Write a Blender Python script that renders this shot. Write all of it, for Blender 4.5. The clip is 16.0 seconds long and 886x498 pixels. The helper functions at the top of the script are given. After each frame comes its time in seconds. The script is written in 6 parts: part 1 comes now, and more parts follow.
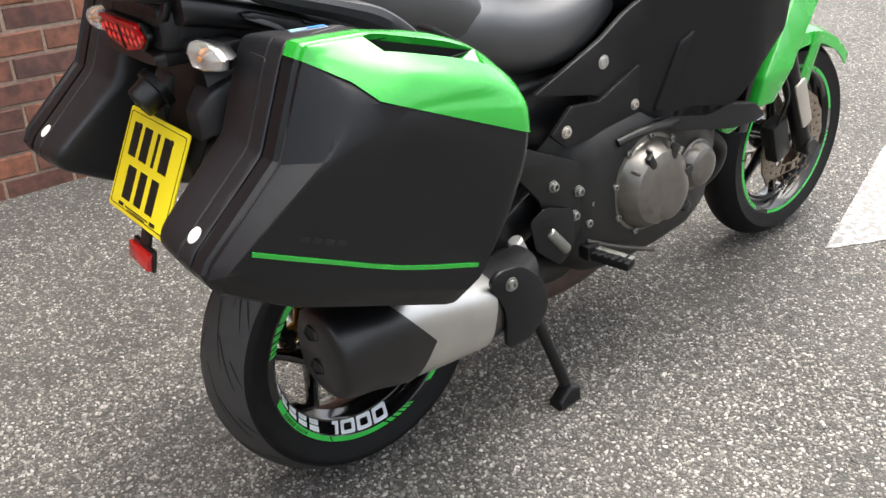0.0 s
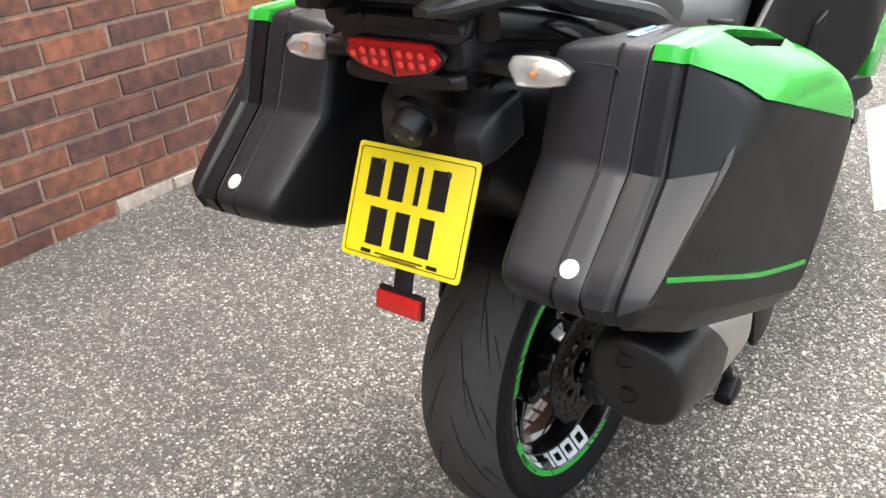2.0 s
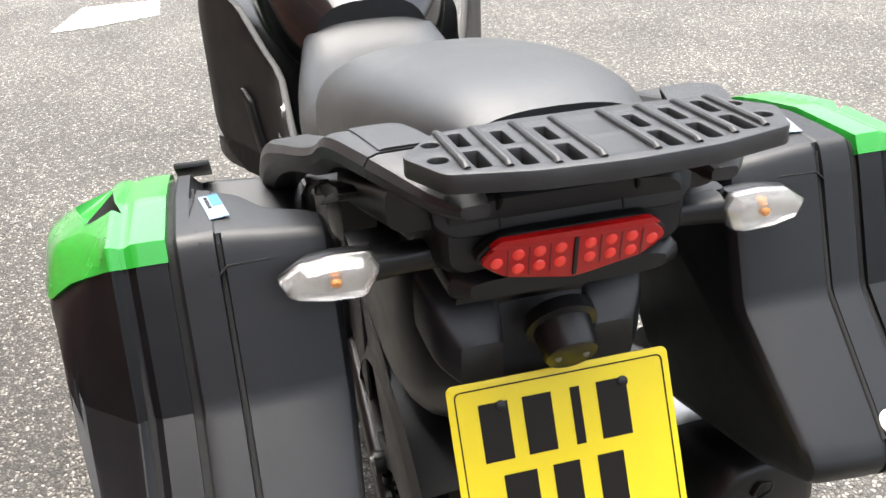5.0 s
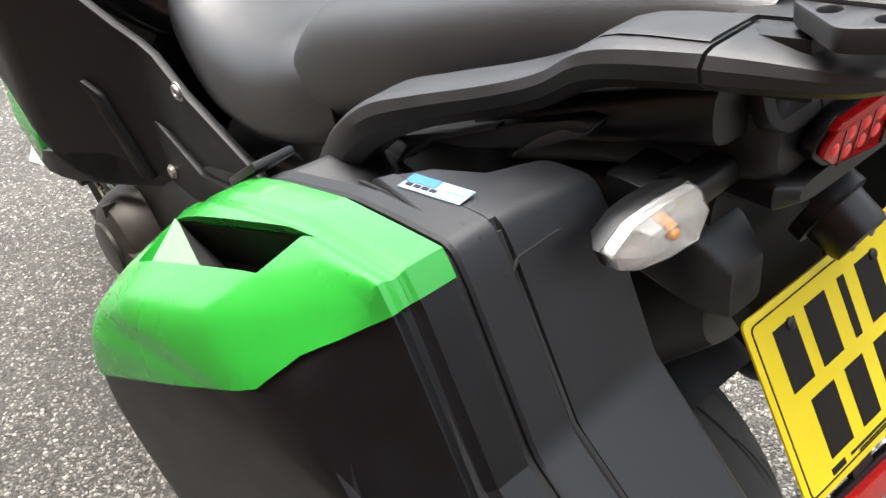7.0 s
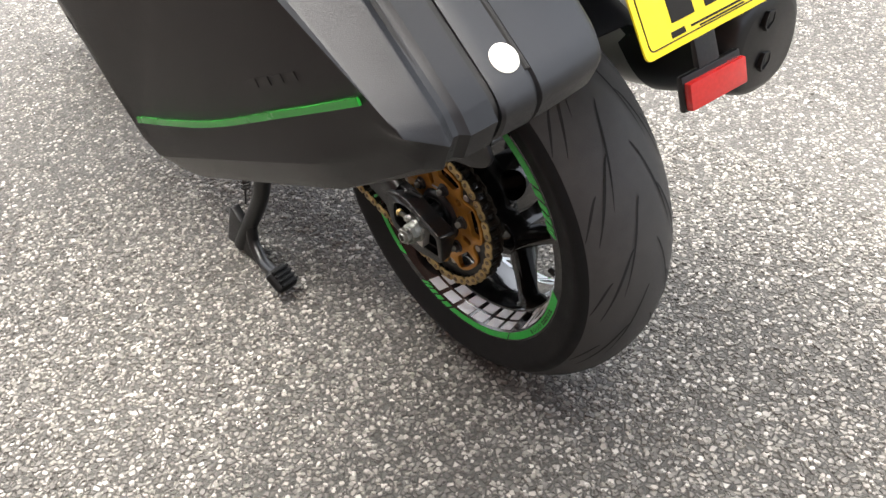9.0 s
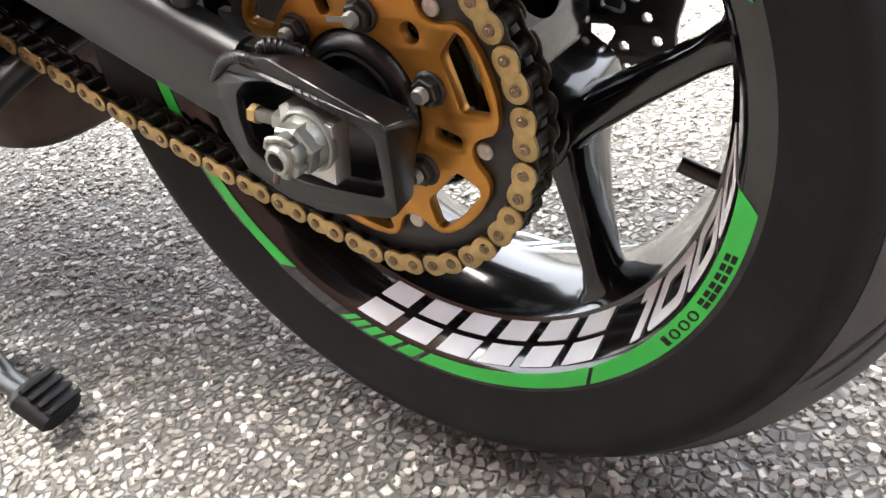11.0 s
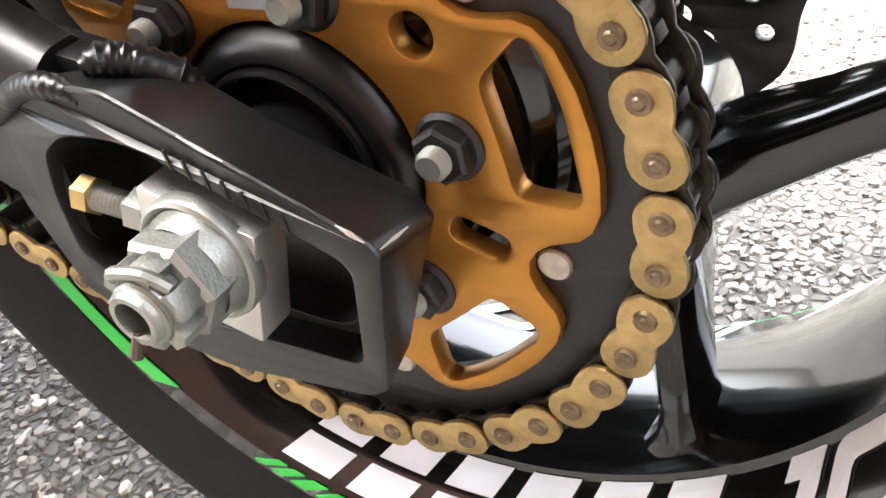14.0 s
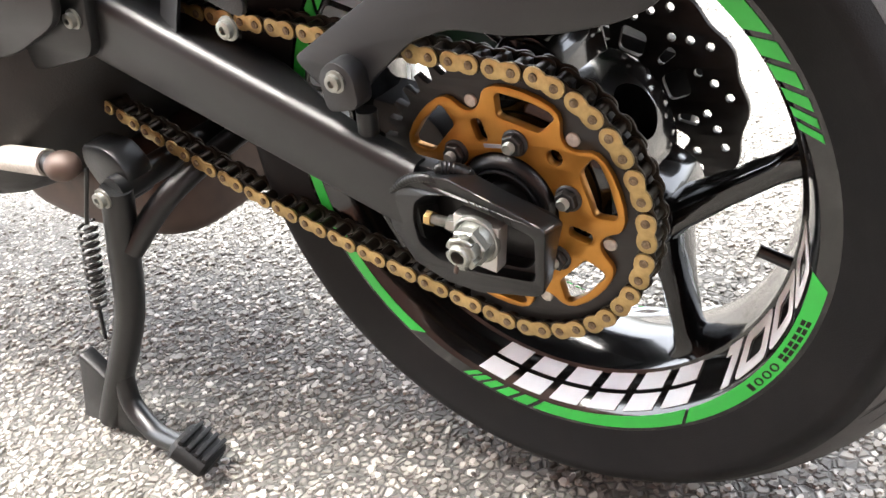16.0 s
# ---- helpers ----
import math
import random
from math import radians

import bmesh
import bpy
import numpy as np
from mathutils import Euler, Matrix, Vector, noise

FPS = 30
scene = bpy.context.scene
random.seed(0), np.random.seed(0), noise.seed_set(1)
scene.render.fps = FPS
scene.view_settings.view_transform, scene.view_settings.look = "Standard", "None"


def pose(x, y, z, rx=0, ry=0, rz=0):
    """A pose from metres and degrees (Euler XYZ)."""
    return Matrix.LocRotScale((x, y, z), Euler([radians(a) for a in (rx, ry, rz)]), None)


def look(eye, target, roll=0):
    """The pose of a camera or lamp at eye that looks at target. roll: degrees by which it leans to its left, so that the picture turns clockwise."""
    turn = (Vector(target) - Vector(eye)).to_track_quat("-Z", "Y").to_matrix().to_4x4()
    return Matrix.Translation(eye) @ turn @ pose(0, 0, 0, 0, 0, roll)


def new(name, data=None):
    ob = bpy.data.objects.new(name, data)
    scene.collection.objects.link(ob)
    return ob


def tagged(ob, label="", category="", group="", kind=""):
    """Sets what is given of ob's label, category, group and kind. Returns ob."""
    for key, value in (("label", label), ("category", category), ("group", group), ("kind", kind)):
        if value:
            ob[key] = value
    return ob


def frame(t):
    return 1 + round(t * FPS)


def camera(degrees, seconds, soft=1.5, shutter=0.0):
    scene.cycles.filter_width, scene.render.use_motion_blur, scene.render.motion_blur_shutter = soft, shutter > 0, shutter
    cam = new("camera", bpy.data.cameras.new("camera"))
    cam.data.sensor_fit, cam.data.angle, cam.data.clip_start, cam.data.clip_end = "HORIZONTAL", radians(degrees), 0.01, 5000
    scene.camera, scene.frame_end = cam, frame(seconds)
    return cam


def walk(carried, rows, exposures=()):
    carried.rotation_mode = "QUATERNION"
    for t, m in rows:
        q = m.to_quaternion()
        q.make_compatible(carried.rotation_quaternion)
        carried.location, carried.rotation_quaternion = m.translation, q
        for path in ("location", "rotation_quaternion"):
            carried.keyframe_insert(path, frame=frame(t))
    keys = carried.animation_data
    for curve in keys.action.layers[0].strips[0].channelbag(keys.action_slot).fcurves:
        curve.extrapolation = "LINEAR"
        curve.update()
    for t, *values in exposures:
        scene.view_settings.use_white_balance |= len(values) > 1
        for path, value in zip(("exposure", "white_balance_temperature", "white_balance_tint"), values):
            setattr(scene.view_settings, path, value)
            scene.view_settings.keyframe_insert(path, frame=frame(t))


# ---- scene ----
cam = camera(51.5, 16.0)
PATH = [
    (0, (1.431, -0.807, 1.322), (0.01, 0.261, 0.406), -4.6),
    (0.5, (1.473, -0.984, 1.32), (0.078, 0.117, 0.401), -5.9),
    (1, (1.357, -1.203, 1.322), (0.017, -0.05, 0.387), -7.5),
    (1.5, (1.119, -1.232, 1.325), (-0.168, -0.018, 0.392), -7.8),
    (2, (0.851, -1.232, 1.348), (-0.318, 0.102, 0.423), -6.8),
    (2.5, (0.585, -1.34, 1.41), (-0.338, 0.175, 0.485), -6.5),
    (3, (0.347, -1.306, 1.439), (-0.341, 0.321, 0.503), -5.5),
    (3.5, (0.141, -1.203, 1.438), (-0.294, 0.505, 0.492), -3.3),
    (3.7, (0.064, -1.184, 1.433), (-0.248, 0.538, 0.466), -3.0),
    (5.8, (-0.448, -0.835, 1.396), (0.308, 0.705, 0.367), -3.1),
    (6, (-0.493, -0.809, 1.39), (0.326, 0.682, 0.339), -3.5),
    (6.5, (-0.553, -0.691, 1.374), (0.34, 0.718, 0.27), -5.6),
    (7, (-0.619, -0.592, 1.344), (0.351, 0.727, 0.195), -7.5),
    (7.5, (-0.727, -0.666, 1.297), (0.317, 0.565, 0.116), -6.7),
    (8, (-0.787, -0.773, 1.289), (0.209, 0.461, 0.07), -4.9),
    (8.5, (-0.776, -0.874, 1.243), (0.163, 0.396, 0.015), -5.1),
    (8.7, (-0.768, -0.887, 1.199), (0.157, 0.374, -0.048), -5.3),
    (10.8, (-0.461, -0.371, 0.541), (0.745, 0.78, -0.563), -11.5),
    (11, (-0.442, -0.343, 0.518), (0.815, 0.783, -0.556), -12.1),
    (11.5, (-0.392, -0.286, 0.495), (0.93, 0.784, -0.557), -11.8),
    (12, (-0.347, -0.224, 0.485), (1.006, 0.807, -0.565), -10.9),
    (12.5, (-0.292, -0.166, 0.462), (1.078, 0.818, -0.614), -10.2),
    (13, (-0.266, -0.148, 0.463), (1.128, 0.79, -0.621), -9.4),
    (13.5, (-0.26, -0.151, 0.451), (1.113, 0.746, -0.694), -9.2),
    (14, (-0.276, -0.161, 0.45), (1.069, 0.732, -0.73), -9.3),
    (14.5, (-0.319, -0.206, 0.473), (1.029, 0.736, -0.666), -10.3),
    (15, (-0.378, -0.257, 0.517), (0.988, 0.757, -0.535), -11.4),
    (15.5, (-0.472, -0.3, 0.569), (0.868, 0.793, -0.436), -12.5),
    (16, (-0.58, -0.346, 0.629), (0.735, 0.794, -0.358), -12.9),
]
walk(cam, [(t, look(eye, target, roll)) for t, eye, target, roll in PATH], [(0, 1.53), (0.5, 1.43), (1, 1.4), (2, 1.85), (2.7, 1.7), (3.5, 1.35), (6, 1.9), (7, 1.65), (8.5, 1.85), (11, 3.15), (12, 3.25), (12.9, 3.85), (13.5, 3.85), (14, 3.75), (14.5, 3.25), (15, 3.4), (16, 3.55)])
SKY, SUN = 0.2, 2.0

# ---------------------------------------------------------------- world and light
world = bpy.data.worlds.new("world")
scene.world = world
world.use_nodes = True
wn, wl = world.node_tree.nodes, world.node_tree.links
sky = wn.new("ShaderNodeTexSky")
sky.sky_type, sky.sun_disc = "NISHITA", False
sky.sun_elevation, sky.sun_rotation = radians(78), radians(-20)
sky.air_density, sky.dust_density, sky.ozone_density = 1.0, 6.0, 1.0
grey = wn.new("ShaderNodeHueSaturation")
grey.inputs["Saturation"].default_value = 0.34
wl.new(sky.outputs[0], grey.inputs["Color"])
wl.new(grey.outputs[0], wn["Background"].inputs["Color"])
wn["Background"].inputs["Strength"].default_value = SKY
sun = new("sun", bpy.data.lights.new("sun", "SUN"))
sun.data.energy, sun.data.angle, sun.data.color = SUN, radians(70), (1.0, 0.94, 0.83)
sun.matrix_world = look((-0.55, 1.5, 8), (0, 0, 0))


# ---------------------------------------------------------------- materials
def material(name, base, rough=0.5, metal=0.0, vary=0.12, scale=60.0, bump=0.0, bump_scale=800.0, coat=0.0, each=0.0, spec=0.5, stain=0.0, stain_scale=9.0, stain_col=None, island=0.0):
    m = bpy.data.materials.new(name)
    m.use_nodes = True
    nt = m.node_tree
    p = nt.nodes["Principled BSDF"]
    p.inputs["Roughness"].default_value, p.inputs["Metallic"].default_value = rough, metal
    p.inputs["Coat Weight"].default_value, p.inputs["Coat Roughness"].default_value = coat, 0.06
    p.inputs["Specular IOR Level"].default_value = spec
    co = nt.nodes.new("ShaderNodeTexCoord")
    nz = nt.nodes.new("ShaderNodeTexNoise")
    nz.inputs["Scale"].default_value, nz.inputs["Detail"].default_value = scale, 6
    nt.links.new(co.outputs["Object"], nz.inputs["Vector"])
    lo = [max(0.0, c * (1 - vary)) for c in base]
    hi = [min(1.0, c * (1 + vary)) for c in base]
    ramp = nt.nodes.new("ShaderNodeValToRGB")
    ramp.color_ramp.elements[0].position, ramp.color_ramp.elements[1].position = 0.3, 0.7
    ramp.color_ramp.elements[0].color, ramp.color_ramp.elements[1].color = (*lo, 1), (*hi, 1)
    nt.links.new(nz.outputs["Fac"], ramp.inputs["Fac"])
    col = ramp.outputs["Color"]
    if stain:
        n2 = nt.nodes.new("ShaderNodeTexNoise")
        n2.inputs["Scale"].default_value, n2.inputs["Detail"].default_value, n2.inputs["Roughness"].default_value = stain_scale, 8, 0.65
        nt.links.new(co.outputs["Object"], n2.inputs["Vector"])
        r2 = nt.nodes.new("ShaderNodeValToRGB")
        r2.color_ramp.elements[0].position, r2.color_ramp.elements[1].position = 0.48, 0.72
        r2.color_ramp.elements[0].color, r2.color_ramp.elements[1].color = (0, 0, 0, 1), (stain, stain, stain, 1)
        nt.links.new(n2.outputs["Fac"], r2.inputs["Fac"])
        mx = nt.nodes.new("ShaderNodeMix")
        mx.data_type = "RGBA"
        nt.links.new(r2.outputs["Color"], mx.inputs["Factor"])
        nt.links.new(col, mx.inputs["A"])
        mx.inputs["B"].default_value = (*(stain_col or [c * 1.6 for c in base]), 1)
        col = mx.outputs["Result"]
    if each or island:
        src = nt.nodes.new("ShaderNodeObjectInfo" if each else "ShaderNodeNewGeometry")
        hs = nt.nodes.new("ShaderNodeHueSaturation")
        mr = nt.nodes.new("ShaderNodeMapRange")
        k = each or island
        mr.inputs["To Min"].default_value, mr.inputs["To Max"].default_value = 1 - k, 1 + k
        nt.links.new(src.outputs["Random" if each else "Random Per Island"], mr.inputs["Value"])
        nt.links.new(mr.outputs["Result"], hs.inputs["Value"])
        nt.links.new(col, hs.inputs["Color"])
        col = hs.outputs["Color"]
    nt.links.new(col, p.inputs["Base Color"])
    rr = nt.nodes.new("ShaderNodeMapRange")
    rr.inputs["To Min"].default_value, rr.inputs["To Max"].default_value = max(0.02, rough * 0.8), min(1.0, rough * 1.25)
    nt.links.new(nz.outputs["Fac"], rr.inputs["Value"])
    nt.links.new(rr.outputs["Result"], p.inputs["Roughness"])
    if bump:
        n3 = nt.nodes.new("ShaderNodeTexNoise")
        n3.inputs["Scale"].default_value, n3.inputs["Detail"].default_value = bump_scale, 3
        nt.links.new(co.outputs["Object"], n3.inputs["Vector"])
        b = nt.nodes.new("ShaderNodeBump")
        b.inputs["Strength"].default_value, b.inputs["Distance"].default_value = bump, 0.001
        nt.links.new(n3.outputs["Fac"], b.inputs["Height"])
        nt.links.new(b.outputs["Normal"], p.inputs["Normal"])
    return m


def brick_material(name, colours, random_node, output):
    m = material(name, (0.3, 0.12, 0.08), 0.85, bump=0.9, bump_scale=160, vary=0.42, scale=26, stain=0.75, stain_scale=9, stain_col=(0.105, 0.062, 0.055))
    nt = m.node_tree
    place = nt.nodes.new("ShaderNodeNewGeometry")
    for node in nt.nodes:
        if node.bl_idname == "ShaderNodeTexNoise":
            nt.links.new(place.outputs["Position"], node.inputs["Vector"])
    src = nt.nodes.new(random_node)
    ramp = nt.nodes.new("ShaderNodeValToRGB")
    ramp.color_ramp.interpolation = "CONSTANT"
    while len(ramp.color_ramp.elements) < len(colours):
        ramp.color_ramp.elements.new(0.5)
    for k, (pos, c) in enumerate(colours):
        ramp.color_ramp.elements[k].position, ramp.color_ramp.elements[k].color = pos, (*c, 1)
    nt.links.new(src.outputs[output], ramp.inputs["Fac"])
    mul = nt.nodes.new("ShaderNodeMix")
    mul.data_type, mul.blend_type = "RGBA", "MULTIPLY"
    mul.inputs["Factor"].default_value = 1.0
    p = nt.nodes["Principled BSDF"]
    old = p.inputs["Base Color"].links[0].from_socket
    nt.links.new(ramp.outputs["Color"], mul.inputs["A"])
    gain = nt.nodes.new("ShaderNodeMix")
    gain.data_type, gain.blend_type = "RGBA", "DIVIDE"
    gain.inputs["Factor"].default_value = 1.0
    nt.links.new(old, gain.inputs["A"])
    gain.inputs["B"].default_value = (0.3, 0.12, 0.08, 1)
    nt.links.new(gain.outputs["Result"], mul.inputs["B"])
    nt.links.new(mul.outputs["Result"], p.inputs["Base Color"])
    return m


def asphalt_material():
    m = bpy.data.materials.new("asphalt")
    m.use_nodes = True
    nt = m.node_tree
    p = nt.nodes["Principled BSDF"]
    p.inputs["Roughness"].default_value = 0.8
    co = nt.nodes.new("ShaderNodeTexCoord")
    v = nt.nodes.new("ShaderNodeTexVoronoi")
    v.inputs["Scale"].default_value = 105
    nt.links.new(co.outputs["Object"], v.inputs["Vector"])
    sep = nt.nodes.new("ShaderNodeSeparateColor")
    nt.links.new(v.outputs["Color"], sep.inputs["Color"])
    stone = nt.nodes.new("ShaderNodeValToRGB")
    els = stone.color_ramp.elements
    els[0].position, els[0].color = 0.0, (0.070, 0.066, 0.060, 1)
    els[1].position, els[1].color = 1.0, (0.45, 0.43, 0.395, 1)
    for pos, c in ((0.32, 0.10), (0.56, 0.145), (0.76, 0.22), (0.91, 0.33)):
        e = els.new(pos)
        e.color = (c * 1.03, c * 0.97, c * 0.87, 1)
    nt.links.new(sep.outputs["Red"], stone.inputs["Fac"])
    edge = nt.nodes.new("ShaderNodeTexVoronoi")
    edge.feature = "DISTANCE_TO_EDGE"
    edge.inputs["Scale"].default_value = 105
    nt.links.new(co.outputs["Object"], edge.inputs["Vector"])
    er = nt.nodes.new("ShaderNodeValToRGB")
    er.color_ramp.elements[0].position, er.color_ramp.elements[1].position = 0.03, 0.22
    nt.links.new(edge.outputs["Distance"], er.inputs["Fac"])
    mx = nt.nodes.new("ShaderNodeMix")
    mx.data_type = "RGBA"
    mx.inputs["A"].default_value = (0.058, 0.055, 0.050, 1)
    nt.links.new(er.outputs["Color"], mx.inputs["Factor"])
    nt.links.new(stone.outputs["Color"], mx.inputs["B"])
    big = nt.nodes.new("ShaderNodeTexNoise")
    big.inputs["Scale"].default_value, big.inputs["Detail"].default_value = 1.7, 9
    nt.links.new(co.outputs["Object"], big.inputs["Vector"])
    br = nt.nodes.new("ShaderNodeMapRange")
    br.inputs["From Min"].default_value, br.inputs["From Max"].default_value = 0.3, 0.7
    br.inputs["To Min"].default_value, br.inputs["To Max"].default_value = 0.66, 1.06
    nt.links.new(big.outputs["Fac"], br.inputs["Value"])
    hs = nt.nodes.new("ShaderNodeHueSaturation")
    nt.links.new(br.outputs["Result"], hs.inputs["Value"])
    nt.links.new(mx.outputs["Result"], hs.inputs["Color"])
    nt.links.new(hs.outputs["Color"], p.inputs["Base Color"])
    b = nt.nodes.new("ShaderNodeBump")
    b.inputs["Strength"].default_value, b.inputs["Distance"].default_value = 0.9, 0.004
    nt.links.new(er.outputs["Color"], b.inputs["Height"])
    nt.links.new(b.outputs["Normal"], p.inputs["Normal"])
    return m


def lens_material(name, colour, rough=0.08, trans=0.85):
    m = material(name, colour, rough, vary=0.05)
    p = m.node_tree.nodes["Principled BSDF"]
    p.inputs["Transmission Weight"].default_value = trans
    return m


M_ASPHALT = asphalt_material()
def chip_material():
    """Stone chips: mostly grey, a few pale, each of one tone with fine grain."""
    m = material("stone_chip", (0.2, 0.19, 0.18), 0.7, vary=0.2, scale=300)
    nt = m.node_tree
    src, ramp = nt.nodes.new("ShaderNodeNewGeometry"), nt.nodes.new("ShaderNodeValToRGB")
    els = ramp.color_ramp.elements
    els[0].position, els[0].color = 0.0, (0.070, 0.066, 0.060, 1)
    els[1].position, els[1].color = 1.0, (0.38, 0.362, 0.33, 1)
    for pos, c in ((0.3, 0.095), (0.54, 0.135), (0.74, 0.19), (0.90, 0.28)):
        els.new(pos).color = (c * 1.03, c * 0.97, c * 0.87, 1)
    nt.links.new(src.outputs["Random Per Island"], ramp.inputs["Fac"])
    nt.links.new(ramp.outputs["Color"], nt.nodes["Principled BSDF"].inputs["Base Color"])
    return m


M_CHIP = chip_material()
M_GRIT = material("moss_grit", (0.045, 0.040, 0.028), 0.95, bump=0.6, bump_scale=400, vary=0.4, scale=40, stain=0.6, stain_scale=8, stain_col=(0.05, 0.06, 0.022))
BRICK_COLOURS = ((0.0, (0.164, 0.0680, 0.0440)), (0.18, (0.120, 0.0512, 0.0376)), (0.36, (0.188, 0.0768, 0.0480)), (0.52, (0.104, 0.0480, 0.0376)), (0.66, (0.152, 0.0608, 0.0400)), (0.80, (0.216, 0.0840, 0.0480)), (0.95, (0.288, 0.1120, 0.0496)))
M_BRICK = brick_material("brick", BRICK_COLOURS, "ShaderNodeObjectInfo", "Random")
M_BRICK_FAR = brick_material("brick_far", BRICK_COLOURS, "ShaderNodeNewGeometry", "Random Per Island")
M_MOSS = brick_material("mossy_brick", ((0.0, (0.19, 0.15, 0.085)), (0.3, (0.16, 0.125, 0.075)), (0.6, (0.22, 0.17, 0.10)), (0.85, (0.17, 0.16, 0.07))), "ShaderNodeObjectInfo", "Random")
M_MORTAR = material("mortar", (0.27, 0.20, 0.152), 0.95, bump=0.8, bump_scale=300, vary=0.25, scale=90, stain=0.5, stain_scale=6, stain_col=(0.14, 0.10, 0.08))
M_FOOTING = material("footing_stone", (0.40, 0.34, 0.29), 0.9, bump=0.8, bump_scale=200, vary=0.3, scale=30, stain=0.5, stain_scale=20, stain_col=(0.16, 0.13, 0.10))
M_LINE = material("road_paint", (0.46, 0.455, 0.44), 0.75, bump=0.9, bump_scale=120, vary=0.25, scale=110, stain=0.95, stain_scale=45, stain_col=(0.13, 0.125, 0.12))
M_LINE_WEAR = M_LINE.node_tree.nodes["Color Ramp.001"].color_ramp.elements
M_LINE_WEAR[0].position, M_LINE_WEAR[1].position = 0.40, 0.52
M_PLASTIC = material("grained_plastic", (0.0042, 0.0048, 0.0064), 0.40, bump=0.3, bump_scale=1500, vary=0.15, scale=30, spec=0.5)
M_LID = material("lid_plastic", (0.0032, 0.0036, 0.0046), 0.34, bump=0.3, bump_scale=1500, vary=0.15, scale=30, spec=0.36)
# lighter copy of the grained plastic, with the sky's sheen put into its colour
M_RACK = material("faded_plastic", (0.018, 0.0188, 0.0210), 0.36, bump=0.3, bump_scale=1500, vary=0.2, scale=30, spec=0.6)
M_RENDERED = material("grey_render", (0.16, 0.16, 0.16), 0.9, bump=0.5, bump_scale=120, vary=0.2, scale=6, stain=0.4, stain_scale=2, stain_col=(0.10, 0.10, 0.095))
M_PLASTIC_DARK = material("smooth_plastic", (0.0036, 0.0038, 0.0045), 0.36, bump=0.1, bump_scale=1200, vary=0.2, scale=40)
M_PANEL = material("satin_panel", (0.0060, 0.0062, 0.0070), 0.42, vary=0.15, scale=20, spec=0.24)
M_GLOSS = material("gloss_black", (0.006, 0.006, 0.007), 0.12, coat=0.6, vary=0.1, scale=20)
M_SEAT = material("seat_vinyl", (0.020, 0.0215, 0.024), 0.34, bump=0.4, bump_scale=1100, vary=0.12, scale=14, spec=0.8)
M_GREEN = material("green_paint", (0.016, 0.27, 0.026), 0.26, coat=0.5, vary=0.05, scale=12)
M_TAPE = material("green_tape", (0.03, 0.45, 0.06), 0.4, vary=0.05, scale=30)
M_WHITE = material("white_vinyl", (0.74, 0.79, 0.82), 0.4, vary=0.04, scale=50)
M_REFLECT = material("cream_reflector", (0.62, 0.61, 0.54), 0.4, vary=0.04, scale=200)
M_RUBBER = material("tyre_rubber", (0.0037, 0.0039, 0.0044), 0.60, bump=0.25, bump_scale=900, vary=0.2, scale=50, spec=0.2, stain=0.25, stain_scale=16, stain_col=(0.018, 0.017, 0.0165))
M_TREAD = material("worn_tread", (0.032, 0.031, 0.030), 0.62, bump=0.3, bump_scale=700, vary=0.2, scale=45, stain=0.3, stain_scale=18, stain_col=(0.05, 0.047, 0.044))
# also laid in the pannier grooves, where it stands for their shade
M_GROOVE = material("tread_groove", (0.006, 0.006, 0.006), 0.9, vary=0.2)
M_WHEEL = material("wheel_black", (0.0035, 0.0036, 0.0040), 0.13, coat=0.5, vary=0.15, scale=40, spec=0.4)
M_ARM = material("swingarm_black", (0.0036, 0.0040, 0.0047), 0.33, bump=0.10, bump_scale=2600, vary=0.12, scale=30, stain=0.10, stain_scale=40, stain_col=(0.03, 0.03, 0.03), spec=0.38)
M_ENGINE = material("engine_dark", (0.011, 0.0107, 0.0105), 0.5, metal=0.3, bump=0.3, bump_scale=600, vary=0.25, scale=40)
M_CASE = material("cast_case", (0.075, 0.070, 0.063), 0.42, metal=0.7, bump=0.2, bump_scale=700, vary=0.2, scale=30)
M_COVER = material("cast_cover", (0.17, 0.160, 0.146), 0.32, metal=0.85, bump=0.2, bump_scale=700, vary=0.15, scale=30)
M_ALLOY = material("bare_alloy", (0.46, 0.455, 0.44), 0.42, metal=0.85, bump=0.25, bump_scale=500, vary=0.12, scale=60, stain=0.4, stain_scale=60, stain_col=(0.32, 0.31, 0.30))
M_CAN = material("brushed_steel", (0.42, 0.415, 0.40), 0.34, metal=0.9, vary=0.06, scale=18)
M_STEEL = material("zinc_steel", (0.25, 0.26, 0.24), 0.40, metal=0.8, bump=0.2, bump_scale=900, vary=0.2, scale=90, stain=0.6, stain_scale=90, stain_col=(0.17, 0.155, 0.125))
M_BRASS = material("yellow_zinc", (0.40, 0.30, 0.13), 0.4, metal=0.9, vary=0.2, scale=120)
M_CHAIN = material("gold_chain", (0.42, 0.305, 0.135), 0.40, metal=0.85, bump=0.3, bump_scale=900, vary=0.2, scale=160, stain=0.55, stain_scale=130, stain_col=(0.20, 0.13, 0.055), each=0.12)
M_CHAIN_IN = material("oily_chain", (0.032, 0.026, 0.019), 0.35, metal=0.8, vary=0.3, scale=200)
M_ORANGE = material("orange_anodised", (0.40, 0.188, 0.034), 0.33, metal=0.7, bump=0.1, bump_scale=900, vary=0.1, scale=60, stain=0.2, stain_scale=70, stain_col=(0.26, 0.10, 0.02))
M_TEETH = material("black_steel", (0.005, 0.005, 0.005), 0.48, metal=0.0, vary=0.25, scale=120)
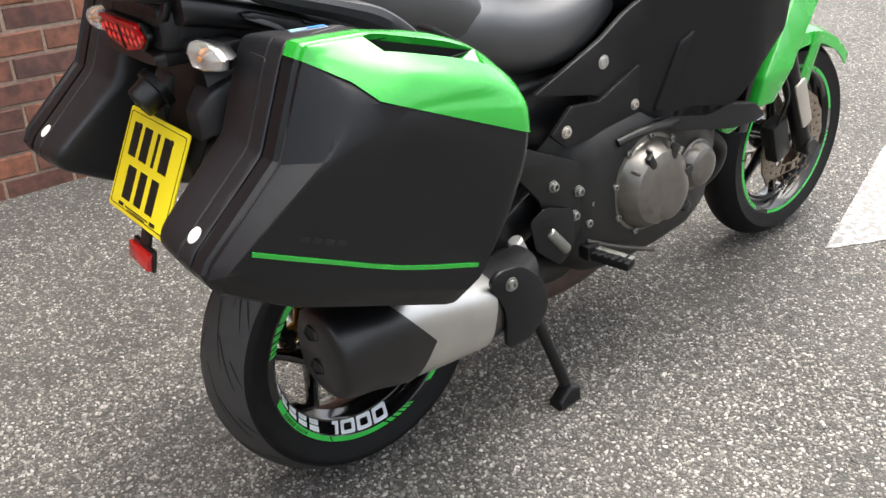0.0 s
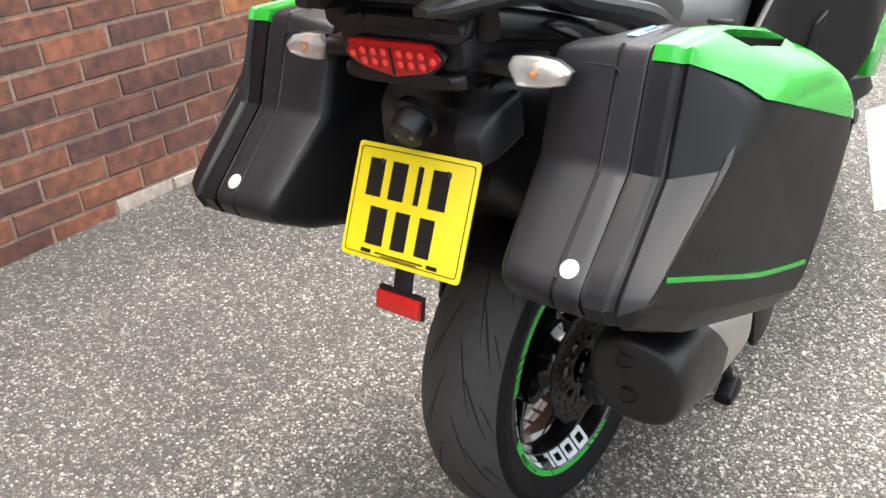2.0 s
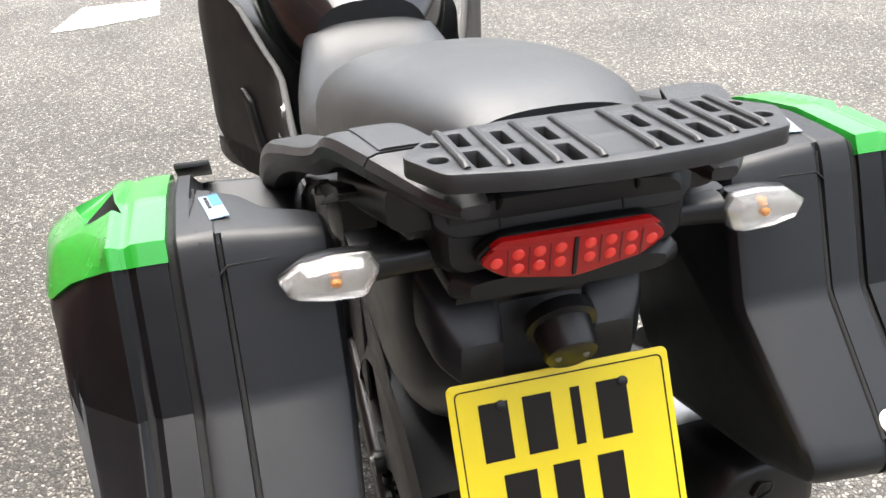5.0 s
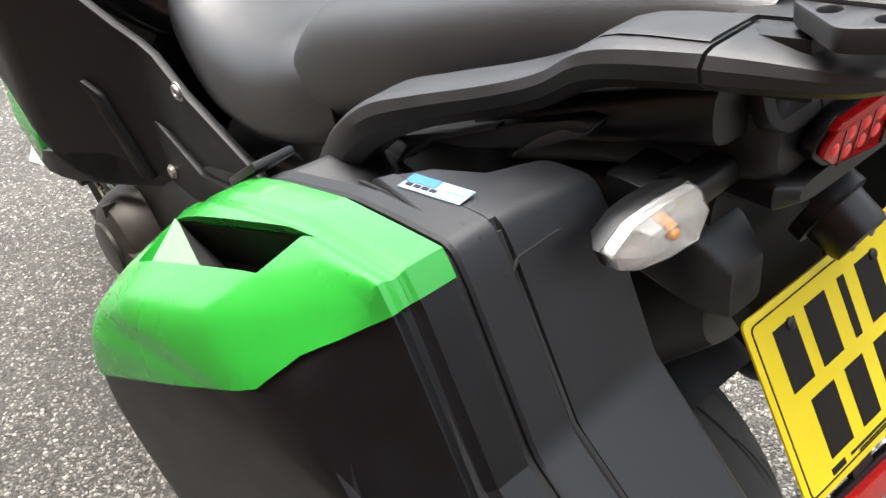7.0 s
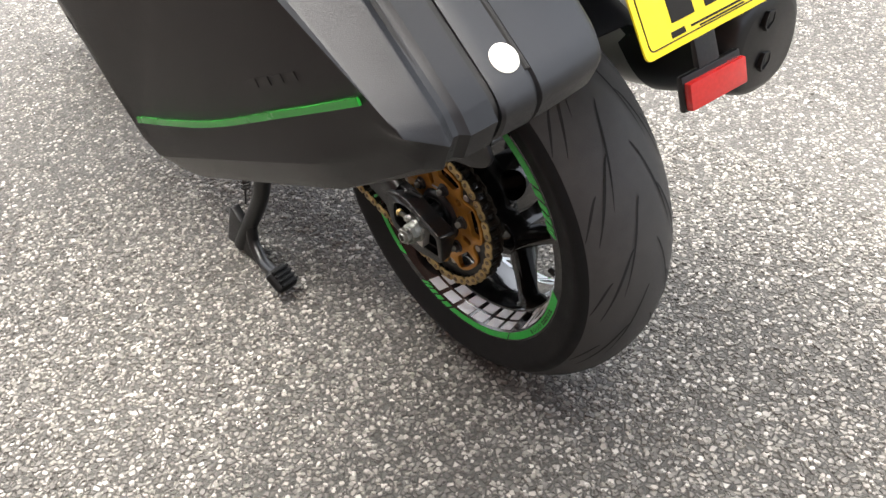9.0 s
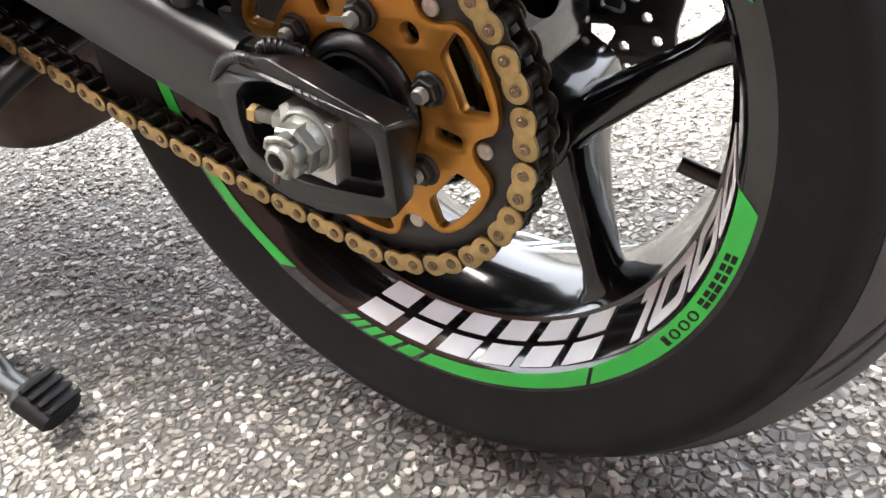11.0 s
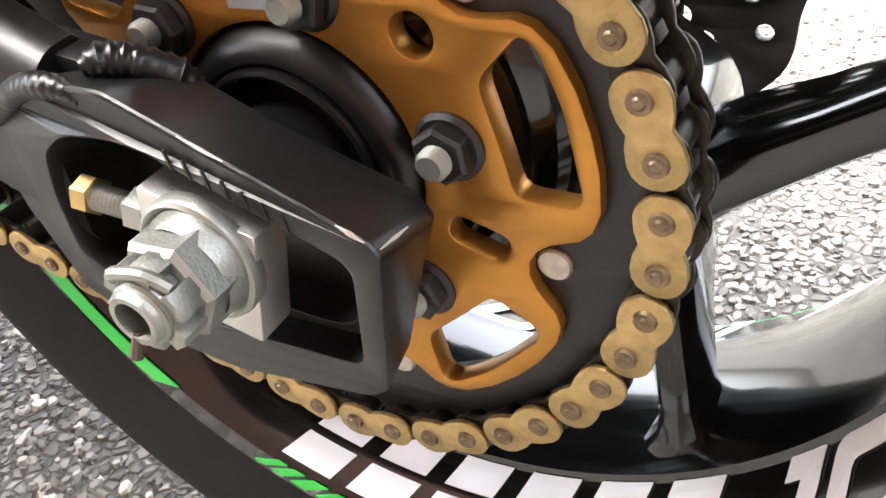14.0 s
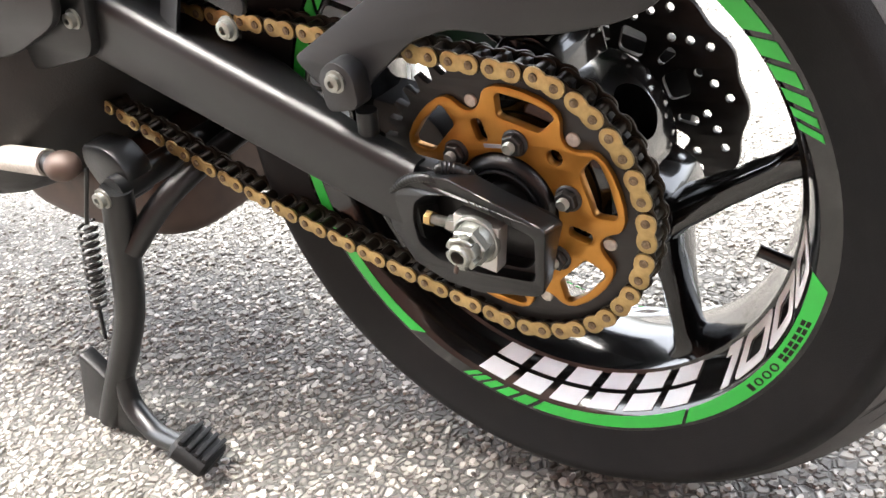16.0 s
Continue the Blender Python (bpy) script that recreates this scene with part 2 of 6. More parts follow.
M_CHAMBER = material("dusty_exhaust", (0.060, 0.040, 0.032), 0.55, metal=0.4, vary=0.35, scale=25, stain=0.5, stain_scale=14, stain_col=(0.10, 0.062, 0.045))
M_PIN = material("chain_pin", (0.17, 0.125, 0.08), 0.45, metal=0.8, vary=0.3, scale=300)
M_RIVET = material("rivet_steel", (0.45, 0.42, 0.38), 0.5, metal=0.8, vary=0.2, scale=300)
M_RED = lens_material("red_lens", (0.52, 0.006, 0.008), 0.1, 0.15)
M_WINE = material("dark_red", (0.16, 0.004, 0.005), 0.2, coat=0.5, vary=0.1)
# bright red and a faint glow stand for glints on the unlit lamps
M_LED = material("led_red", (0.90, 0.040, 0.030), 0.06, coat=0.6, vary=0.05)
M_LED.node_tree.nodes["Principled BSDF"].inputs["Emission Color"].default_value = (1, 0.05, 0.03, 1)
M_LED.node_tree.nodes["Principled BSDF"].inputs["Emission Strength"].default_value = 0.03
M_REDREF = material("red_reflector", (0.45, 0.014, 0.012), 0.2, coat=0.5, vary=0.1, scale=200)
M_CLEAR = lens_material("clear_lens", (0.97, 0.97, 0.96), 0.05, 0.93)
M_CHROME = material("chrome_bowl", (0.72, 0.72, 0.71), 0.22, metal=0.8, vary=0.05)
M_AMBER = material("amber_bulb", (0.80, 0.28, 0.02), 0.3, vary=0.1)
M_YELLOW = material("yellow_plate", (0.82, 0.66, 0.015), 0.35, vary=0.03, scale=20)
M_INK = material("black_ink", (0.010, 0.008, 0.006), 0.55, vary=0.1, spec=0.25)
M_BLUE = material("blue_label", (0.02, 0.14, 0.42), 0.35, vary=0.1)
M_PALE = material("pale_label", (0.17, 0.22, 0.30), 0.30, vary=0.1)
M_TEAL = material("teal_label", (0.16, 0.42, 0.44), 0.30, vary=0.1)
M_GREY = material("grey_label", (0.26, 0.28, 0.31), 0.35, vary=0.1)
M_DISC = material("brake_disc", (0.035, 0.033, 0.032), 0.35, metal=0.8, vary=0.2, scale=90)
M_DISC_TAN = material("brake_disc_tan", (0.17, 0.135, 0.10), 0.45, metal=0.7, vary=0.2, scale=90)


# ---------------------------------------------------------------- mesh helpers
def part(name, bm, mat, parent=None, label="", angle=32, smooth=True):
    me = bpy.data.meshes.new(name)
    bmesh.ops.recalc_face_normals(bm, faces=bm.faces)
    bm.to_mesh(me)
    bm.free()
    me.materials.append(mat)
    if smooth:
        for f in me.polygons:
            f.use_smooth = True
        me.set_sharp_from_angle(angle=radians(angle))
    ob = new(name, me)
    if parent is not None:
        ob.parent = parent
    if label:
        tagged(ob, label)
    return ob


def thing(name, label, category, group="", base=(0, 0, 0)):
    ob = new(name)
    ob.empty_display_size = 0.05
    ob.location = base
    bpy.context.view_layer.update()
    return tagged(ob, label, category, group)


def move(bm, m):
    bmesh.ops.transform(bm, matrix=m, verts=bm.verts)
    return bm


def add(bm, other):
    me = bpy.data.meshes.new("tmp")
    other.to_mesh(me)
    other.free()
    bm.from_mesh(me)
    bpy.data.meshes.remove(me)
    return bm


def box(size, at=(0, 0, 0), bevel=0.0, turn=(0, 0, 0), segments=2):
    bm = bmesh.new()
    bmesh.ops.create_cube(bm, size=1)
    move(bm, Matrix.Diagonal((*size, 1)))
    if bevel:
        bmesh.ops.bevel(bm, geom=bm.edges[:], offset=bevel, segments=segments, affect="EDGES", profile=0.6)
    return move(bm, pose(*at, *turn))


def loft(rings, cap=True, closed=True):
    bm = bmesh.new()
    made = [[bm.verts.new(p) for p in ring] for ring in rings]
    n = len(made[0])
    for a, b in zip(made, made[1:]):
        for k in range(n if closed else n - 1):
            j = (k + 1) % n
            bm.faces.new((a[k], a[j], b[j], b[k]))
    if cap and closed:
        bm.faces.new(made[0])
        bm.faces.new(made[-1][::-1])
    return bm


def oval(y, xc, zc, hx, hz, e=2.6, n=28, top=1.0):
    ring = []
    for k in range(n):
        a = 2 * math.pi * k / n
        c, s = math.cos(a), math.sin(a)
        h = hz * (top if s > 0 else 1.0)
        ring.append((xc + hx * math.copysign(abs(c) ** (2 / e), c), y, zc + h * math.copysign(abs(s) ** (2 / e), s)))
    return ring


def hull(sections, n=28):
    """A body along y through rounded sections: y, xc, zc, half width, half height, squareness."""
    return loft([oval(*s, n=n) for s in sections])


def smooth_sections(keys, steps):
    """Sections between keyed ones, by a smooth curve."""
    keys = np.array(keys, float)
    t = np.arange(len(keys))
    out = []
    for u in np.linspace(0, len(keys) - 1, steps):
        i = min(int(u), len(keys) - 2)
        f = u - i
        p0, p1, p2, p3 = keys[max(i - 1, 0)], keys[i], keys[i + 1], keys[min(i + 2, len(keys) - 1)]
        out.append(tuple(0.5 * ((2 * p1) + (p2 - p0) * f + (2 * p0 - 5 * p1 + 4 * p2 - p3) * f * f + (3 * p1 - p0 - 3 * p2 + p3) * f ** 3)))
    return out


def lathe(profile, n=96, closed=False, turn=360.0, start=0.0):
    """Turns a profile of (x, r) round the x axis; angle 0 points to the rear, and 90 up."""
    bm = bmesh.new()
    full = abs(turn - 360) < 1e-6
    count = n if full else n + 1
    rows = []
    for k in range(count):
        a = radians(start + turn * k / n)
        rows.append([bm.verts.new((x, -r * math.cos(a), r * math.sin(a))) for x, r in profile])
    m = len(profile)
    for k in range(n):
        a, b = rows[k], rows[(k + 1) % count]
        for j in range(m if closed else m - 1):
            i = (j + 1) % m
            bm.faces.new((a[j], a[i], b[i], b[j]))
    return bm


def tube(points, radius, n=12, cap=True):
    pts = [Vector(p) for p in points]
    radii = radius if isinstance(radius, (list, tuple)) else [radius] * len(pts)
    side, rings = None, []
    for k, p in enumerate(pts):
        d = (pts[min(k + 1, len(pts) - 1)] - pts[max(k - 1, 0)]).normalized()
        if side is None:
            side = d.orthogonal().normalized()
        side = (side - d * side.dot(d)).normalized()
        up = d.cross(side)
        rings.append([p + radii[k] * (math.cos(2 * math.pi * j / n) * side + math.sin(2 * math.pi * j / n) * up) for j in range(n)])
    return loft(rings, cap)


def curve_points(points, steps=6):
    return [Vector(p) for p in smooth_sections(points, (len(points) - 1) * steps + 1)]


def rod(a, b, r, n=16, r2=None, bevel=0.0):
    a, b = Vector(a), Vector(b)
    if bevel:
        d = (b - a).normalized() * bevel
        return tube([a, a + d, b - d, b], [r - bevel, r, r, r - bevel], n)
    return tube([a, b], [r, r if r2 is None else r2], n)


def cut(outline, holes, x0, x1, bevel=0.0):
    """A plate in the y-z plane from x0 to x1, with holes and eased edges."""
    cu = bpy.data.curves.new("tmp", "CURVE")
    cu.dimensions, cu.fill_mode = "2D", "BOTH"
    for pts in (outline, *holes):
        sp = cu.splines.new("POLY")
        sp.points.add(len(pts) - 1)
        for q, (u, v) in zip(sp.points, pts):
            q.co = (u, v, 0, 1)
        sp.use_cyclic_u = True
    cu.extrude = max(abs(x1 - x0) / 2 - bevel, 1e-5)
    cu.bevel_depth, cu.bevel_resolution, cu.offset = bevel, 1 if bevel < 0.006 else 4, -bevel
    ob = bpy.data.objects.new("tmp", cu)
    me = bpy.data.meshes.new_from_object(ob)
    bm = bmesh.new()
    bm.from_mesh(me)
    bpy.data.objects.remove(ob)
    bpy.data.curves.remove(cu)
    bpy.data.meshes.remove(me)
    bmesh.ops.remove_doubles(bm, verts=bm.verts, dist=1e-6)
    # (u, v, w) to (w, u, v)
    return move(bm, Matrix(((0, 0, 1, (x0 + x1) / 2), (1, 0, 0, 0), (0, 1, 0, 0), (0, 0, 0, 1))))


def circle(c, r, n=24):
    return [(c[0] + r * math.cos(2 * math.pi * k / n), c[1] + r * math.sin(2 * math.pi * k / n)) for k in range(n)]


def rounded(points, r, steps=4):
    """A polygon with its corners rounded."""
    out, n = [], len(points)
    for k in range(n):
        p, a, b = Vector(points[k]), Vector(points[k - 1]), Vector(points[(k + 1) % n])
        u, v = (a - p), (b - p)
        d = min(r, u.length * 0.45, v.length * 0.45)
        s, e = p + u.normalized() * d, p + v.normalized() * d
        for j in range(steps + 1):
            f = j / steps
            out.append(tuple((1 - f) ** 2 * s + 2 * f * (1 - f) * p + f * f * e))
    return out


def polar(angle, r, c=(0.0, 0.0)):
    """(y, z) at an angle from the rear, upwards."""
    a = radians(angle)
    return (c[0] - r * math.cos(a), c[1] + r * math.sin(a))


def lettering(body, height, slant=0.0, weight=0.0):
    """Faces of text in the built-in font: (u, v) places and triangles, u from 0, v from 0 to height."""
    cu = bpy.data.curves.new("tmp", "FONT")
    cu.body, cu.size, cu.shear, cu.offset = body, 1.0, slant, weight
    cu.resolution_u = 3
    ob = bpy.data.objects.new("tmp", cu)
    me = bpy.data.meshes.new_from_object(ob)
    bm = bmesh.new()
    bm.from_mesh(me)
    bpy.data.objects.remove(ob)
    bpy.data.curves.remove(cu)
    bpy.data.meshes.remove(me)
    us, vs = [v.co.x for v in bm.verts], [v.co.y for v in bm.verts]
    k = height / (max(vs) - min(vs))
    for v in bm.verts:
        v.co = ((v.co.x - min(us)) * k, (v.co.y - min(vs)) * k, 0)
    return bm


def thick(bm, d):
    """Gives a sheet some depth."""
    bmesh.ops.recalc_face_normals(bm, faces=bm.faces)
    bmesh.ops.solidify(bm, geom=bm.faces[:], thickness=d)
    return bm


def mirror(bm):
    return move(bm, Matrix.Diagonal((-1, 1, 1, 1)))


def bolt(name, at, r, h, side, mat, parent, sides=6):
    bm = lathe([(0, 0.0001), (0, r * 1.35), (h * 0.25, r * 1.35), (h * 0.3, r), (h * 0.9, r), (h, r * 0.8), (h, r * 0.45), (h * 0.6, r * 0.4), (h * 0.6, 0.0001)], sides * 4)
    if side < 0:
        mirror(bm)
    return part(name, move(bm, pose(*at)), mat, parent)


def boolean_cut(bm, cutter):
    objs = []
    for k, b in enumerate((bm, cutter)):
        bmesh.ops.recalc_face_normals(b, faces=b.faces)
        me = bpy.data.meshes.new("tmp")
        b.to_mesh(me)
        b.free()
        objs.append(new("tmp", me))
    mod = objs[0].modifiers.new("cut", "BOOLEAN")
    mod.operation, mod.object, mod.solver = "DIFFERENCE", objs[1], "EXACT"
    dg = bpy.context.evaluated_depsgraph_get()
    me = bpy.data.meshes.new_from_object(objs[0].evaluated_get(dg))
    out = bmesh.new()
    out.from_mesh(me)
    for o in objs:
        data = o.data
        bpy.data.objects.remove(o)
        bpy.data.meshes.remove(data)
    return out


# ---------------------------------------------------------------- motorcycle
AXLE = 0.319
bike = thing("motorcycle", "black and green touring motorcycle standing upright on its centre stand", "motorcycle")


def stripe(name, a0, a1, r0, r1, x, mat, parent, n=0, depth=0.0006, x1=None, slant=0.0):
    """A band round the wheel's axis from angle a0 to a1, lying on a flat or sloped ring."""
    n = n or max(2, int(abs(a1 - a0) / 2))
    out = math.copysign(depth, x)
    x1 = x if x1 is None else x1
    bm = lathe([(x, r1), (x + out, r1), (x1 + out, r0), (x1, r0)], n, closed=True, turn=a1 - a0, start=a0)
    bmesh.ops.holes_fill(bm, edges=bm.edges)
    for v in bm.verts:
        r = math.hypot(v.co.y, v.co.z)
        turn = radians(slant) * (0.5 - (r - r0) / (r1 - r0))
        a = math.atan2(v.co.z, -v.co.y) + turn
        v.co.y, v.co.z = -r * math.cos(a), r * math.sin(a)
    return part(name, move(bm, pose(0, WHEEL_Y, AXLE_Z)), mat, parent)


def bent_letters(name, bm, angle, x_of, r_foot, r_head, direction, mat, parent, depth=0.0006):
    """Lays (u, v) faces round the rim: u runs along the arc, v up the sloped ring from foot to head."""
    bmesh.ops.subdivide_edges(bm, edges=[e for e in bm.edges if e.calc_length() > 0.006], cuts=2)
    top = max(v.co.y for v in bm.verts)
    for v in bm.verts:
        u, f = v.co.x, v.co.y / top
        a = radians(angle) + direction * u / 0.205
        r = r_foot + (r_head - r_foot) * f
        v.co = (x_of(f), -r * math.cos(a), r * math.sin(a))
    for f in bm.faces:
        f.normal_update()
    thick(bm, depth)
    return part(name, move(bm, pose(0, WHEEL_Y, AXLE_Z)), mat, parent, smooth=False)


def blocks(widths, height, gap, slant, kind=0):
    """Slanted plain blocks in a row, each split into bars by thin slits, in (u, v)."""
    bm = bmesh.new()
    u = 0.0
    for k, w in enumerate(widths):
        for lo, hi, a, b in ((0.0, 0.44, 0.0, 1.0), (0.56, 1.0, 0.0, 0.94)):
            q = [(u + w * a + slant * lo * height, lo * height), (u + w * b + slant * lo * height, lo * height), (u + w * b + slant * hi * height, hi * height), (u + w * a + slant * hi * height, hi * height)]
            bm.faces.new([bm.verts.new((x, y, 0)) for x, y in q])
        u += w + gap
    return bm


def square_digit(one, width, height, slant):
    """A wide square-cornered digit, 1 or 0, in (u, v)."""
    w, h, t = width, height, height * 0.25
    if one:
        outline, holes = [(w - t * 1.15, 0), (w, 0), (w, h), (0, h), (0, h - t), (w - t * 1.15, h - t)], []
    else:
        outline, holes = rounded([(0, 0), (w, 0), (w, h), (0, h)], t * 0.7, 3), [rounded([(t * 1.15, t), (w - t * 1.15, t), (w - t * 1.15, h - t), (t * 1.15, h - t)], t * 0.35, 2)]
    bm = cut(outline, holes, -0.00002, 0.0)
    top = [f for f in bm.faces if abs(f.normal.x) > 0.5 and f.calc_center_median().x > -0.00001]
    bmesh.ops.delete(bm, geom=[f for f in bm.faces if f not in set(top)], context="FACES")
    for v in bm.verts:
        v.co = (v.co.y + slant * v.co.z, v.co.z, 0)
    return bm


# ---- rear wheel
WHEEL_Y, AXLE_Z = 0.0, AXLE


def rim_profile(half, lip, seat):
    """Closed section of a rim: flange lips, sloped shoulders and the well."""
    right = [(half, lip), (half, lip - 0.018), (half - 0.004, lip - 0.0225), (half - 0.0355, lip - 0.0355), (half - 0.0370, lip - 0.0390), (half - 0.0450, lip - 0.0405), (half * 0.18, lip - 0.0485)]
    outer = [(-half + 0.004, lip), (-half + 0.008, seat + 0.004), (-0.02, seat - 0.012), (0.02, seat - 0.012), (half - 0.008, seat + 0.004), (half - 0.004, lip)]
    return right + [(-x, r) for x, r in right[::-1]] + outer


def tyre_profile(half, outer, bead, lip, crown):
    side = [(lip, bead), (lip + 0.004, bead + 0.010), (half - 0.006, bead + 0.022), (half - 0.001, bead + 0.034), (half, bead + 0.041), (half - 0.002, outer - crown)]
    tread = []
    for k in range(1, 12):
        f = 1 - k / 12
        x = (half - 0.002) * f
        tread.append((x, outer - crown * (abs(f) ** 2.15)))
    right = side + tread
    return right + [(0, outer)] + [(-x, r) for x, r in right[::-1]]


rear_wheel = part("rear_wheel", move(lathe(rim_profile(0.078, 0.2295, 0.214), 128, closed=True), pose(0, 0, AXLE)), M_WHEEL, bike, "gloss black cast rear wheel with green rim tape")
tyre = part("tyre", move(lathe(tyre_profile(0.0905, 0.3110, 0.222, 0.077, 0.043), 144), pose(0, 0, AXLE)), M_RUBBER, rear_wheel, "worn black rubber tyre with slanted grooves")
tread_prof = [(x, r + 0.0004) for x, r in tyre_profile(0.0905, 0.3110, 0.222, 0.077, 0.043) if r > 0.2715]
part("tread", move(lathe(tread_prof, 144), pose(0, 0, AXLE)), M_TREAD, tyre, "dusty worn tread band")
# raised ring and faint lettering bars on the sidewall
for sx in (1, -1):
    part("sidewall_ring", move(lathe([(sx * 0.0822, 0.2405), (sx * 0.0834, 0.2425), (sx * 0.0846, 0.2445)], 144), pose(0, 0, AXLE)), M_RUBBER, rear_wheel)

hub = lathe([(-0.080, 0.020), (-0.080, 0.060), (-0.074, 0.070), (-0.060, 0.0765), (-0.035, 0.0785), (0.010, 0.0785), (0.034, 0.074), (0.046, 0.062), (0.062, 0.055), (0.072, 0.052), (0.072, 0.020)], 96, closed=True)
for k in range(3):
    y, z = polar(31 + 120 * k, 1.0)
    hub = boolean_cut(hub, rod((-0.014, y * 0.046, z * 0.046), (-0.014, y * 0.11, z * 0.11), 0.0225, 32))
part("hub", move(hub, pose(0, 0, AXLE)), M_WHEEL, rear_wheel, "gloss black hub drum with round openings")


def spoke(a0, a1, hub_r=0.098, rim_r=0.1925, hub_w=0.0160):
    """A slim spoke from a place on the hub's arm to a place on the rim."""
    p, q = Vector(polar(a0, hub_r)), Vector(polar(a1, rim_r))
    side = (q - p).normalized().orthogonal()
    rings = []
    for f, w, xa, xb in ((0.0, hub_w, -0.045, 0.016), (0.15, hub_w * 0.74, -0.041, 0.010), (0.45, 0.0098, -0.036, 0.002), (0.78, 0.0092, -0.033, 0.000), (0.93, 0.0125, -0.032, 0.002), (1.0, 0.0190, -0.034, 0.006)):
        c0 = p.lerp(q, f)
        sec = []
        for k in range(16):
            a = 2 * math.pi * k / 16
            c, s = math.cos(a), math.sin(a)
            u = side * (w * math.copysign(abs(c) ** 0.6, c))
            sec.append(((xa + xb) / 2 + (xb - xa) / 2 * math.copysign(abs(s) ** 0.6, s), c0.x + u.x, c0.y + u.y))
        rings.append(sec)
    return loft(rings)


for k in range(3):
    mid = -27 + 120 * k
    arm_bm = cut(rounded([polar(mid - 50, 0.050), polar(mid - 17, 0.098), polar(mid - 6, 0.108), polar(mid + 6, 0.108), polar(mid + 17, 0.098), polar(mid + 50, 0.050)], 0.010), [], -0.046, 0.026, 0.004)
    part("hub_arm", move(arm_bm, pose(0, 0, AXLE)), M_WHEEL, rear_wheel)
    for d in (1, -1):
        part("spoke", move(spoke(mid + 3 * d, mid + 33 * d), pose(0, 0, AXLE)), M_WHEEL, rear_wheel)

# green tape, in three repeats on either side
for sx in (-1, 1):
    for base in (0.0, -120.0, 131.0):
        for a0, a1 in ((-10.5, -57.6), (-58.6, -95.7), (-97.2, -100.9), (-102.4, -105.4), (-106.8, -109.1), (-110.3, -112.0), (-113.0, -114.4)):
            stripe("rim_tape", a0 + base, a1 + base, 0.2095, 0.2210, sx * 0.0781, M_TAPE, rear_wheel, slant=3.2)

slope_x = lambda s: (lambda f: s * (0.0750 - 0.0325 * f))
# white lettering: plain slanted blocks for the name, the number as it reads
for sx in (-1, 1):
    for base in (0.0, 180.0):
        d = 1 if sx < 0 else -1
        a_name = -113.0 + base if sx < 0 else 8 + base
        a_num = -49.0 + base if sx < 0 else -58.5 + base
        for k in range(6):
            bent_letters("name_block", blocks((0.0265,), 0.030, 0.0, 0.45, k), a_name + d * k * math.degrees(0.0352 / 0.205), slope_x(sx), 0.2068, 0.1934, d, M_WHITE, rear_wheel)
        for one, at, wide in ((True, 0.0, 0.016), (False, 0.022, 0.037), (False, 0.064, 0.037), (False, 0.106, 0.037)):
            bent_letters("digit", square_digit(one, wide, 0.030, 0.55), a_num + d * math.degrees(at / 0.205), slope_x(sx), 0.2068, 0.1934, d, M_WHITE, rear_wheel)
    d = 1 if sx < 0 else -1
    # small dark number on the tape and bars for the name
    for k, (digit, at, wide) in enumerate((("1", 0.0, 0.004), ("0", 0.0065, 0.0075), ("0", 0.0157, 0.0075), ("0", 0.0249, 0.0075))):
        small = lettering(digit, 0.0068, 0.0, 0.01)
        full = max(v.co.x for v in small.verts)
        for v in small.verts:
            v.co.x *= wide / full
        bent_letters("tape_digit", small, -40.5 + math.degrees(at / 0.205), lambda f, s=sx: s * 0.0788, 0.2190, 0.2126, 1, M_INK, rear_wheel)
    for k in range(6):
        bent_letters("tape_block", blocks((0.0050,), 0.0065, 0.0, 0.0, k), -30.0 + k * math.degrees(0.0067 / 0.205), lambda f, s=sx: s * 0.0788, 0.2190, 0.2126, 1, M_INK, rear_wheel)

valve = rod((-0.030, *polar(-19, 0.192, (0, AXLE))), (-0.034, *polar(-18, 0.166, (0, AXLE))), 0.0048)
part("valve", valve, M_PLASTIC_DARK, rear_wheel)

# tread grooves: long slanted cuts on both halves
def groove(phase, side, x0, x1, sweep, width):
    bm = bmesh.new()
    left, right = [], []
    for k in range(9):
        f = k / 8
        x = side * (x0 + (x1 - x0) * f)
        fx = abs(x) / 0.0885
        r = 0.3110 - 0.043 * fx ** 2.15 + 0.0011
        a = radians(phase + sweep * f ** 1.3)
        w = width * math.sin(math.pi * (0.08 + 0.84 * f)) / r
        for row, b in ((left, a - w), (right, a + w)):
            row.append(bm.verts.new((x, -r * math.cos(b), r * math.sin(b))))
    for k in range(8):
        bm.faces.new((left[k], left[k + 1], right[k + 1], right[k]))
    return bm


for k in range(15):
    for side in (-1, 1):
        ph = 24 * k + (12 if side > 0 else 0)
        for args in ((ph, side, 0.008, 0.044, -25, 0.0064), (ph + 12, side, 0.030, 0.068, -21, 0.0060), (ph + 4, side, 0.058, 0.080, -11, 0.0042)):
            part("tread_groove", move(groove(*args), pose(0, 0, AXLE)), M_GROOVE, tyre)

# brake disc with a wavy edge and drilled holes
def wavy(r, d, waves, n=180):
    return [((r + d * math.cos(waves * 2 * math.pi * k / n)) * math.cos(2 * math.pi * k / n), (r + d * math.cos(waves * 2 * math.pi * k / n)) * math.sin(2 * math.pi * k / n)) for k in range(n)]


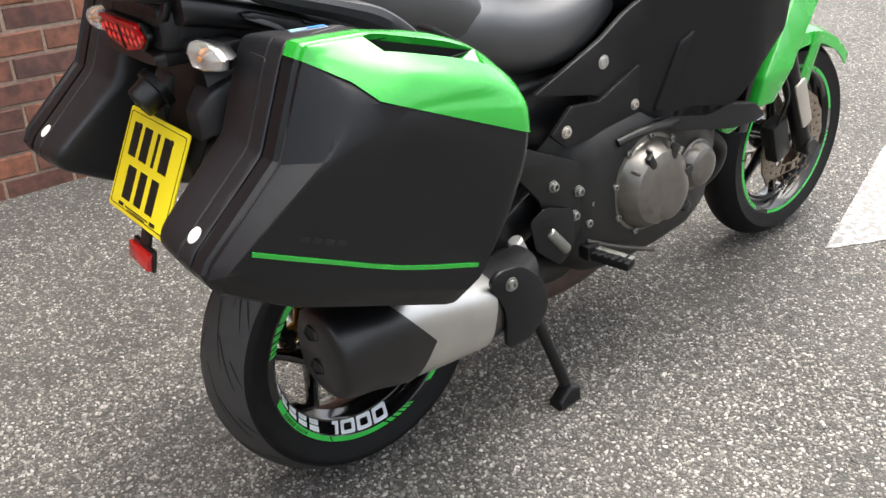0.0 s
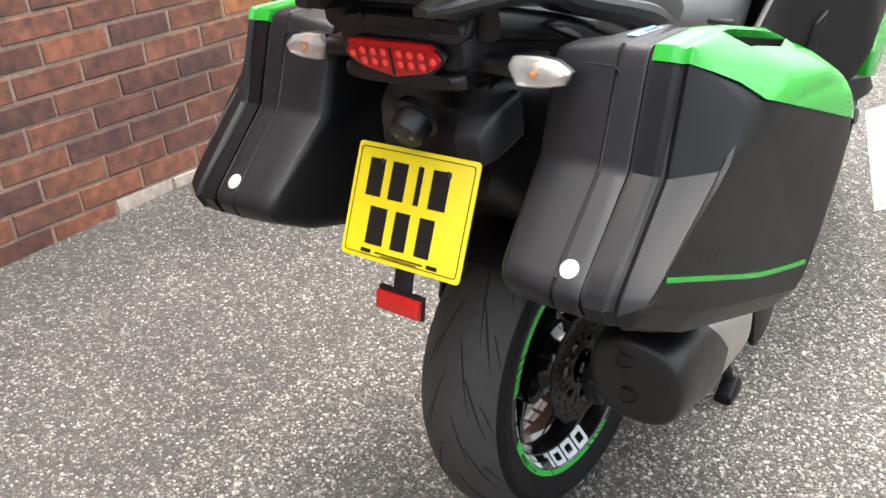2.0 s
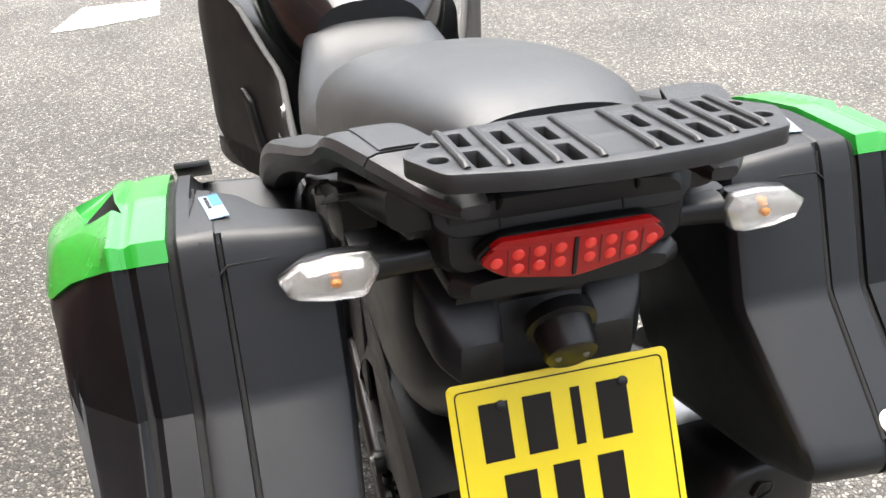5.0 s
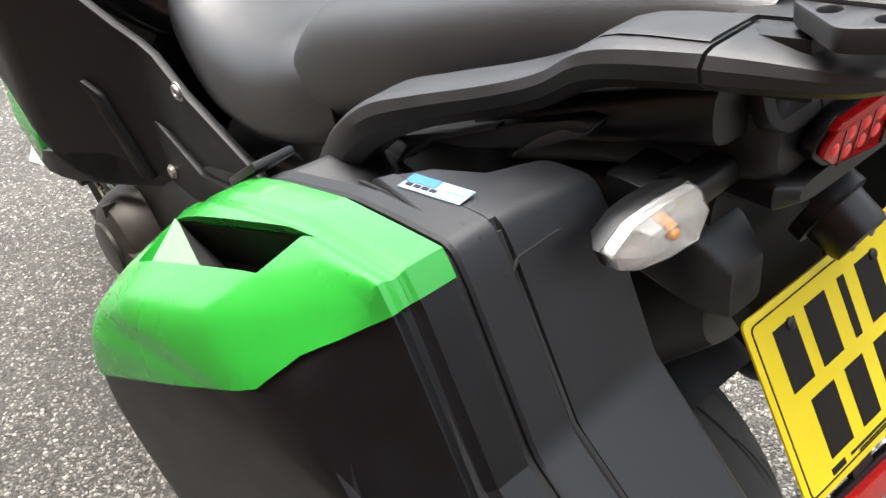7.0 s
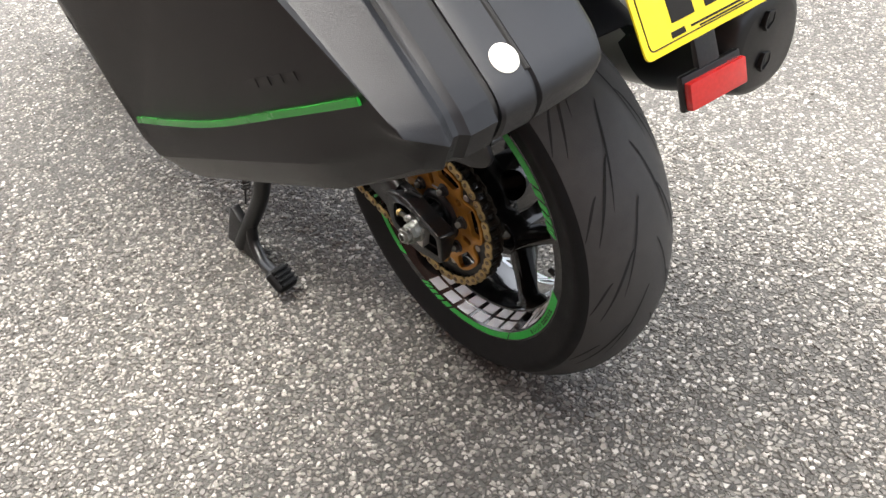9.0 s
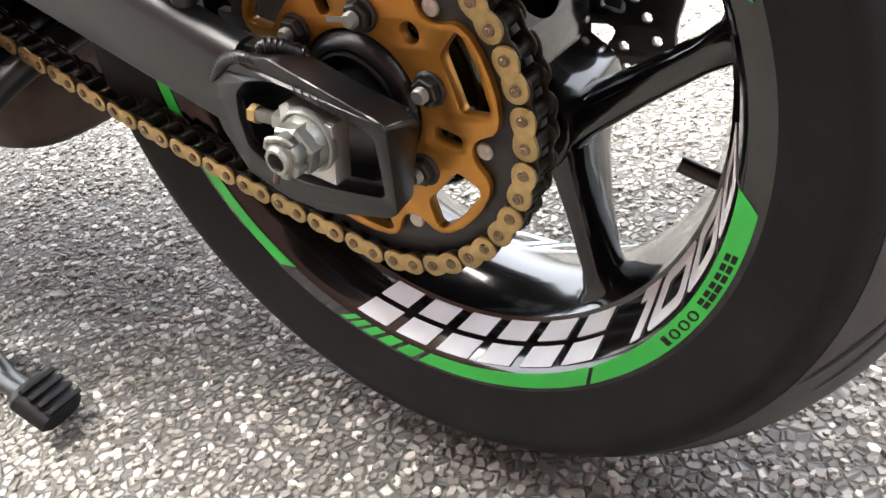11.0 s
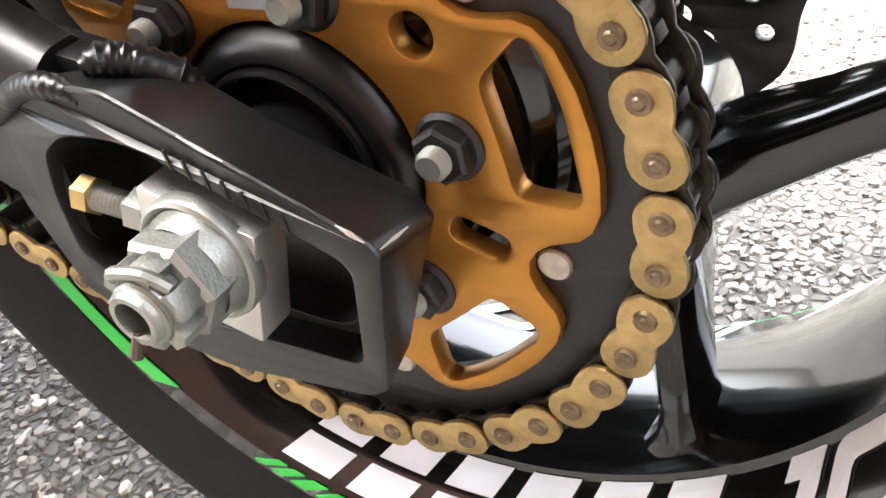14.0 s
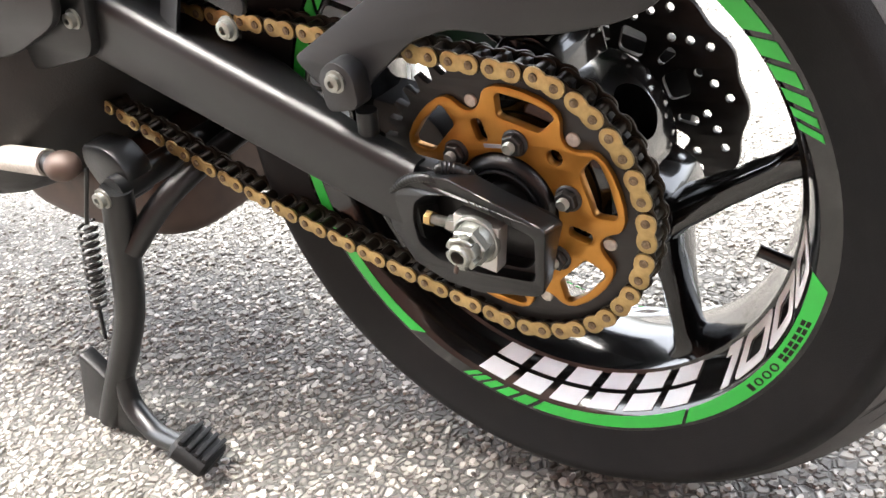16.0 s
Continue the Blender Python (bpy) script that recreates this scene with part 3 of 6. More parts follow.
def disc(r, inner, x, waves=14):
    holes = [circle((0, 0), inner, 48)]
    for k in range(waves):
        for step, f in ((0, 0.715), (1, 0.80), (2, 0.89)):
            holes.append(circle(polar(360 / waves * k - 4.0 - 8.2 * step, r * f), 0.0037, 12))
    for k in range(7):
        a0 = 360 / 7 * k
        holes.append(rounded([polar(a0 + 5, r * 0.44), polar(a0 + 9, r * 0.62), polar(a0 + 28, r * 0.64), polar(a0 + 31, r * 0.44)], 0.006))
        holes.append(rounded([polar(a0 + 38, r * 0.50), polar(a0 + 38, r * 0.66), polar(a0 + 45, r * 0.66), polar(a0 + 45, r * 0.50)], 0.004))
    return cut(wavy(r, 0.0022, waves), holes, x - 0.0025, x + 0.0025, 0.0004)


part("brake_disc", move(disc(0.1115, 0.035, 0.085), pose(0, 0, AXLE)), M_DISC, rear_wheel, "black wavy drilled brake disc")

# ---- rear sprocket: orange carrier riveted to a black toothed ring
CH_X = -0.0925
TEETH, PITCH = 43, 0.015875
R_PITCH = PITCH / 2 / math.sin(math.pi / TEETH)


def tooth_outline():
    pts = []
    for k in range(TEETH):
        a = 360 / TEETH * (k + 0.5) + 2.4
        for da, r in ((-2.9, R_PITCH - 0.0052), (-2.0, R_PITCH - 0.0022), (-0.9, R_PITCH + 0.0052), (0.9, R_PITCH + 0.0052), (2.0, R_PITCH - 0.0022), (2.9, R_PITCH - 0.0052)):
            pts.append(polar(a + da, r))
    return pts


RIV = 43.0
ring_hole = []
for k in range(6):
    a = RIV + 60 * k
    for da, r in ((-30, 0.0885), (-20, 0.0885), (-11, 0.0880), (-8, 0.078), (-4, 0.0735), (4, 0.0735), (8, 0.078), (11, 0.0880), (20, 0.0885)):
        ring_hole.append(polar(a + da, r))
teeth = part("rear_sprocket", move(cut(tooth_outline(), [ring_hole], CH_X - 0.0033, CH_X + 0.0033, 0.0005), pose(0, 0, AXLE)), M_TEETH, bike, "orange rear sprocket with black riveted teeth")

outer = []
for k in range(6):
    a = RIV + 60 * k
    for da, r in ((-30, 0.0928), (-23, 0.0928), (-16, 0.0922), (-11.8, 0.0902), (-9.2, 0.0868), (-7.8, 0.0828), (-6.0, 0.0788), (-3.4, 0.0757), (0, 0.0745), (3.4, 0.0757), (6.0, 0.0788), (7.8, 0.0828), (9.2, 0.0868), (11.8, 0.0902), (16, 0.0922), (23, 0.0928)):
        outer.append(polar(a + da, r))
holes = [circle((0, 0), 0.0415, 64)]
for k in range(6):
    a, d = RIV + 30 + 60 * k, 1 if k % 2 else -1
    window = [(18.0, 0.0858), (15.0, 0.0880), (4.0, 0.0874), (-12.0, 0.0874), (-14.2, 0.0845), (-14.2, 0.0690), (-6.0, 0.0676), (4.0, 0.0672), (14.0, 0.0688)]
    holes.append(rounded([polar(a + d * u, r) for u, r in window], 0.0040, 3))
    b = RIV + 60 * k
    if k % 2 == 0:
        holes.append(circle(polar(b, 0.0610), 0.0062, 24))
    else:
        p, q = Vector(polar(b, 0.0545)), Vector(polar(b, 0.0638))
        e = (q - p).normalized()
        f = Vector((-e.y, e.x)) * 0.0048
        holes.append(rounded([tuple(p - e * 0.0045 - f), tuple(p - e * 0.0045 + f), tuple(q + e * 0.0045 + f), tuple(q + e * 0.0045 - f)], 0.0045, 5))
carrier = part("carrier", move(cut(outer, holes, CH_X - 0.0075, CH_X + 0.0005, 0.0008), pose(0, 0, AXLE)), M_ORANGE, teeth, "orange anodised carrier")
for k in range(6):
    y, z = polar(RIV + 60 * k, 0.0805, (0, AXLE))
    part("rivet", move(lathe([(-0.0048, 0.0001), (-0.0050, 0.0030), (-0.0048, 0.0046), (-0.0040, 0.0052), (0.0, 0.0052)], 20), pose(CH_X, y, z)), M_RIVET, teeth)
    y, z = polar(RIV + 30 + 60 * k, 0.0530, (0, AXLE))
    flange_bm = lathe([(-0.0074, 0.0045), (-0.0074, 0.0100), (-0.0086, 0.0102), (-0.0098, 0.0088), (-0.0098, 0.0045)], 28)
    nut = part("sprocket_nut", move(add(flange_bm, tube([(-0.0096, 0, 0), (-0.0138, 0, 0), (-0.0148, 0, 0)], [0.0084, 0.0084, 0.0072], 6)), pose(CH_X, y, z, 20 * k)), M_TEETH, teeth, "black flanged nut")
    thread = [(-0.0140, 0.0046)]
    for j in range(5):
        thread += [(-0.0145 - 0.0009 * j, 0.0046), (-0.01495 - 0.0009 * j, 0.0040)]
    part("stud", move(lathe(thread + [(-0.0188, 0.0044), (-0.0196, 0.0034), (-0.0193, 0.0016), (-0.0196, 0.0001)], 20), pose(CH_X, y, z)), M_STEEL, nut, "bare threaded steel stud end")
part("carrier_mark", move(box((0.0006, 0.017, 0.0030)), pose(CH_X - 0.0078, *polar(93, 0.0468, (0, AXLE)), -2)), M_GREY, carrier)
# bearing housing inside the carrier
seal = lathe([(-0.070, 0.0412), (-0.094, 0.0410), (-0.0985, 0.0402), (-0.1030, 0.0378), (-0.1050, 0.0345), (-0.1052, 0.0318), (-0.1030, 0.0312), (-0.1030, 0.0306), (-0.1068, 0.0302), (-0.1072, 0.0292), (-0.1068, 0.0284), (-0.0990, 0.0278), (-0.0980, 0.0240), (-0.1005, 0.0236), (-0.1005, 0.0195), (-0.112, 0.0185), (-0.112, 0.010)], 72)
part("bearing_housing", move(seal, pose(0, 0, AXLE)), M_ARM, teeth)
part("cush_hub", move(lathe([(-0.084, 0.041), (-0.084, 0.050), (-0.080, 0.054), (-0.082, 0.058), (-0.080, 0.0635), (-0.072, 0.0655), (-0.074, 0.0700), (-0.070, 0.0725), (-0.06, 0.070)], 64), pose(0, 0, AXLE)), M_WHEEL, teeth)

# ---- chain
FRONT = (0.56, 0.464)
R_FRONT = 0.0385
dy, dz = FRONT[0], FRONT[1] - AXLE
span = math.hypot(dy, dz)
tilt = math.atan2(dz, dy)
lean = math.asin((R_PITCH - R_FRONT) / span)
free = span * math.cos(lean)
n_up, n_lo = tilt + math.pi / 2 + lean, tilt - math.pi / 2 - lean
up_a = Vector((R_PITCH * math.cos(n_up), AXLE + R_PITCH * math.sin(n_up)))
up_b = Vector((FRONT[0] + R_FRONT * math.cos(n_up), FRONT[1] + R_FRONT * math.sin(n_up)))
lo_a = Vector((R_PITCH * math.cos(n_lo), AXLE + R_PITCH * math.sin(n_lo)))
lo_b = Vector((FRONT[0] + R_FRONT * math.cos(n_lo), FRONT[1] + R_FRONT * math.sin(n_lo)))
arc_back = 2 * math.pi - (n_up - n_lo)
lengths = [R_PITCH * arc_back, free, R_FRONT * (n_up - n_lo), free]
total = sum(lengths)
COUNT = int(round(total / PITCH / 2)) * 2


def chain_at(s):
    """A place on the chain's loop, from the top of the rear sprocket over its back and along the lower run."""
    s %= total
    if s < lengths[0]:
        a = n_up + s / R_PITCH
        return Vector((R_PITCH * math.cos(a), AXLE + R_PITCH * math.sin(a)))
    s -= lengths[0]
    if s < free:
        p = lo_a.lerp(lo_b, s / free)
        p.y -= 0.0195 * math.sin(math.pi * s / free)
        return p
    s -= free
    if s < lengths[2]:
        a = n_lo + s / R_FRONT
        return Vector((FRONT[0] + R_FRONT * math.cos(a), FRONT[1] + R_FRONT * math.sin(a)))
    s -= lengths[2]
    return up_b.lerp(up_a, s / free)


def link_outline(w, waist):
    pts, h = [], PITCH / 2
    for k in range(9):
        a = math.pi / 2 - math.pi * k / 8
        pts.append((h + w * math.cos(a), w * math.sin(a)))
    pts += [(h * 0.45, -w * 0.93), (0, -waist), (-h * 0.45, -w * 0.93)]
    for k in range(9):
        a = -math.pi / 2 - math.pi * k / 8
        pts.append((-h + w * math.cos(a), w * math.sin(a)))
    pts += [(-h * 0.45, w * 0.93), (0, waist), (h * 0.45, w * 0.93)]
    return pts


def outer_link():
    bm = cut(link_outline(0.0074, 0.0056), [], -0.0116, -0.0094, 0.0005)
    add(bm, cut(link_outline(0.0074, 0.0056), [], 0.0094, 0.0116, 0.0005))
    return bm


def inner_link():
    bm = cut(link_outline(0.0070, 0.0054), [], -0.0088, -0.0066, 0.0005)
    add(bm, cut(link_outline(0.0070, 0.0054), [], 0.0066, 0.0088, 0.0005))
    for u in (-PITCH / 2, PITCH / 2):
        add(bm, move(rod((-0.0066, 0, 0), (0.0066, 0, 0), 0.0050, 14), pose(0, u, 0)))
    return bm


s0 = (math.pi + radians(-17.9) - n_up) * R_PITCH
pins = [chain_at(s0 + k * total / COUNT) for k in range(COUNT)]
chain_pins = bmesh.new()
for p in pins:
    pin = lathe([(-0.0132, 0.0001), (-0.0132, 0.0012), (-0.0126, 0.0018), (-0.0128, 0.0030), (-0.0115, 0.0034), (0.0115, 0.0034), (0.0126, 0.0026), (0.0126, 0.0001)], 12)
    add(chain_pins, move(pin, pose(CH_X, p.x, p.y)))
chain = part("drive_chain", chain_pins, M_PIN, bike, "gold drive chain with oily inner links")
for kind, maker, mat in ((0, outer_link, M_CHAIN), (1, inner_link, M_CHAIN_IN)):
    first = None
    for k in range(kind, COUNT, 2):
        a, b = pins[k], pins[(k + 1) % COUNT]
        m = pose(CH_X, (a.x + b.x) / 2, (a.y + b.y) / 2, math.degrees(math.atan2(b.y - a.y, b.x - a.x)))
        if first is None:
            first = part("outer_link" if kind == 0 else "inner_link", maker(), mat, chain)
            if kind == 0:
                first.data.materials.append(M_CHAIN_IN)
                for face in first.data.polygons:
                    face.material_index = 1 if face.center.x > 0 else 0
            first.matrix_basis = m
        else:
            ob = new(first.name.split(".")[0], first.data)
            ob.parent = chain
            ob.matrix_basis = m

# ---- swingarm
plate_outline = [(0.090, 0.366), (0.030, 0.357), (0.006, 0.3455), (-0.049, 0.3265), (-0.054, 0.320), (-0.036, 0.272), (-0.010, 0.270), (0.058, 0.2905), (0.090, 0.306)]
slot = rounded([(0.060, 0.331), (0.040, 0.3395), (0.015, 0.337), (-0.044, 0.3165), (-0.031, 0.2855), (0.046, 0.2895), (0.060, 0.303)], 0.010)
def arm_section(y):
    """The beam's section at y: a box with a well rounded upper outer edge, narrowing towards the axle."""
    top, low = 0.3610 + 0.432 * (y - 0.047), 0.3030 + 0.402 * (y - 0.052)
    f = min(max((y - 0.11) / 0.09, 0.0), 1.0)
    inner = -0.1175 + 0.0215 * f * f * (3 - 2 * f)
    out = [(-0.1400, low + 0.006), (-0.1400, top - 0.013)]
    for k in range(1, 8):
        a = math.pi / 2 * k / 7
        out.append((-0.1400 + 0.013 * (1 - math.cos(a)), top - 0.013 + 0.013 * math.sin(a)))
    out += [(inner - 0.004, top), (inner, top - 0.004), (inner, low + 0.004), (inner - 0.004, low), (-0.1340, low), (-0.1382, low + 0.0018)]
    return [(x, y, z) for x, z in out]


swingarm = part("swingarm", loft([arm_section(y) for y in np.linspace(0.050, 0.56, 34)]), M_ARM, bike, "satin black alloy swingarm with a welded axle plate", angle=40)
part("axle_plate", cut(rounded(plate_outline, 0.0015, 2), [slot], -0.1290, -0.1150, 0.0010), M_ARM, swingarm)
frame_out = [(0.086, 0.336), (0.066, 0.350), (0.042, 0.3625), (0.012, 0.3635), (-0.0575, 0.3350), (-0.0600, 0.3310), (-0.0440, 0.2740), (-0.038, 0.2700), (0.012, 0.2640), (0.040, 0.2680), (0.064, 0.2810), (0.082, 0.306)]
frame_slot = [(0.0545, 0.322), (0.048, 0.3385), (0.034, 0.3475), (0.016, 0.3500), (0.004, 0.3480), (-0.0510, 0.3270), (-0.0395, 0.2840), (0.018, 0.2830), (0.042, 0.2900), (0.054, 0.304)]
flange = cut(rounded(frame_out, 0.0030, 3), [rounded(frame_slot, 0.005, 4)], -0.1490, -0.1190, 0.0011)
for v in flange.verts:
    if v.co.x > -0.13:
        # the top slopes down towards the wheel
        v.co.z -= 0.0095 * min(max((v.co.z - 0.300) / 0.03, 0.0), 1.0)
        v.co.y += 0.0045 * min(max((-0.030 - v.co.y) / 0.02, 0.0), 1.0)
    if v.co.x < -0.13:
        low = min(max((0.326 - v.co.z) / 0.050, 0.0), 1.0)
        fore = min(max((v.co.y - 0.018) / 0.055, 0.0), 1.0)
        v.co.x += max(0.011 * low, 0.0125 * fore * fore)
part("plate_flange", flange, M_ARM, swingarm)
part("arm_back", cut([(0.058, 0.352), (-0.036, 0.322), (-0.026, 0.280), (0.058, 0.294)], [], -0.1165, -0.1135, 0.001), M_PLASTIC_DARK, swingarm)
arm_r = [(0.52, 0.600), (0.283, 0.487), (0.110, 0.405), (0.030, 0.377), (-0.068, 0.341), (-0.047, 0.2775), (-0.006, 0.2765), (0.058, 0.2935), (0.297, 0.394), (0.52, 0.495)]
part("swingarm_side", cut(rounded(arm_r, 0.006, 3), [], 0.118, 0.152, 0.0055), M_ARM, swingarm)
part("cross_member", box((0.26, 0.07, 0.07), (0, 0.44, 0.50), 0.012, (22, 0, 0)), M_ARM, swingarm)
# rippled weld where the plate meets the arm
bead_path = curve_points([(-0.1385, 0.074, 0.3400), (-0.1415, 0.062, 0.3490), (-0.1440, 0.050, 0.3565), (-0.1465, 0.038, 0.3610), (-0.1470, 0.028, 0.3615), (-0.1465, 0.022, 0.3585)], 10)
part("weld_bead", tube(bead_path, [0.0010 + 0.0022 * min(1.0, min(k, len(bead_path) - 1 - k) / 14) + (0.0, 0.0005, 0.0002)[k % 3] for k in range(len(bead_path))], 18), M_ARM, swingarm, "rippled weld bead", angle=60)
inner_path = curve_points([(-0.1375, 0.030, 0.3620), (-0.1330, 0.026, 0.3625), (-0.1280, 0.021, 0.3600), (-0.1230, 0.014, 0.3550), (-0.1190, 0.010, 0.3500)], 8)
part("weld_bead", tube(inner_path, [0.0014 + 0.0032 * min(1.0, min(k, len(inner_path) - 1 - k) / 7) + (0.0, 0.0008, 0.0003)[k % 3] for k in range(len(inner_path))], 18), M_ARM, swingarm, "rippled weld bead", angle=60)
# paint worn off along the ridge and the end of the plate
for a, b, w in (((-0.1493, -0.010, 0.3552), (-0.1493, -0.022, 0.3505), 0.0006), ((-0.1493, -0.050, 0.3390), (-0.1493, -0.057, 0.3358), 0.0007), ((-0.1470, -0.0592, 0.3330), (-0.1330, -0.0574, 0.3290), 0.0006)):
    part("worn_edge", tube([a, Vector(a).lerp(Vector(b), 0.5), b], [w * 0.3, w, w * 0.3], 6), M_ALLOY, swingarm, "bare metal scratch")
# axle block, washer, castle nut, adjuster
TILT = 13
part("axle_block", move(box((0.0130, 0.0365, 0.037), bevel=0.0010), pose(-0.1425, -0.0020, 0.3150, TILT)), M_ALLOY, swingarm, "bare alloy axle adjuster block")
for k in range(7):
    part("scale_mark", box((0.0006, 0.0008, 0.0052), (-0.1490, -0.004 - 0.0052 * k, 0.3478 - 0.0019 * k), 0, (-8, 0, 0)), M_INK, swingarm)
washer = lathe([(-0.147, 0.010), (-0.1502, 0.0105), (-0.1502, 0.0150), (-0.1512, 0.0156), (-0.1520, 0.0168), (-0.1512, 0.0180), (-0.1500, 0.0184), (-0.147, 0.0184)], 48)
axle = part("axle_washer", move(washer, pose(0, -0.004, AXLE)), M_STEEL, swingarm, "zinc washer")
nut = lathe([(-0.1495, 0.0001), (-0.1495, 0.0152), (-0.1530, 0.0152), (-0.1575, 0.0136)], 40)
add(nut, tube([(-0.1510, 0, 0), (-0.1630, 0, 0), (-0.1648, 0, 0)], [0.0148, 0.0148, 0.0134], 6))
crown = []
for k in range(6):
    crown += [polar(60 * k + 12, 0.0122), polar(60 * k + 30, 0.0127), polar(60 * k + 48, 0.0122), polar(60 * k + 51, 0.0095), polar(60 * k + 69, 0.0095)]
add(nut, cut(crown, [circle((0, 0), 0.0084, 24)], -0.1722, -0.1635, 0.0006))
part("axle_nut", move(nut, pose(0, -0.006, AXLE + 0.001, 12)), M_STEEL, swingarm, "castellated zinc axle nut")
thread = [(-0.161, 0.0084)]
for k in range(8):
    thread += [(-0.164 - 0.0013 * k, 0.0086), (-0.16465 - 0.0013 * k, 0.0079)]
thread += [(-0.1748, 0.0078), (-0.176, 0.0070), (-0.176, 0.0054), (-0.167, 0.0052), (-0.167, 0.0001)]
part("axle_end", move(lathe(thread, 32), pose(0, -0.006, AXLE + 0.001)), M_STEEL, swingarm, "threaded hollow axle end")
part("split_pin", tube(curve_points([(-0.169, 0.0085, AXLE + 0.005), (-0.1725, 0.005, AXLE + 0.0106), (-0.171, -0.003, AXLE + 0.0110), (-0.169, -0.0085, AXLE + 0.007)], 5), 0.0018, 8), M_STEEL, swingarm).location = (0, -0.006, 0.001)
part("split_pin_leg", tube([(-0.174, 0.002, AXLE - 0.005), (-0.177, 0.003, AXLE - 0.0115)], 0.0017, 8), M_CHAMBER, swingarm).location = (0, -0.006, 0.001)
adj_thread = []
for k in range(20):
    adj_thread += [(0.0015 * k, 0.0040), (0.0015 * k + 0.00075, 0.0034)]
adj_m = Matrix.Translation((-0.1440, 0.0120, AXLE + 0.006)) @ pose(0, 0, 0, 4) @ pose(0, 0, 0, 0, 0, 90)
part("adjuster_bolt", move(lathe(adj_thread, 16), adj_m), M_STEEL, swingarm)
part("lock_nut", move(tube([(0.002, 0, 0), (0.0085, 0, 0)], [0.0062, 0.0062], 6), adj_m), M_STEEL, swingarm)
part("adjuster_head", move(tube([(0.0225, 0, 0), (0.0280, 0, 0)], [0.0056, 0.0056], 6), adj_m), M_BRASS, swingarm, "yellow zinc bolt head")

# ---- chain guard and rear mudguard
guard = [(0.200, 0.660), (0.062, 0.482), (0.150, 0.436), (0.128, 0.412), (0.114, 0.402), (0.096, 0.404), (0.080, 0.420), (0.035, 0.451), (0.003, 0.459), (-0.038, 0.455), (-0.078, 0.457), (-0.115, 0.464), (-0.138, 0.474), (-0.150, 0.490), (-0.120, 0.555), (-0.020, 0.640), (0.10, 0.672), (0.30, 0.690)]
mudguard = part("mudguard", cut(rounded(guard, 0.008, 3), [], -0.125, -0.119, 0.0015), M_PLASTIC, bike, "black plastic rear mudguard with chain guard")
shell = [(-0.130, 0.300), (-0.122, 0.326), (-0.085, 0.340), (0.0, 0.346), (0.085, 0.340), (0.110, 0.328), (0.112, 0.300), (0.107, 0.300), (0.105, 0.323), (0.083, 0.336), (0.0, 0.342), (-0.085, 0.336), (-0.118, 0.322), (-0.126, 0.300)]
sh = lathe(shell, 30, closed=True, turn=95, start=58)
part("mudguard_shell", move(sh, pose(0, 0, AXLE)), M_PLASTIC, mudguard)
part("guard_tab", move(cut(rounded([(0.112, 0.402), (0.112, 0.432), (0.096, 0.443), (0.080, 0.434), (0.080, 0.406)], 0.01), [], -0.1420, -0.1245, 0.001), pose(0, 0, 0)), M_PLASTIC, mudguard)
bolt("guard_bolt", (-0.1420, 0.0955, 0.4270), 0.0062, 0.006, -1, M_STEEL, mudguard)
part("guard_collar", move(tube([(-0.124, 0.094, 0.380), (-0.124, 0.091, 0.398)], 0.008, 14), pose(0, 0, 0)), M_ARM, swingarm)

# ---- centre stand
stand = part("centre_stand", rod((-0.165, 0.39, 0.315), (0.165, 0.39, 0.315), 0.014), M_ARM, bike, "black tubular centre stand on the ground")
for sx, FOOT in ((-1, 0.545), (0.82, 0.515)):
    right = [(0.165, 0.345, 0.345), (0.180, 0.385, 0.22), (0.192, 0.420, 0.115), (0.200, 0.448, 0.030)]
    leg = tube(curve_points(right if sx > 0 else [(sx * 0.162, 0.388, 0.318), (sx * 0.166, 0.408, 0.26), (sx * 0.172, 0.442, 0.17), (sx * 0.185, 0.505, 0.07), (sx * 0.190, FOOT, 0.012)], 4), 0.0155 if sx < 0 else 0.0135, 14)
    part("stand_leg", leg, M_ARM, stand)
    if sx > 0:
        part("stand_foot", hull([(0.408, 0.200, 0.012, 0.020, 0.012, 4), (0.440, 0.202, 0.030, 0.020, 0.030, 4), (0.468, 0.202, 0.022, 0.018, 0.022, 4)], 20), M_ARM, stand)
        continue
    foot = cut(rounded([(FOOT - 0.045, 0.075), (FOOT - 0.075, 0.0), (FOOT + 0.055, 0.0), (FOOT + 0.045, 0.016), (FOOT - 0.004, 0.11)], 0.008), [], sx * 0.187 - 0.009, sx * 0.187 + 0.009, 0.002)
    part("stand_foot", foot, M_ARM, stand)
part("stand_brace", tube(curve_points([(-0.165, 0.400, 0.25), (-0.12, 0.36, 0.30), (0.0, 0.34, 0.325), (0.12, 0.36, 0.30), (0.165, 0.400, 0.25)], 6), 0.012, 12), M_ARM, stand)
part("stand_tang", tube(curve_points([(-0.182, 0.485, 0.105), (-0.188, 0.490, 0.050), (-0.196, 0.455, 0.026), (-0.200, 0.415, 0.026), (-0.202, 0.385, 0.032)], 6), 0.0115, 14), M_ARM, stand, "bent black foot lever")
pad = hull([(-0.020, 0, 0, 0.018, 0.010, 2.6), (-0.016, 0, 0, 0.024, 0.013, 2.6), (0.018, 0, 0, 0.026, 0.013, 2.6), (0.024, 0, 0, 0.020, 0.010, 2.6)], 20)
pad_ob = part("rubber_pad", move(pad, pose(-0.203, 0.366, 0.034, 40, 10, 16)), M_RUBBER, stand, "ribbed black rubber lever pad")
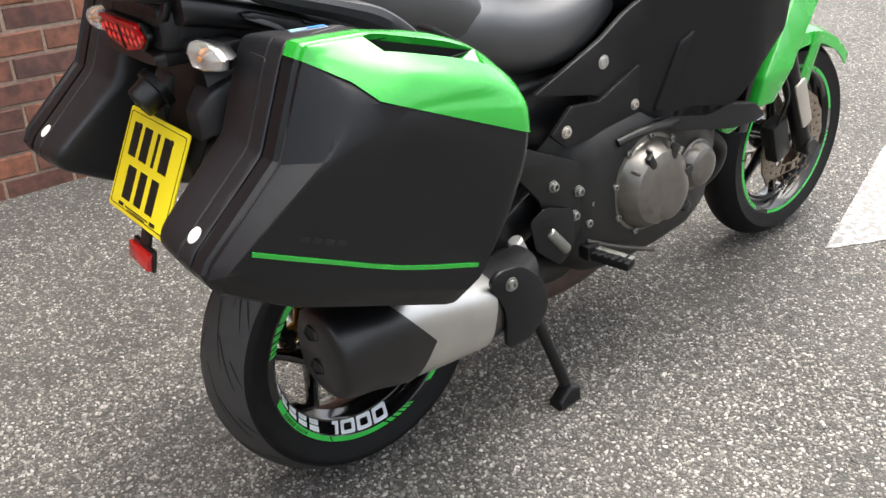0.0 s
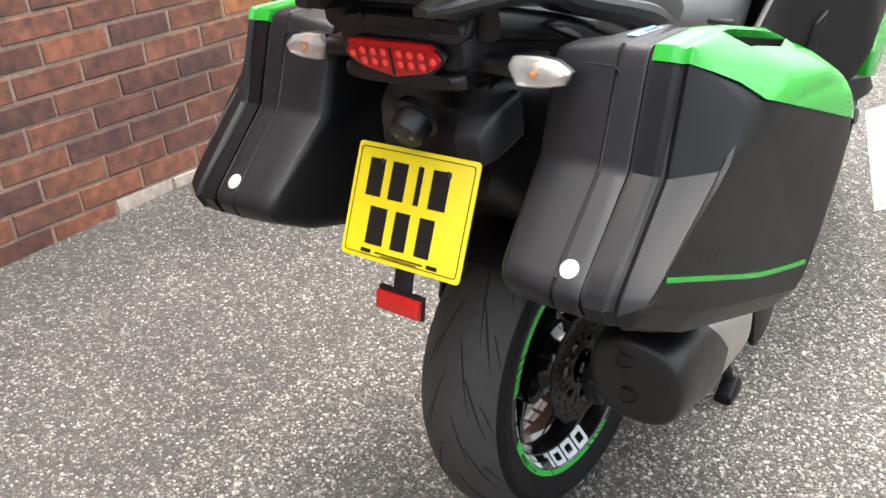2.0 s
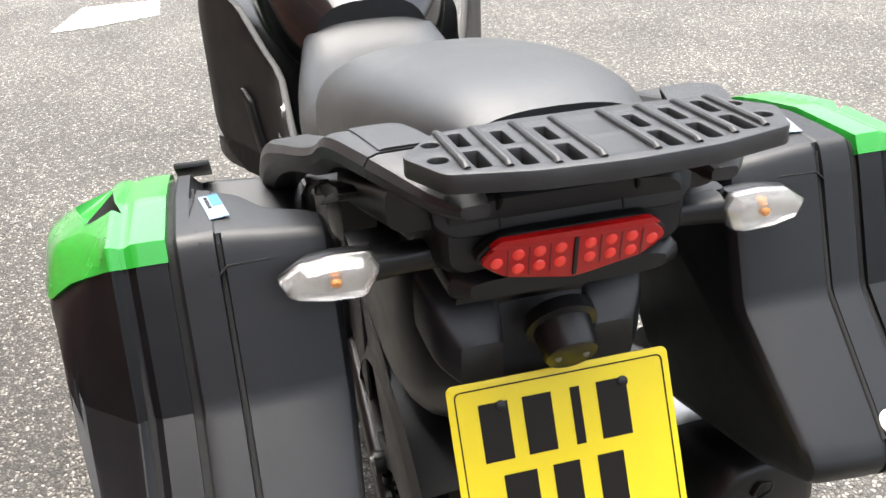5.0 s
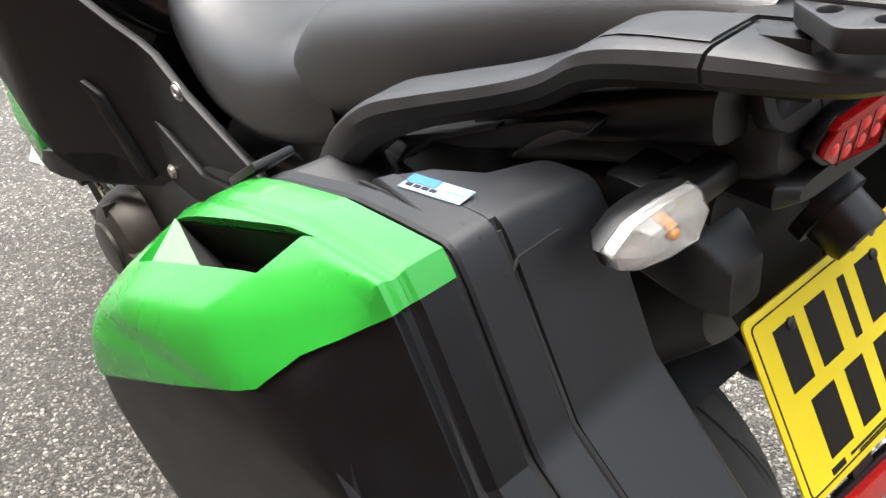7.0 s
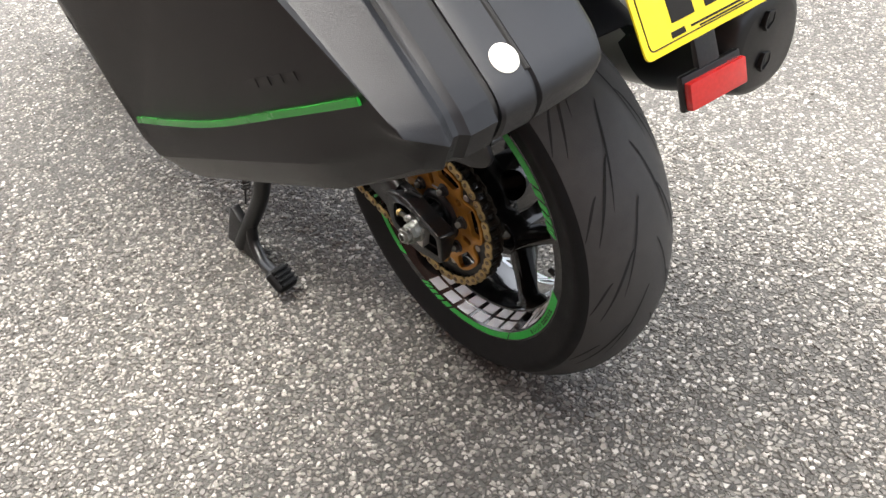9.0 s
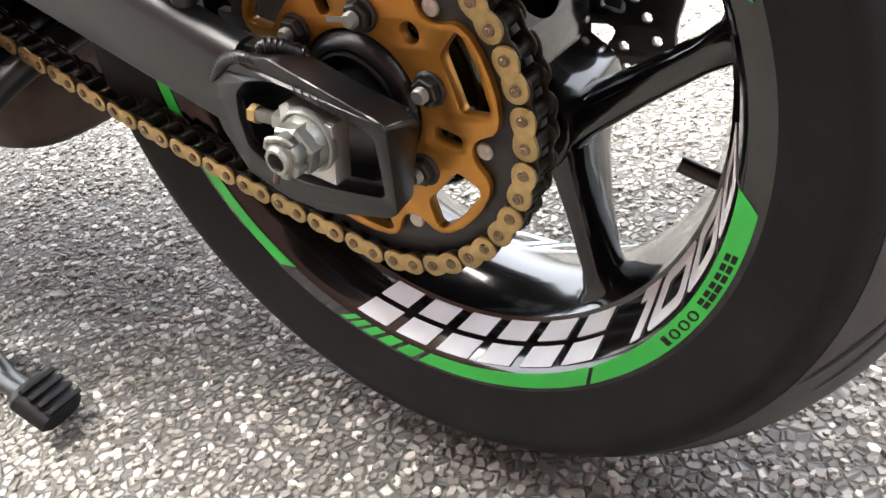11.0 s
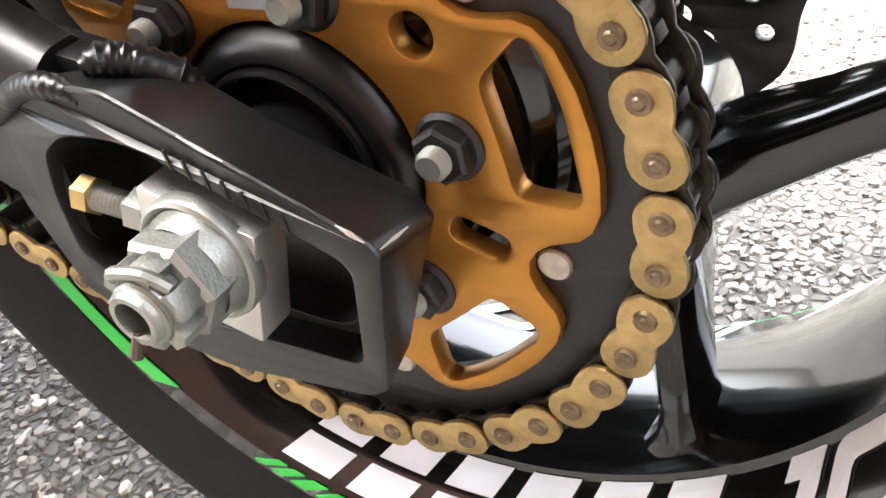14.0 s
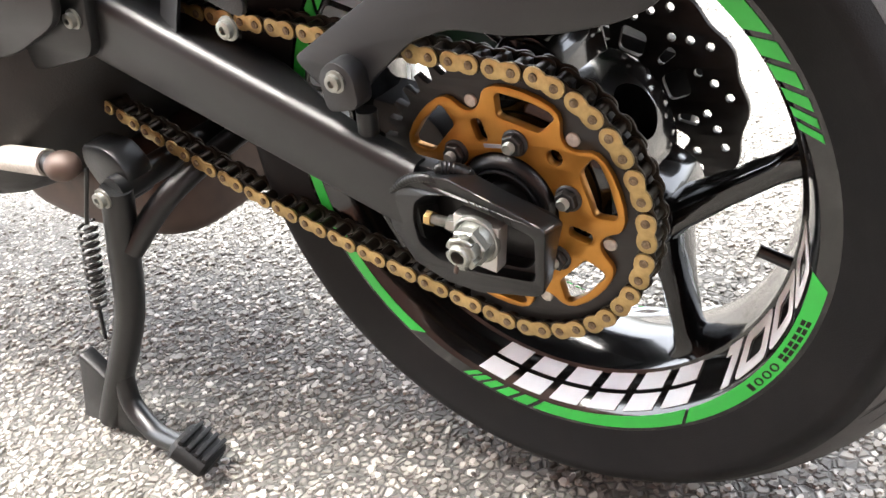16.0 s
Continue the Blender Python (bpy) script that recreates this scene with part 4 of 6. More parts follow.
for k in range(4):
    part("pad_rib", move(box((0.040, 0.005, 0.006), (0, -0.013 + 0.010 * k, 0.0135), 0.0015), pose(-0.203, 0.366, 0.034, 40, 10, 16)), M_RUBBER, pad_ob)
coil = [(-0.186 + 0.0085 * math.cos(a), 0.445 + 0.047 * (a / 75 - 0.5) + 0.0085 * math.sin(a) * 0.9, 0.235 - 0.105 * (a / 75 - 0.5)) for a in np.linspace(0, 75, 170)]
part("stand_spring", tube(coil, 0.0018, 6), M_TEETH, stand, "dark coil spring")
part("spring_hook", tube([(-0.178, 0.395, 0.345), (-0.186, 0.421, 0.288)], 0.0022, 8), M_ARM, stand)
part("spring_end", tube([(-0.186, 0.469, 0.183), (-0.184, 0.490, 0.135)], 0.0022, 8), M_ARM, stand)
bolt("stand_pivot", (-0.176, 0.391, 0.314), 0.0075, 0.008, -1, M_STEEL, stand)

# ---- frame plates, rear peg bracket and folded side stand (seen from the chain side)
frame_l = part("frame_plate", cut(rounded([(0.34, 0.62), (0.340, 0.50), (0.362, 0.440), (0.450, 0.424), (0.56, 0.435), (0.64, 0.62)], 0.015), [], -0.150, -0.118, 0.004), M_ARM, bike, "satin black frame plate")
for y, z, r in ((0.366, 0.474, 0.0065), (0.502, 0.382, 0.0060)):
    bolt("frame_bolt", (-0.150, y, z), r, 0.008, -1, M_STEEL, frame_l)
bolt("arm_bolt", (-0.156, 0.171, 0.470), 0.0068, 0.007, -1, M_STEEL, frame_l)
part("heel_guard", cut(rounded([(0.182, 0.462), (0.190, 0.70), (0.34, 0.72), (0.36, 0.52), (0.26, 0.497)], 0.02), [], -0.128, -0.122, 0.002), M_PLASTIC, frame_l)
part("stand_bracket", cut(rounded([(0.374, 0.330), (0.392, 0.352), (0.430, 0.356), (0.440, 0.335), (0.425, 0.306), (0.404, 0.296), (0.384, 0.298)], 0.010), [], -0.155, -0.125, 0.003), M_ARM, frame_l)
part("peg_plate", cut(rounded([(0.35, 0.48), (0.36, 0.62), (0.75, 0.66), (0.78, 0.46), (0.58, 0.44), (0.45, 0.445)], 0.03), [], -0.172, -0.162, 0.003), M_PLASTIC_DARK, frame_l)
side_stand = part("side_stand", rod((-0.185, 0.425, 0.350), (-0.190, 0.80, 0.335), 0.011), M_ARM, bike, "folded side stand with a worn round end")
ball = bmesh.new()
bmesh.ops.create_icosphere(ball, subdivisions=3, radius=0.016)
part("stand_end", move(ball, pose(-0.186, 0.418, 0.349) @ Matrix.Diagonal((1, 1.15, 0.9, 1))), M_CHAMBER, side_stand, "rusty rounded end")
part("stand_arm", rod((-0.186, 0.44, 0.350), (-0.190, 0.80, 0.345), 0.013), M_RIVET, side_stand)
part("link_plate", cut(rounded([(0.10, 0.30), (0.12, 0.345), (0.40, 0.40), (0.44, 0.33), (0.30, 0.27)], 0.02), [], -0.02, 0.03, 0.004), M_ENGINE, frame_l, "dusty suspension linkage")
part("exhaust_pipe", tube(curve_points([(0.0, 0.95, 0.345), (0.02, 0.80, 0.320), (0.05, 0.60, 0.275), (0.10, 0.42, 0.330), (0.20, 0.28, 0.42)], 5), 0.045, 18), M_ENGINE, bike, "dull exhaust collector pipe")

part("exhaust_chamber", hull(smooth_sections([(0.425, 0.0, 0.262, 0.060, 0.030, 3), (0.445, 0.0, 0.252, 0.095, 0.052, 3.2), (0.560, 0.0, 0.255, 0.105, 0.060, 3.2), (0.680, 0.0, 0.268, 0.100, 0.058, 3.2), (0.730, 0.0, 0.290, 0.070, 0.040, 3)], 18), 32), M_CHAMBER, bike, "dusty brown exhaust chamber under the engine")

# ---- engine
engine = part("engine", hull(smooth_sections([(0.42, 0, 0.50, 0.10, 0.10, 4), (0.50, 0, 0.48, 0.19, 0.17, 5), (0.62, 0, 0.47, 0.21, 0.20, 5), (0.90, 0, 0.48, 0.20, 0.20, 5), (1.02, 0, 0.50, 0.15, 0.15, 4)], 12)), M_ENGINE, bike, "dark cast engine with a grey clutch cover")


def dome(c, r, depth, x, side, squash=1.0):
    prof = [(0, r * 1.10), (0.010, r * 1.10), (0.012, r * 1.02), (0.016, r), (depth * 0.55, r * 0.93), (depth * 0.85, r * 0.80), (depth * 0.97, r * 0.62), (depth, r * 0.50), (depth, 0.0001)]
    bm = lathe(prof, 56)
    if side < 0:
        mirror(bm)
    return move(bm, pose(x, c[0], c[1]) @ Matrix.Diagonal((1, 1, squash, 1)))


clutch = part("clutch_cover", dome((0.700, 0.478), 0.104, 0.062, 0.198, 1), M_COVER, engine, "grey cast clutch cover")
part("cover_face", move(lathe([(0.0, 0.060), (0.004, 0.060), (0.007, 0.054), (0.0085, 0.040), (0.009, 0.0001)], 48), pose(0.252, 0.725, 0.455)), M_COVER, clutch)
# dark half-moon laid on the cover to stand for shade
part("cover_shade", move(lathe([(0.0, 0.052), (0.003, 0.050), (0.003, 0.0001)], 40, turn=150, start=-60), pose(0.2555, 0.690, 0.470)), M_ENGINE, clutch)
for k in range(5):
    y, z = polar(35 + 34 * k, 0.084, (0.700, 0.478))
    part("cover_rib", move(box((0.016, 0.040, 0.007), (0, 0, 0), 0.003), pose(0.238, y, z, -(35 + 34 * k))), M_COVER, clutch)
for k in range(9):
    y, z = polar(40 * k + 12, 0.113, (0.700, 0.478))
    bolt("cover_bolt", (0.204, y, z), 0.0075, 0.011, 1, M_STEEL, clutch)
# dark raised blocks in place of the cover's shaded recesses
for k in range(4):
    a = 60 + 55 * k
    y, z = polar(a, 0.080, (0.700, 0.478))
    part("cover_recess", move(box((0.016, 0.042, 0.019), (0, 0, 0), 0.006), pose(0.249, y, z, -a)), M_ENGINE, clutch)
small = part("pulse_cover", dome((0.868, 0.470), 0.056, 0.040, 0.200, 1), M_COVER, engine, "small grey cast cover")
part("sight_glass", move(lathe([(0, 0.014), (0.012, 0.014), (0.014, 0.010), (0.014, 0.0001)], 24), pose(0.232, 0.80, 0.395)), M_PLASTIC_DARK, engine)
part("breather", tube(curve_points([(0.205, 0.60, 0.60), (0.225, 0.66, 0.615), (0.225, 0.74, 0.610), (0.205, 0.82, 0.60)], 5), 0.010, 10), M_ENGINE, engine)
gen = part("generator_cover", dome((0.850, 0.480), 0.098, 0.084, -0.190, -1), M_CASE, engine, "dark grey generator cover")
part("generator_face", mirror(move(lathe([(0.0, 0.050), (0.012, 0.050), (0.014, 0.046), (0.014, 0.0001)], 40), pose(0.268, 0.850, 0.480))), M_CASE, gen)
for k in range(5):
    y, z = polar(72 * k + 10, 0.074, (0.850, 0.480))
    part("cover_rib", move(box((0.022, 0.034, 0.007), (0, 0, 0), 0.002), pose(-0.258, y, z, -(72 * k + 10))), M_CASE, gen)
for k in range(6):
    y, z = polar(60 * k + 20, 0.106, (0.850, 0.480))
    bolt("cover_bolt", (-0.196, y, z), 0.0075, 0.010, -1, M_STEEL, gen)
part("sump", hull([(0.60, 0, 0.33, 0.10, 0.05, 4), (0.68, 0, 0.32, 0.13, 0.06, 4), (0.88, 0, 0.32, 0.13, 0.06, 4), (0.95, 0, 0.34, 0.10, 0.05, 4)]), M_ENGINE, engine)
for k in range(4):
    part("header_pipe", tube(curve_points([(-0.12 + 0.08 * k, 1.00, 0.50), (-0.12 + 0.08 * k, 1.09, 0.42), (-0.10 + 0.066 * k, 1.06, 0.34), (-0.06 + 0.04 * k, 0.94, 0.32)], 5), 0.019, 12), M_ENGINE, engine)
part("radiator", box((0.36, 0.04, 0.30), (0, 1.13, 0.62), 0.008, (-12, 0, 0)), M_PLASTIC_DARK, bike, "black radiator")

# ---- footrest plates on the brake side
peg = part("footrest_plate", cut(rounded([(0.30, 0.63), (0.345, 0.66), (0.50, 0.585), (0.56, 0.50), (0.54, 0.42), (0.47, 0.39), (0.40, 0.43), (0.385, 0.53)], 0.02), [], 0.176, 0.190, 0.003), M_ARM, bike, "black footrest bracket with bolts")
for y, z in ((0.495, 0.520), (0.537, 0.480), (0.481, 0.468), (0.521, 0.436), (0.420, 0.555)):
    bolt("plate_bolt", (0.190, y, z), 0.0095, 0.012, 1, M_STEEL, peg)
part("heel_plate", cut(rounded([(0.345, 0.50), (0.39, 0.52), (0.47, 0.49), (0.475, 0.40), (0.43, 0.37), (0.36, 0.43)], 0.012), [], 0.196, 0.200, 0.001), M_PANEL, peg)
part("rear_peg_arm", rod((0.178, 0.33, 0.62), (0.215, 0.235, 0.55), 0.008), M_ALLOY, peg)
part("rear_peg_stay", rod((0.20, 0.235, 0.60), (0.215, 0.30, 0.640), 0.0085), M_ALLOY, peg)
rest = part("footrest", move(box((0.100, 0.034, 0.020), bevel=0.006), pose(0.250, 0.533, 0.364, 0, 3, 14)), M_RUBBER, peg, "ribbed rubber footrest")
part("footrest_top", move(box((0.096, 0.016, 0.005), bevel=0.002), pose(0.250, 0.541, 0.376, 0, 3, 14)), M_STEEL, rest, "bare alloy footrest edge")
part("feeler", rod((0.292, 0.540, 0.358), (0.292, 0.540, 0.338), 0.004), M_STEEL, rest)
for k in range(5):
    part("footrest_rib", move(box((0.006, 0.036, 0.004), bevel=0.001), pose(0.222 + 0.016 * k, 0.527 + 0.004 * k, 0.3755, 0, 3, 14)), M_RUBBER, rest)
part("footrest_knuckle", box((0.030, 0.040, 0.034), (0.200, 0.520, 0.372), 0.006), M_ARM, peg)
part("brake_lever", tube(curve_points([(0.195, 0.515, 0.395), (0.215, 0.58, 0.365), (0.235, 0.66, 0.335), (0.250, 0.680, 0.332)], 5), 0.0055, 10), M_CASE, peg, "dark alloy brake pedal")
part("master_cylinder", rod((0.195, 0.40, 0.46), (0.198, 0.45, 0.40), 0.013, bevel=0.003), M_STEEL, peg)
part("reservoir", rod((0.20, 0.30, 0.48), (0.20, 0.32, 0.435), 0.016, bevel=0.004), M_ALLOY, peg)

# ---- exhaust silencer
can_keys = [(0.290, 0.235, 0.425, 0.045, 0.055, 3), (0.215, 0.262, 0.432, 0.056, 0.058, 3), (0.150, 0.285, 0.445, 0.064, 0.062, 3), (0.080, 0.298, 0.458, 0.072, 0.068, 3), (-0.02, 0.302, 0.478, 0.078, 0.077, 3), (-0.10, 0.305, 0.495, 0.082, 0.080, 3.0), (-0.160, 0.310, 0.507, 0.079, 0.076, 2.8), (-0.200, 0.314, 0.510, 0.075, 0.074, 2.5), (-0.222, 0.316, 0.509, 0.068, 0.067, 2.4), (-0.230, 0.316, 0.508, 0.054, 0.054, 2.4)]
silencer = part("silencer", hull(smooth_sections(can_keys, 30)), M_PLASTIC_DARK, bike, "black and brushed steel exhaust silencer")
sleeve_bm = hull([(y, x, z, hx + 0.003, hz + 0.003, e) for y, x, z, hx, hz, e in smooth_sections(can_keys, 60)], 40)
for co, no in (((0.3, 0.100, 0.46), (0, 1, -0.30)), ((0.3, -0.16, 0.47), (0, -1, 0))):
    bmesh.ops.bisect_plane(sleeve_bm, geom=sleeve_bm.verts[:] + sleeve_bm.edges[:] + sleeve_bm.faces[:], plane_co=co, plane_no=no, clear_outer=True)
part("steel_sleeve", sleeve_bm, M_CAN, silencer, "brushed steel sleeve")
cap_bm = hull([(y - 0.004, x, z, hx + 0.006, hz + 0.006, e) for y, x, z, hx, hz, e in smooth_sections(can_keys, 60)], 40)
for co, no in (((0.38, -0.050, 0.488), (0, 1, 0.8)), ((0.38, -0.050, 0.488), (0, 1, -0.8))):
    bmesh.ops.bisect_plane(cap_bm, geom=cap_bm.verts[:] + cap_bm.edges[:] + cap_bm.faces[:], plane_co=co, plane_no=no, clear_outer=True)
from mathutils.bvhtree import BVHTree
cap_tree = BVHTree.FromBMesh(cap_bm)
part("end_cap", cap_bm, M_PLASTIC_DARK, silencer, "pointed black end cap")
part("heat_shield", cut(rounded([(0.092, 0.525), (0.115, 0.542), (0.170, 0.535), (0.225, 0.480), (0.235, 0.420), (0.190, 0.375), (0.125, 0.372), (0.128, 0.45)], 0.02), [], 0.352, 0.364, 0.003), M_PANEL, silencer)
bolt("shield_bolt", (0.364, 0.140, 0.508), 0.010, 0.008, 1, M_STEEL, silencer)
for y, z in ((-0.09, 0.49), (-0.15, 0.50)):
    bolt("end_bolt", (0.383, y, z), 0.006, 0.004, 1, M_STEEL, silencer)
way = Vector((0.20, -0.95, 0.10)).normalized()
for at in ((0.304, -0.225, 0.548), (0.308, -0.228, 0.486)):
    spot, normal, _, _ = cap_tree.ray_cast(Vector(at) + way * 0.15, -way)
    m = Matrix.Translation(spot or Vector(at)) @ pose(0, 0, 0, 0, 0, -78)
    inner = [(-0.015, -0.002), (-0.006, -0.0125), (0.013, -0.0065), (0.014, 0.0065), (-0.007, 0.0125)]
    five = cut(rounded([(y * 1.22, z * 1.22) for y, z in inner], 0.004), [rounded(inner, 0.004)], -0.006, 0.004, 0.0006)
    part("outlet", move(five, m), M_ENGINE, silencer, "five-sided outlet")
    part("outlet_bore", move(cut(inner, [], -0.004, 0.001), m), M_GROOVE, silencer)

# ---- seats and tank
seat_keys = [(0.760, 0, 0.960, 0.080, 0.050, 2.6), (0.700, 0, 0.905, 0.115, 0.075, 2.8), (0.560, 0, 0.850, 0.150, 0.080, 3.0), (0.420, 0, 0.850, 0.165, 0.080, 3.0), (0.300, 0, 0.880, 0.165, 0.085, 2.8), (0.22, 0, 0.900, 0.150, 0.080, 2.6)]
seat = part("rider_seat", hull(smooth_sections(seat_keys, 26), 36), M_SEAT, bike, "black grained vinyl rider seat")
pillion_keys = [(0.340, 0, 0.860, 0.130, 0.055, 2.6), (0.290, 0, 0.905, 0.150, 0.085, 2.6), (0.200, 0, 0.950, 0.160, 0.090, 2.7), (0.060, 0, 0.990, 0.155, 0.088, 2.8), (-0.080, 0, 1.025, 0.135, 0.085, 2.8), (-0.200, 0, 1.055, 0.115, 0.072, 2.8), (-0.270, 0, 1.070, 0.095, 0.050, 2.6)]
part("pillion_seat", hull(smooth_sections(pillion_keys, 30), 36), M_SEAT, bike, "black grained vinyl pillion seat")
tank_keys = [(0.640, 0, 0.900, 0.105, 0.090, 2.8), (0.720, 0, 0.935, 0.155, 0.110, 2.8), (0.850, 0, 0.965, 0.190, 0.125, 2.8), (1.000, 0, 0.980, 0.195, 0.120, 2.8), (1.140, 0, 0.985, 0.160, 0.090, 2.6)]
tank = part("fuel_tank", hull(smooth_sections(tank_keys, 24), 36), M_GLOSS, bike, "gloss black fuel tank")
part("tank_pad", hull([(0.650, 0, 0.985, 0.030, 0.012, 3), (0.70, 0, 1.030, 0.055, 0.012, 3), (0.82, 0, 1.085, 0.060, 0.010, 3), (0.90, 0, 1.098, 0.050, 0.008, 3)]), M_SEAT, tank)
part("yoke", box((0.26, 0.05, 0.04), (0, 1.20, 1.06), 0.012), M_PLASTIC_DARK, bike, "black handlebar yoke")
part("subframe", hull([(0.52, 0, 0.74, 0.10, 0.08, 4), (0.30, 0, 0.80, 0.12, 0.075, 4), (0.0, 0, 0.88, 0.115, 0.065, 4), (-0.22, 0, 0.955, 0.09, 0.05, 4)]), M_PLASTIC_DARK, bike, "dark subframe and inner mudguard")
part("battery_side", hull([(0.60, 0, 0.66, 0.12, 0.10, 4), (0.40, 0, 0.68, 0.125, 0.10, 4), (0.26, 0, 0.73, 0.10, 0.08, 4)]), M_PLASTIC_DARK, bike)

part("inner_mudguard", hull(smooth_sections([(0.30, 0, 0.76, 0.13, 0.09, 4), (0.0, 0, 0.785, 0.135, 0.128, 4), (-0.15, 0, 0.825, 0.125, 0.135, 4), (-0.235, 0, 0.860, 0.09, 0.10, 4)], 10)), M_PLASTIC_DARK, bike, "black inner mudguard over the tyre")

# ---- side fairings
def sheet(outline, x_of, thickness, side, r=0.012, bevel=0.002):
    """A panel whose distance from the middle follows y and z, given some thickness."""
    bm = cut(rounded(outline, r), [], -thickness / 2, thickness / 2, bevel)
    lo, hi = min(y for y, z in outline), max(y for y, z in outline)
    for y in np.arange(lo + 0.02, hi, 0.03):
        bmesh.ops.bisect_plane(bm, geom=bm.verts[:] + bm.edges[:] + bm.faces[:], plane_co=(0, y, 0), plane_no=(0, 1, 0))
    for z in (0.66, 0.75, 0.90):
        bmesh.ops.bisect_plane(bm, geom=bm.verts[:] + bm.edges[:] + bm.faces[:], plane_co=(0, 0, z), plane_no=(0, 0, 1))
    for v in bm.verts:
        v.co.x += x_of(v.co.y, v.co.z)
    if side < 0:
        mirror(bm)
    return bm


upper = [(0.385, 0.752), (0.578, 0.823), (0.685, 0.883), (0.80, 0.96), (0.95, 1.00), (1.06, 0.95), (1.057, 0.826), (1.045, 0.766), (0.969, 0.703), (0.908, 0.630), (0.845, 0.605), (0.717, 0.624), (0.666, 0.656), (0.554, 0.712)]
lower = [(0.422, 0.661), (0.479, 0.709), (0.563, 0.699), (0.650, 0.735), (0.703, 0.756), (0.743, 0.690), (0.727, 0.636), (0.617, 0.624), (0.462, 0.626)]
knee = [(0.716, 0.641), (0.766, 0.783), (0.798, 0.806), (0.785, 0.774), (0.740, 0.640)]
fair_x = lambda y, z: 0.170 + 0.42 * min(max(0.0, y - 0.66), 0.29) - 0.10 * max(0.0, z - 0.90)
for side, name in ((1, "side_fairing"), (-1, "side_fairing")):
    fairing = part(name, sheet(upper, fair_x, 0.014, side), M_PANEL, bike, "satin black side fairing")
    part("frame_cover", sheet(lower, lambda y, z: 0.182, 0.012, side, 0.006), M_PANEL, fairing)
    part("fairing_crease", sheet(knee, lambda y, z: fair_x(y, z) + 0.010, 0.012, side, 0.006), M_PANEL, fairing)
    bolt("fairing_bolt", (side * (fair_x(0.55, 0.77) + 0.006), 0.585, 0.822 if side < 0 else 0.775), 0.011, 0.006, side, M_ALLOY, fairing)
    bolt("fairing_bolt", (side * 0.188, 0.672, 0.664), 0.009, 0.006, side, M_RIVET, fairing)
    bolt("fairing_bolt", (side * 0.188, 0.463, 0.660), 0.010, 0.007, side, M_RIVET, fairing)
    part("lower_scoop", sheet([(y, z + (0.035 if side < 0 else 0.0)) for y, z in ((0.70, 0.615), (0.80, 0.640), (0.96, 0.615), (1.00, 0.575), (0.90, 0.565), (0.76, 0.585))], lambda y, z: fair_x(y, z) - 0.008, 0.03, side), M_PLASTIC, fairing)
    strip = [(1.001, 0.656), (1.153, 0.800), (1.250, 0.900), (1.350, 0.900), (1.254, 0.782), (1.129, 0.678), (1.044, 0.591), (0.977, 0.595)]
    part("green_cowl", sheet(strip, lambda y, z: 0.275 - 0.30 * min(max(0.0, z - 0.66), 0.25), 0.03, side, 0.008, 0.004), M_GREEN, bike, "bright green fairing strip")
    belly = [(0.972, 0.521), (1.030, 0.556), (1.081, 0.551), (1.074, 0.517), (1.008, 0.500)]
    part("green_belly", sheet(belly, lambda y, z: 0.190, 0.02, side, 0.012, 0.003), M_GREEN, bike)
    part("hand_guard", move(box((0.12, 0.06, 0.05), bevel=0.015), pose(side * 0.36, 1.02, 1.10, 0, side * 8, side * 20)), M_PLASTIC_DARK, bike, "black hand guard")
    part("handlebar", rod((side * 0.10, 1.14, 1.08), (side * 0.36, 1.05, 1.11), 0.011), M_PLASTIC_DARK, bike)
# added black body fills the shaded gap between tank and fairings
part("inner_cowl", hull(smooth_sections([(0.72, 0, 0.78, 0.15, 0.10, 4), (0.85, 0, 0.79, 0.215, 0.14, 4), (1.02, 0, 0.79, 0.262, 0.15, 4), (1.10, 0, 0.80, 0.24, 0.14, 4)], 10)), M_PLASTIC_DARK, bike, "black filler added for the dark gap between tank and fairings")
part("front_cowl", hull([(1.16, 0, 0.90, 0.21, 0.14, 3), (1.30, 0, 0.90, 0.18, 0.15, 3), (1.42, 0, 0.88, 0.11, 0.10, 3), (1.48, 0, 0.86, 0.05, 0.05, 3)]), M_GLOSS, bike, "gloss black front cowl")

# ---- front wheel, fork and mudguard
WHEEL_Y, AXLE_Z = 1.52, 0.30
front_wheel = part("front_wheel", move(lathe(rim_profile(0.052, 0.2295, 0.214), 96, closed=True), pose(0, 1.52, 0.30)), M_WHEEL, bike, "gloss black cast front wheel with green rim tape")
part("tyre", move(lathe(tyre_profile(0.061, 0.299, 0.222, 0.051, 0.034), 112), pose(0, 1.52, 0.30)), M_RUBBER, front_wheel, "black rubber front tyre")
part("hub", move(lathe([(-0.05, 0.02), (-0.05, 0.045), (-0.03, 0.05), (0.03, 0.05), (0.05, 0.045), (0.05, 0.02)], 40), pose(0, 1.52, 0.30)), M_WHEEL, front_wheel)
for k in range(6):
    part("spoke", move(move(spoke(20 + 60 * k, 20 + 60 * k, 0.04), Matrix.Diagonal((0.6, 1, 1, 1))), pose(0.008, 1.52, 0.30)), M_WHEEL, front_wheel)
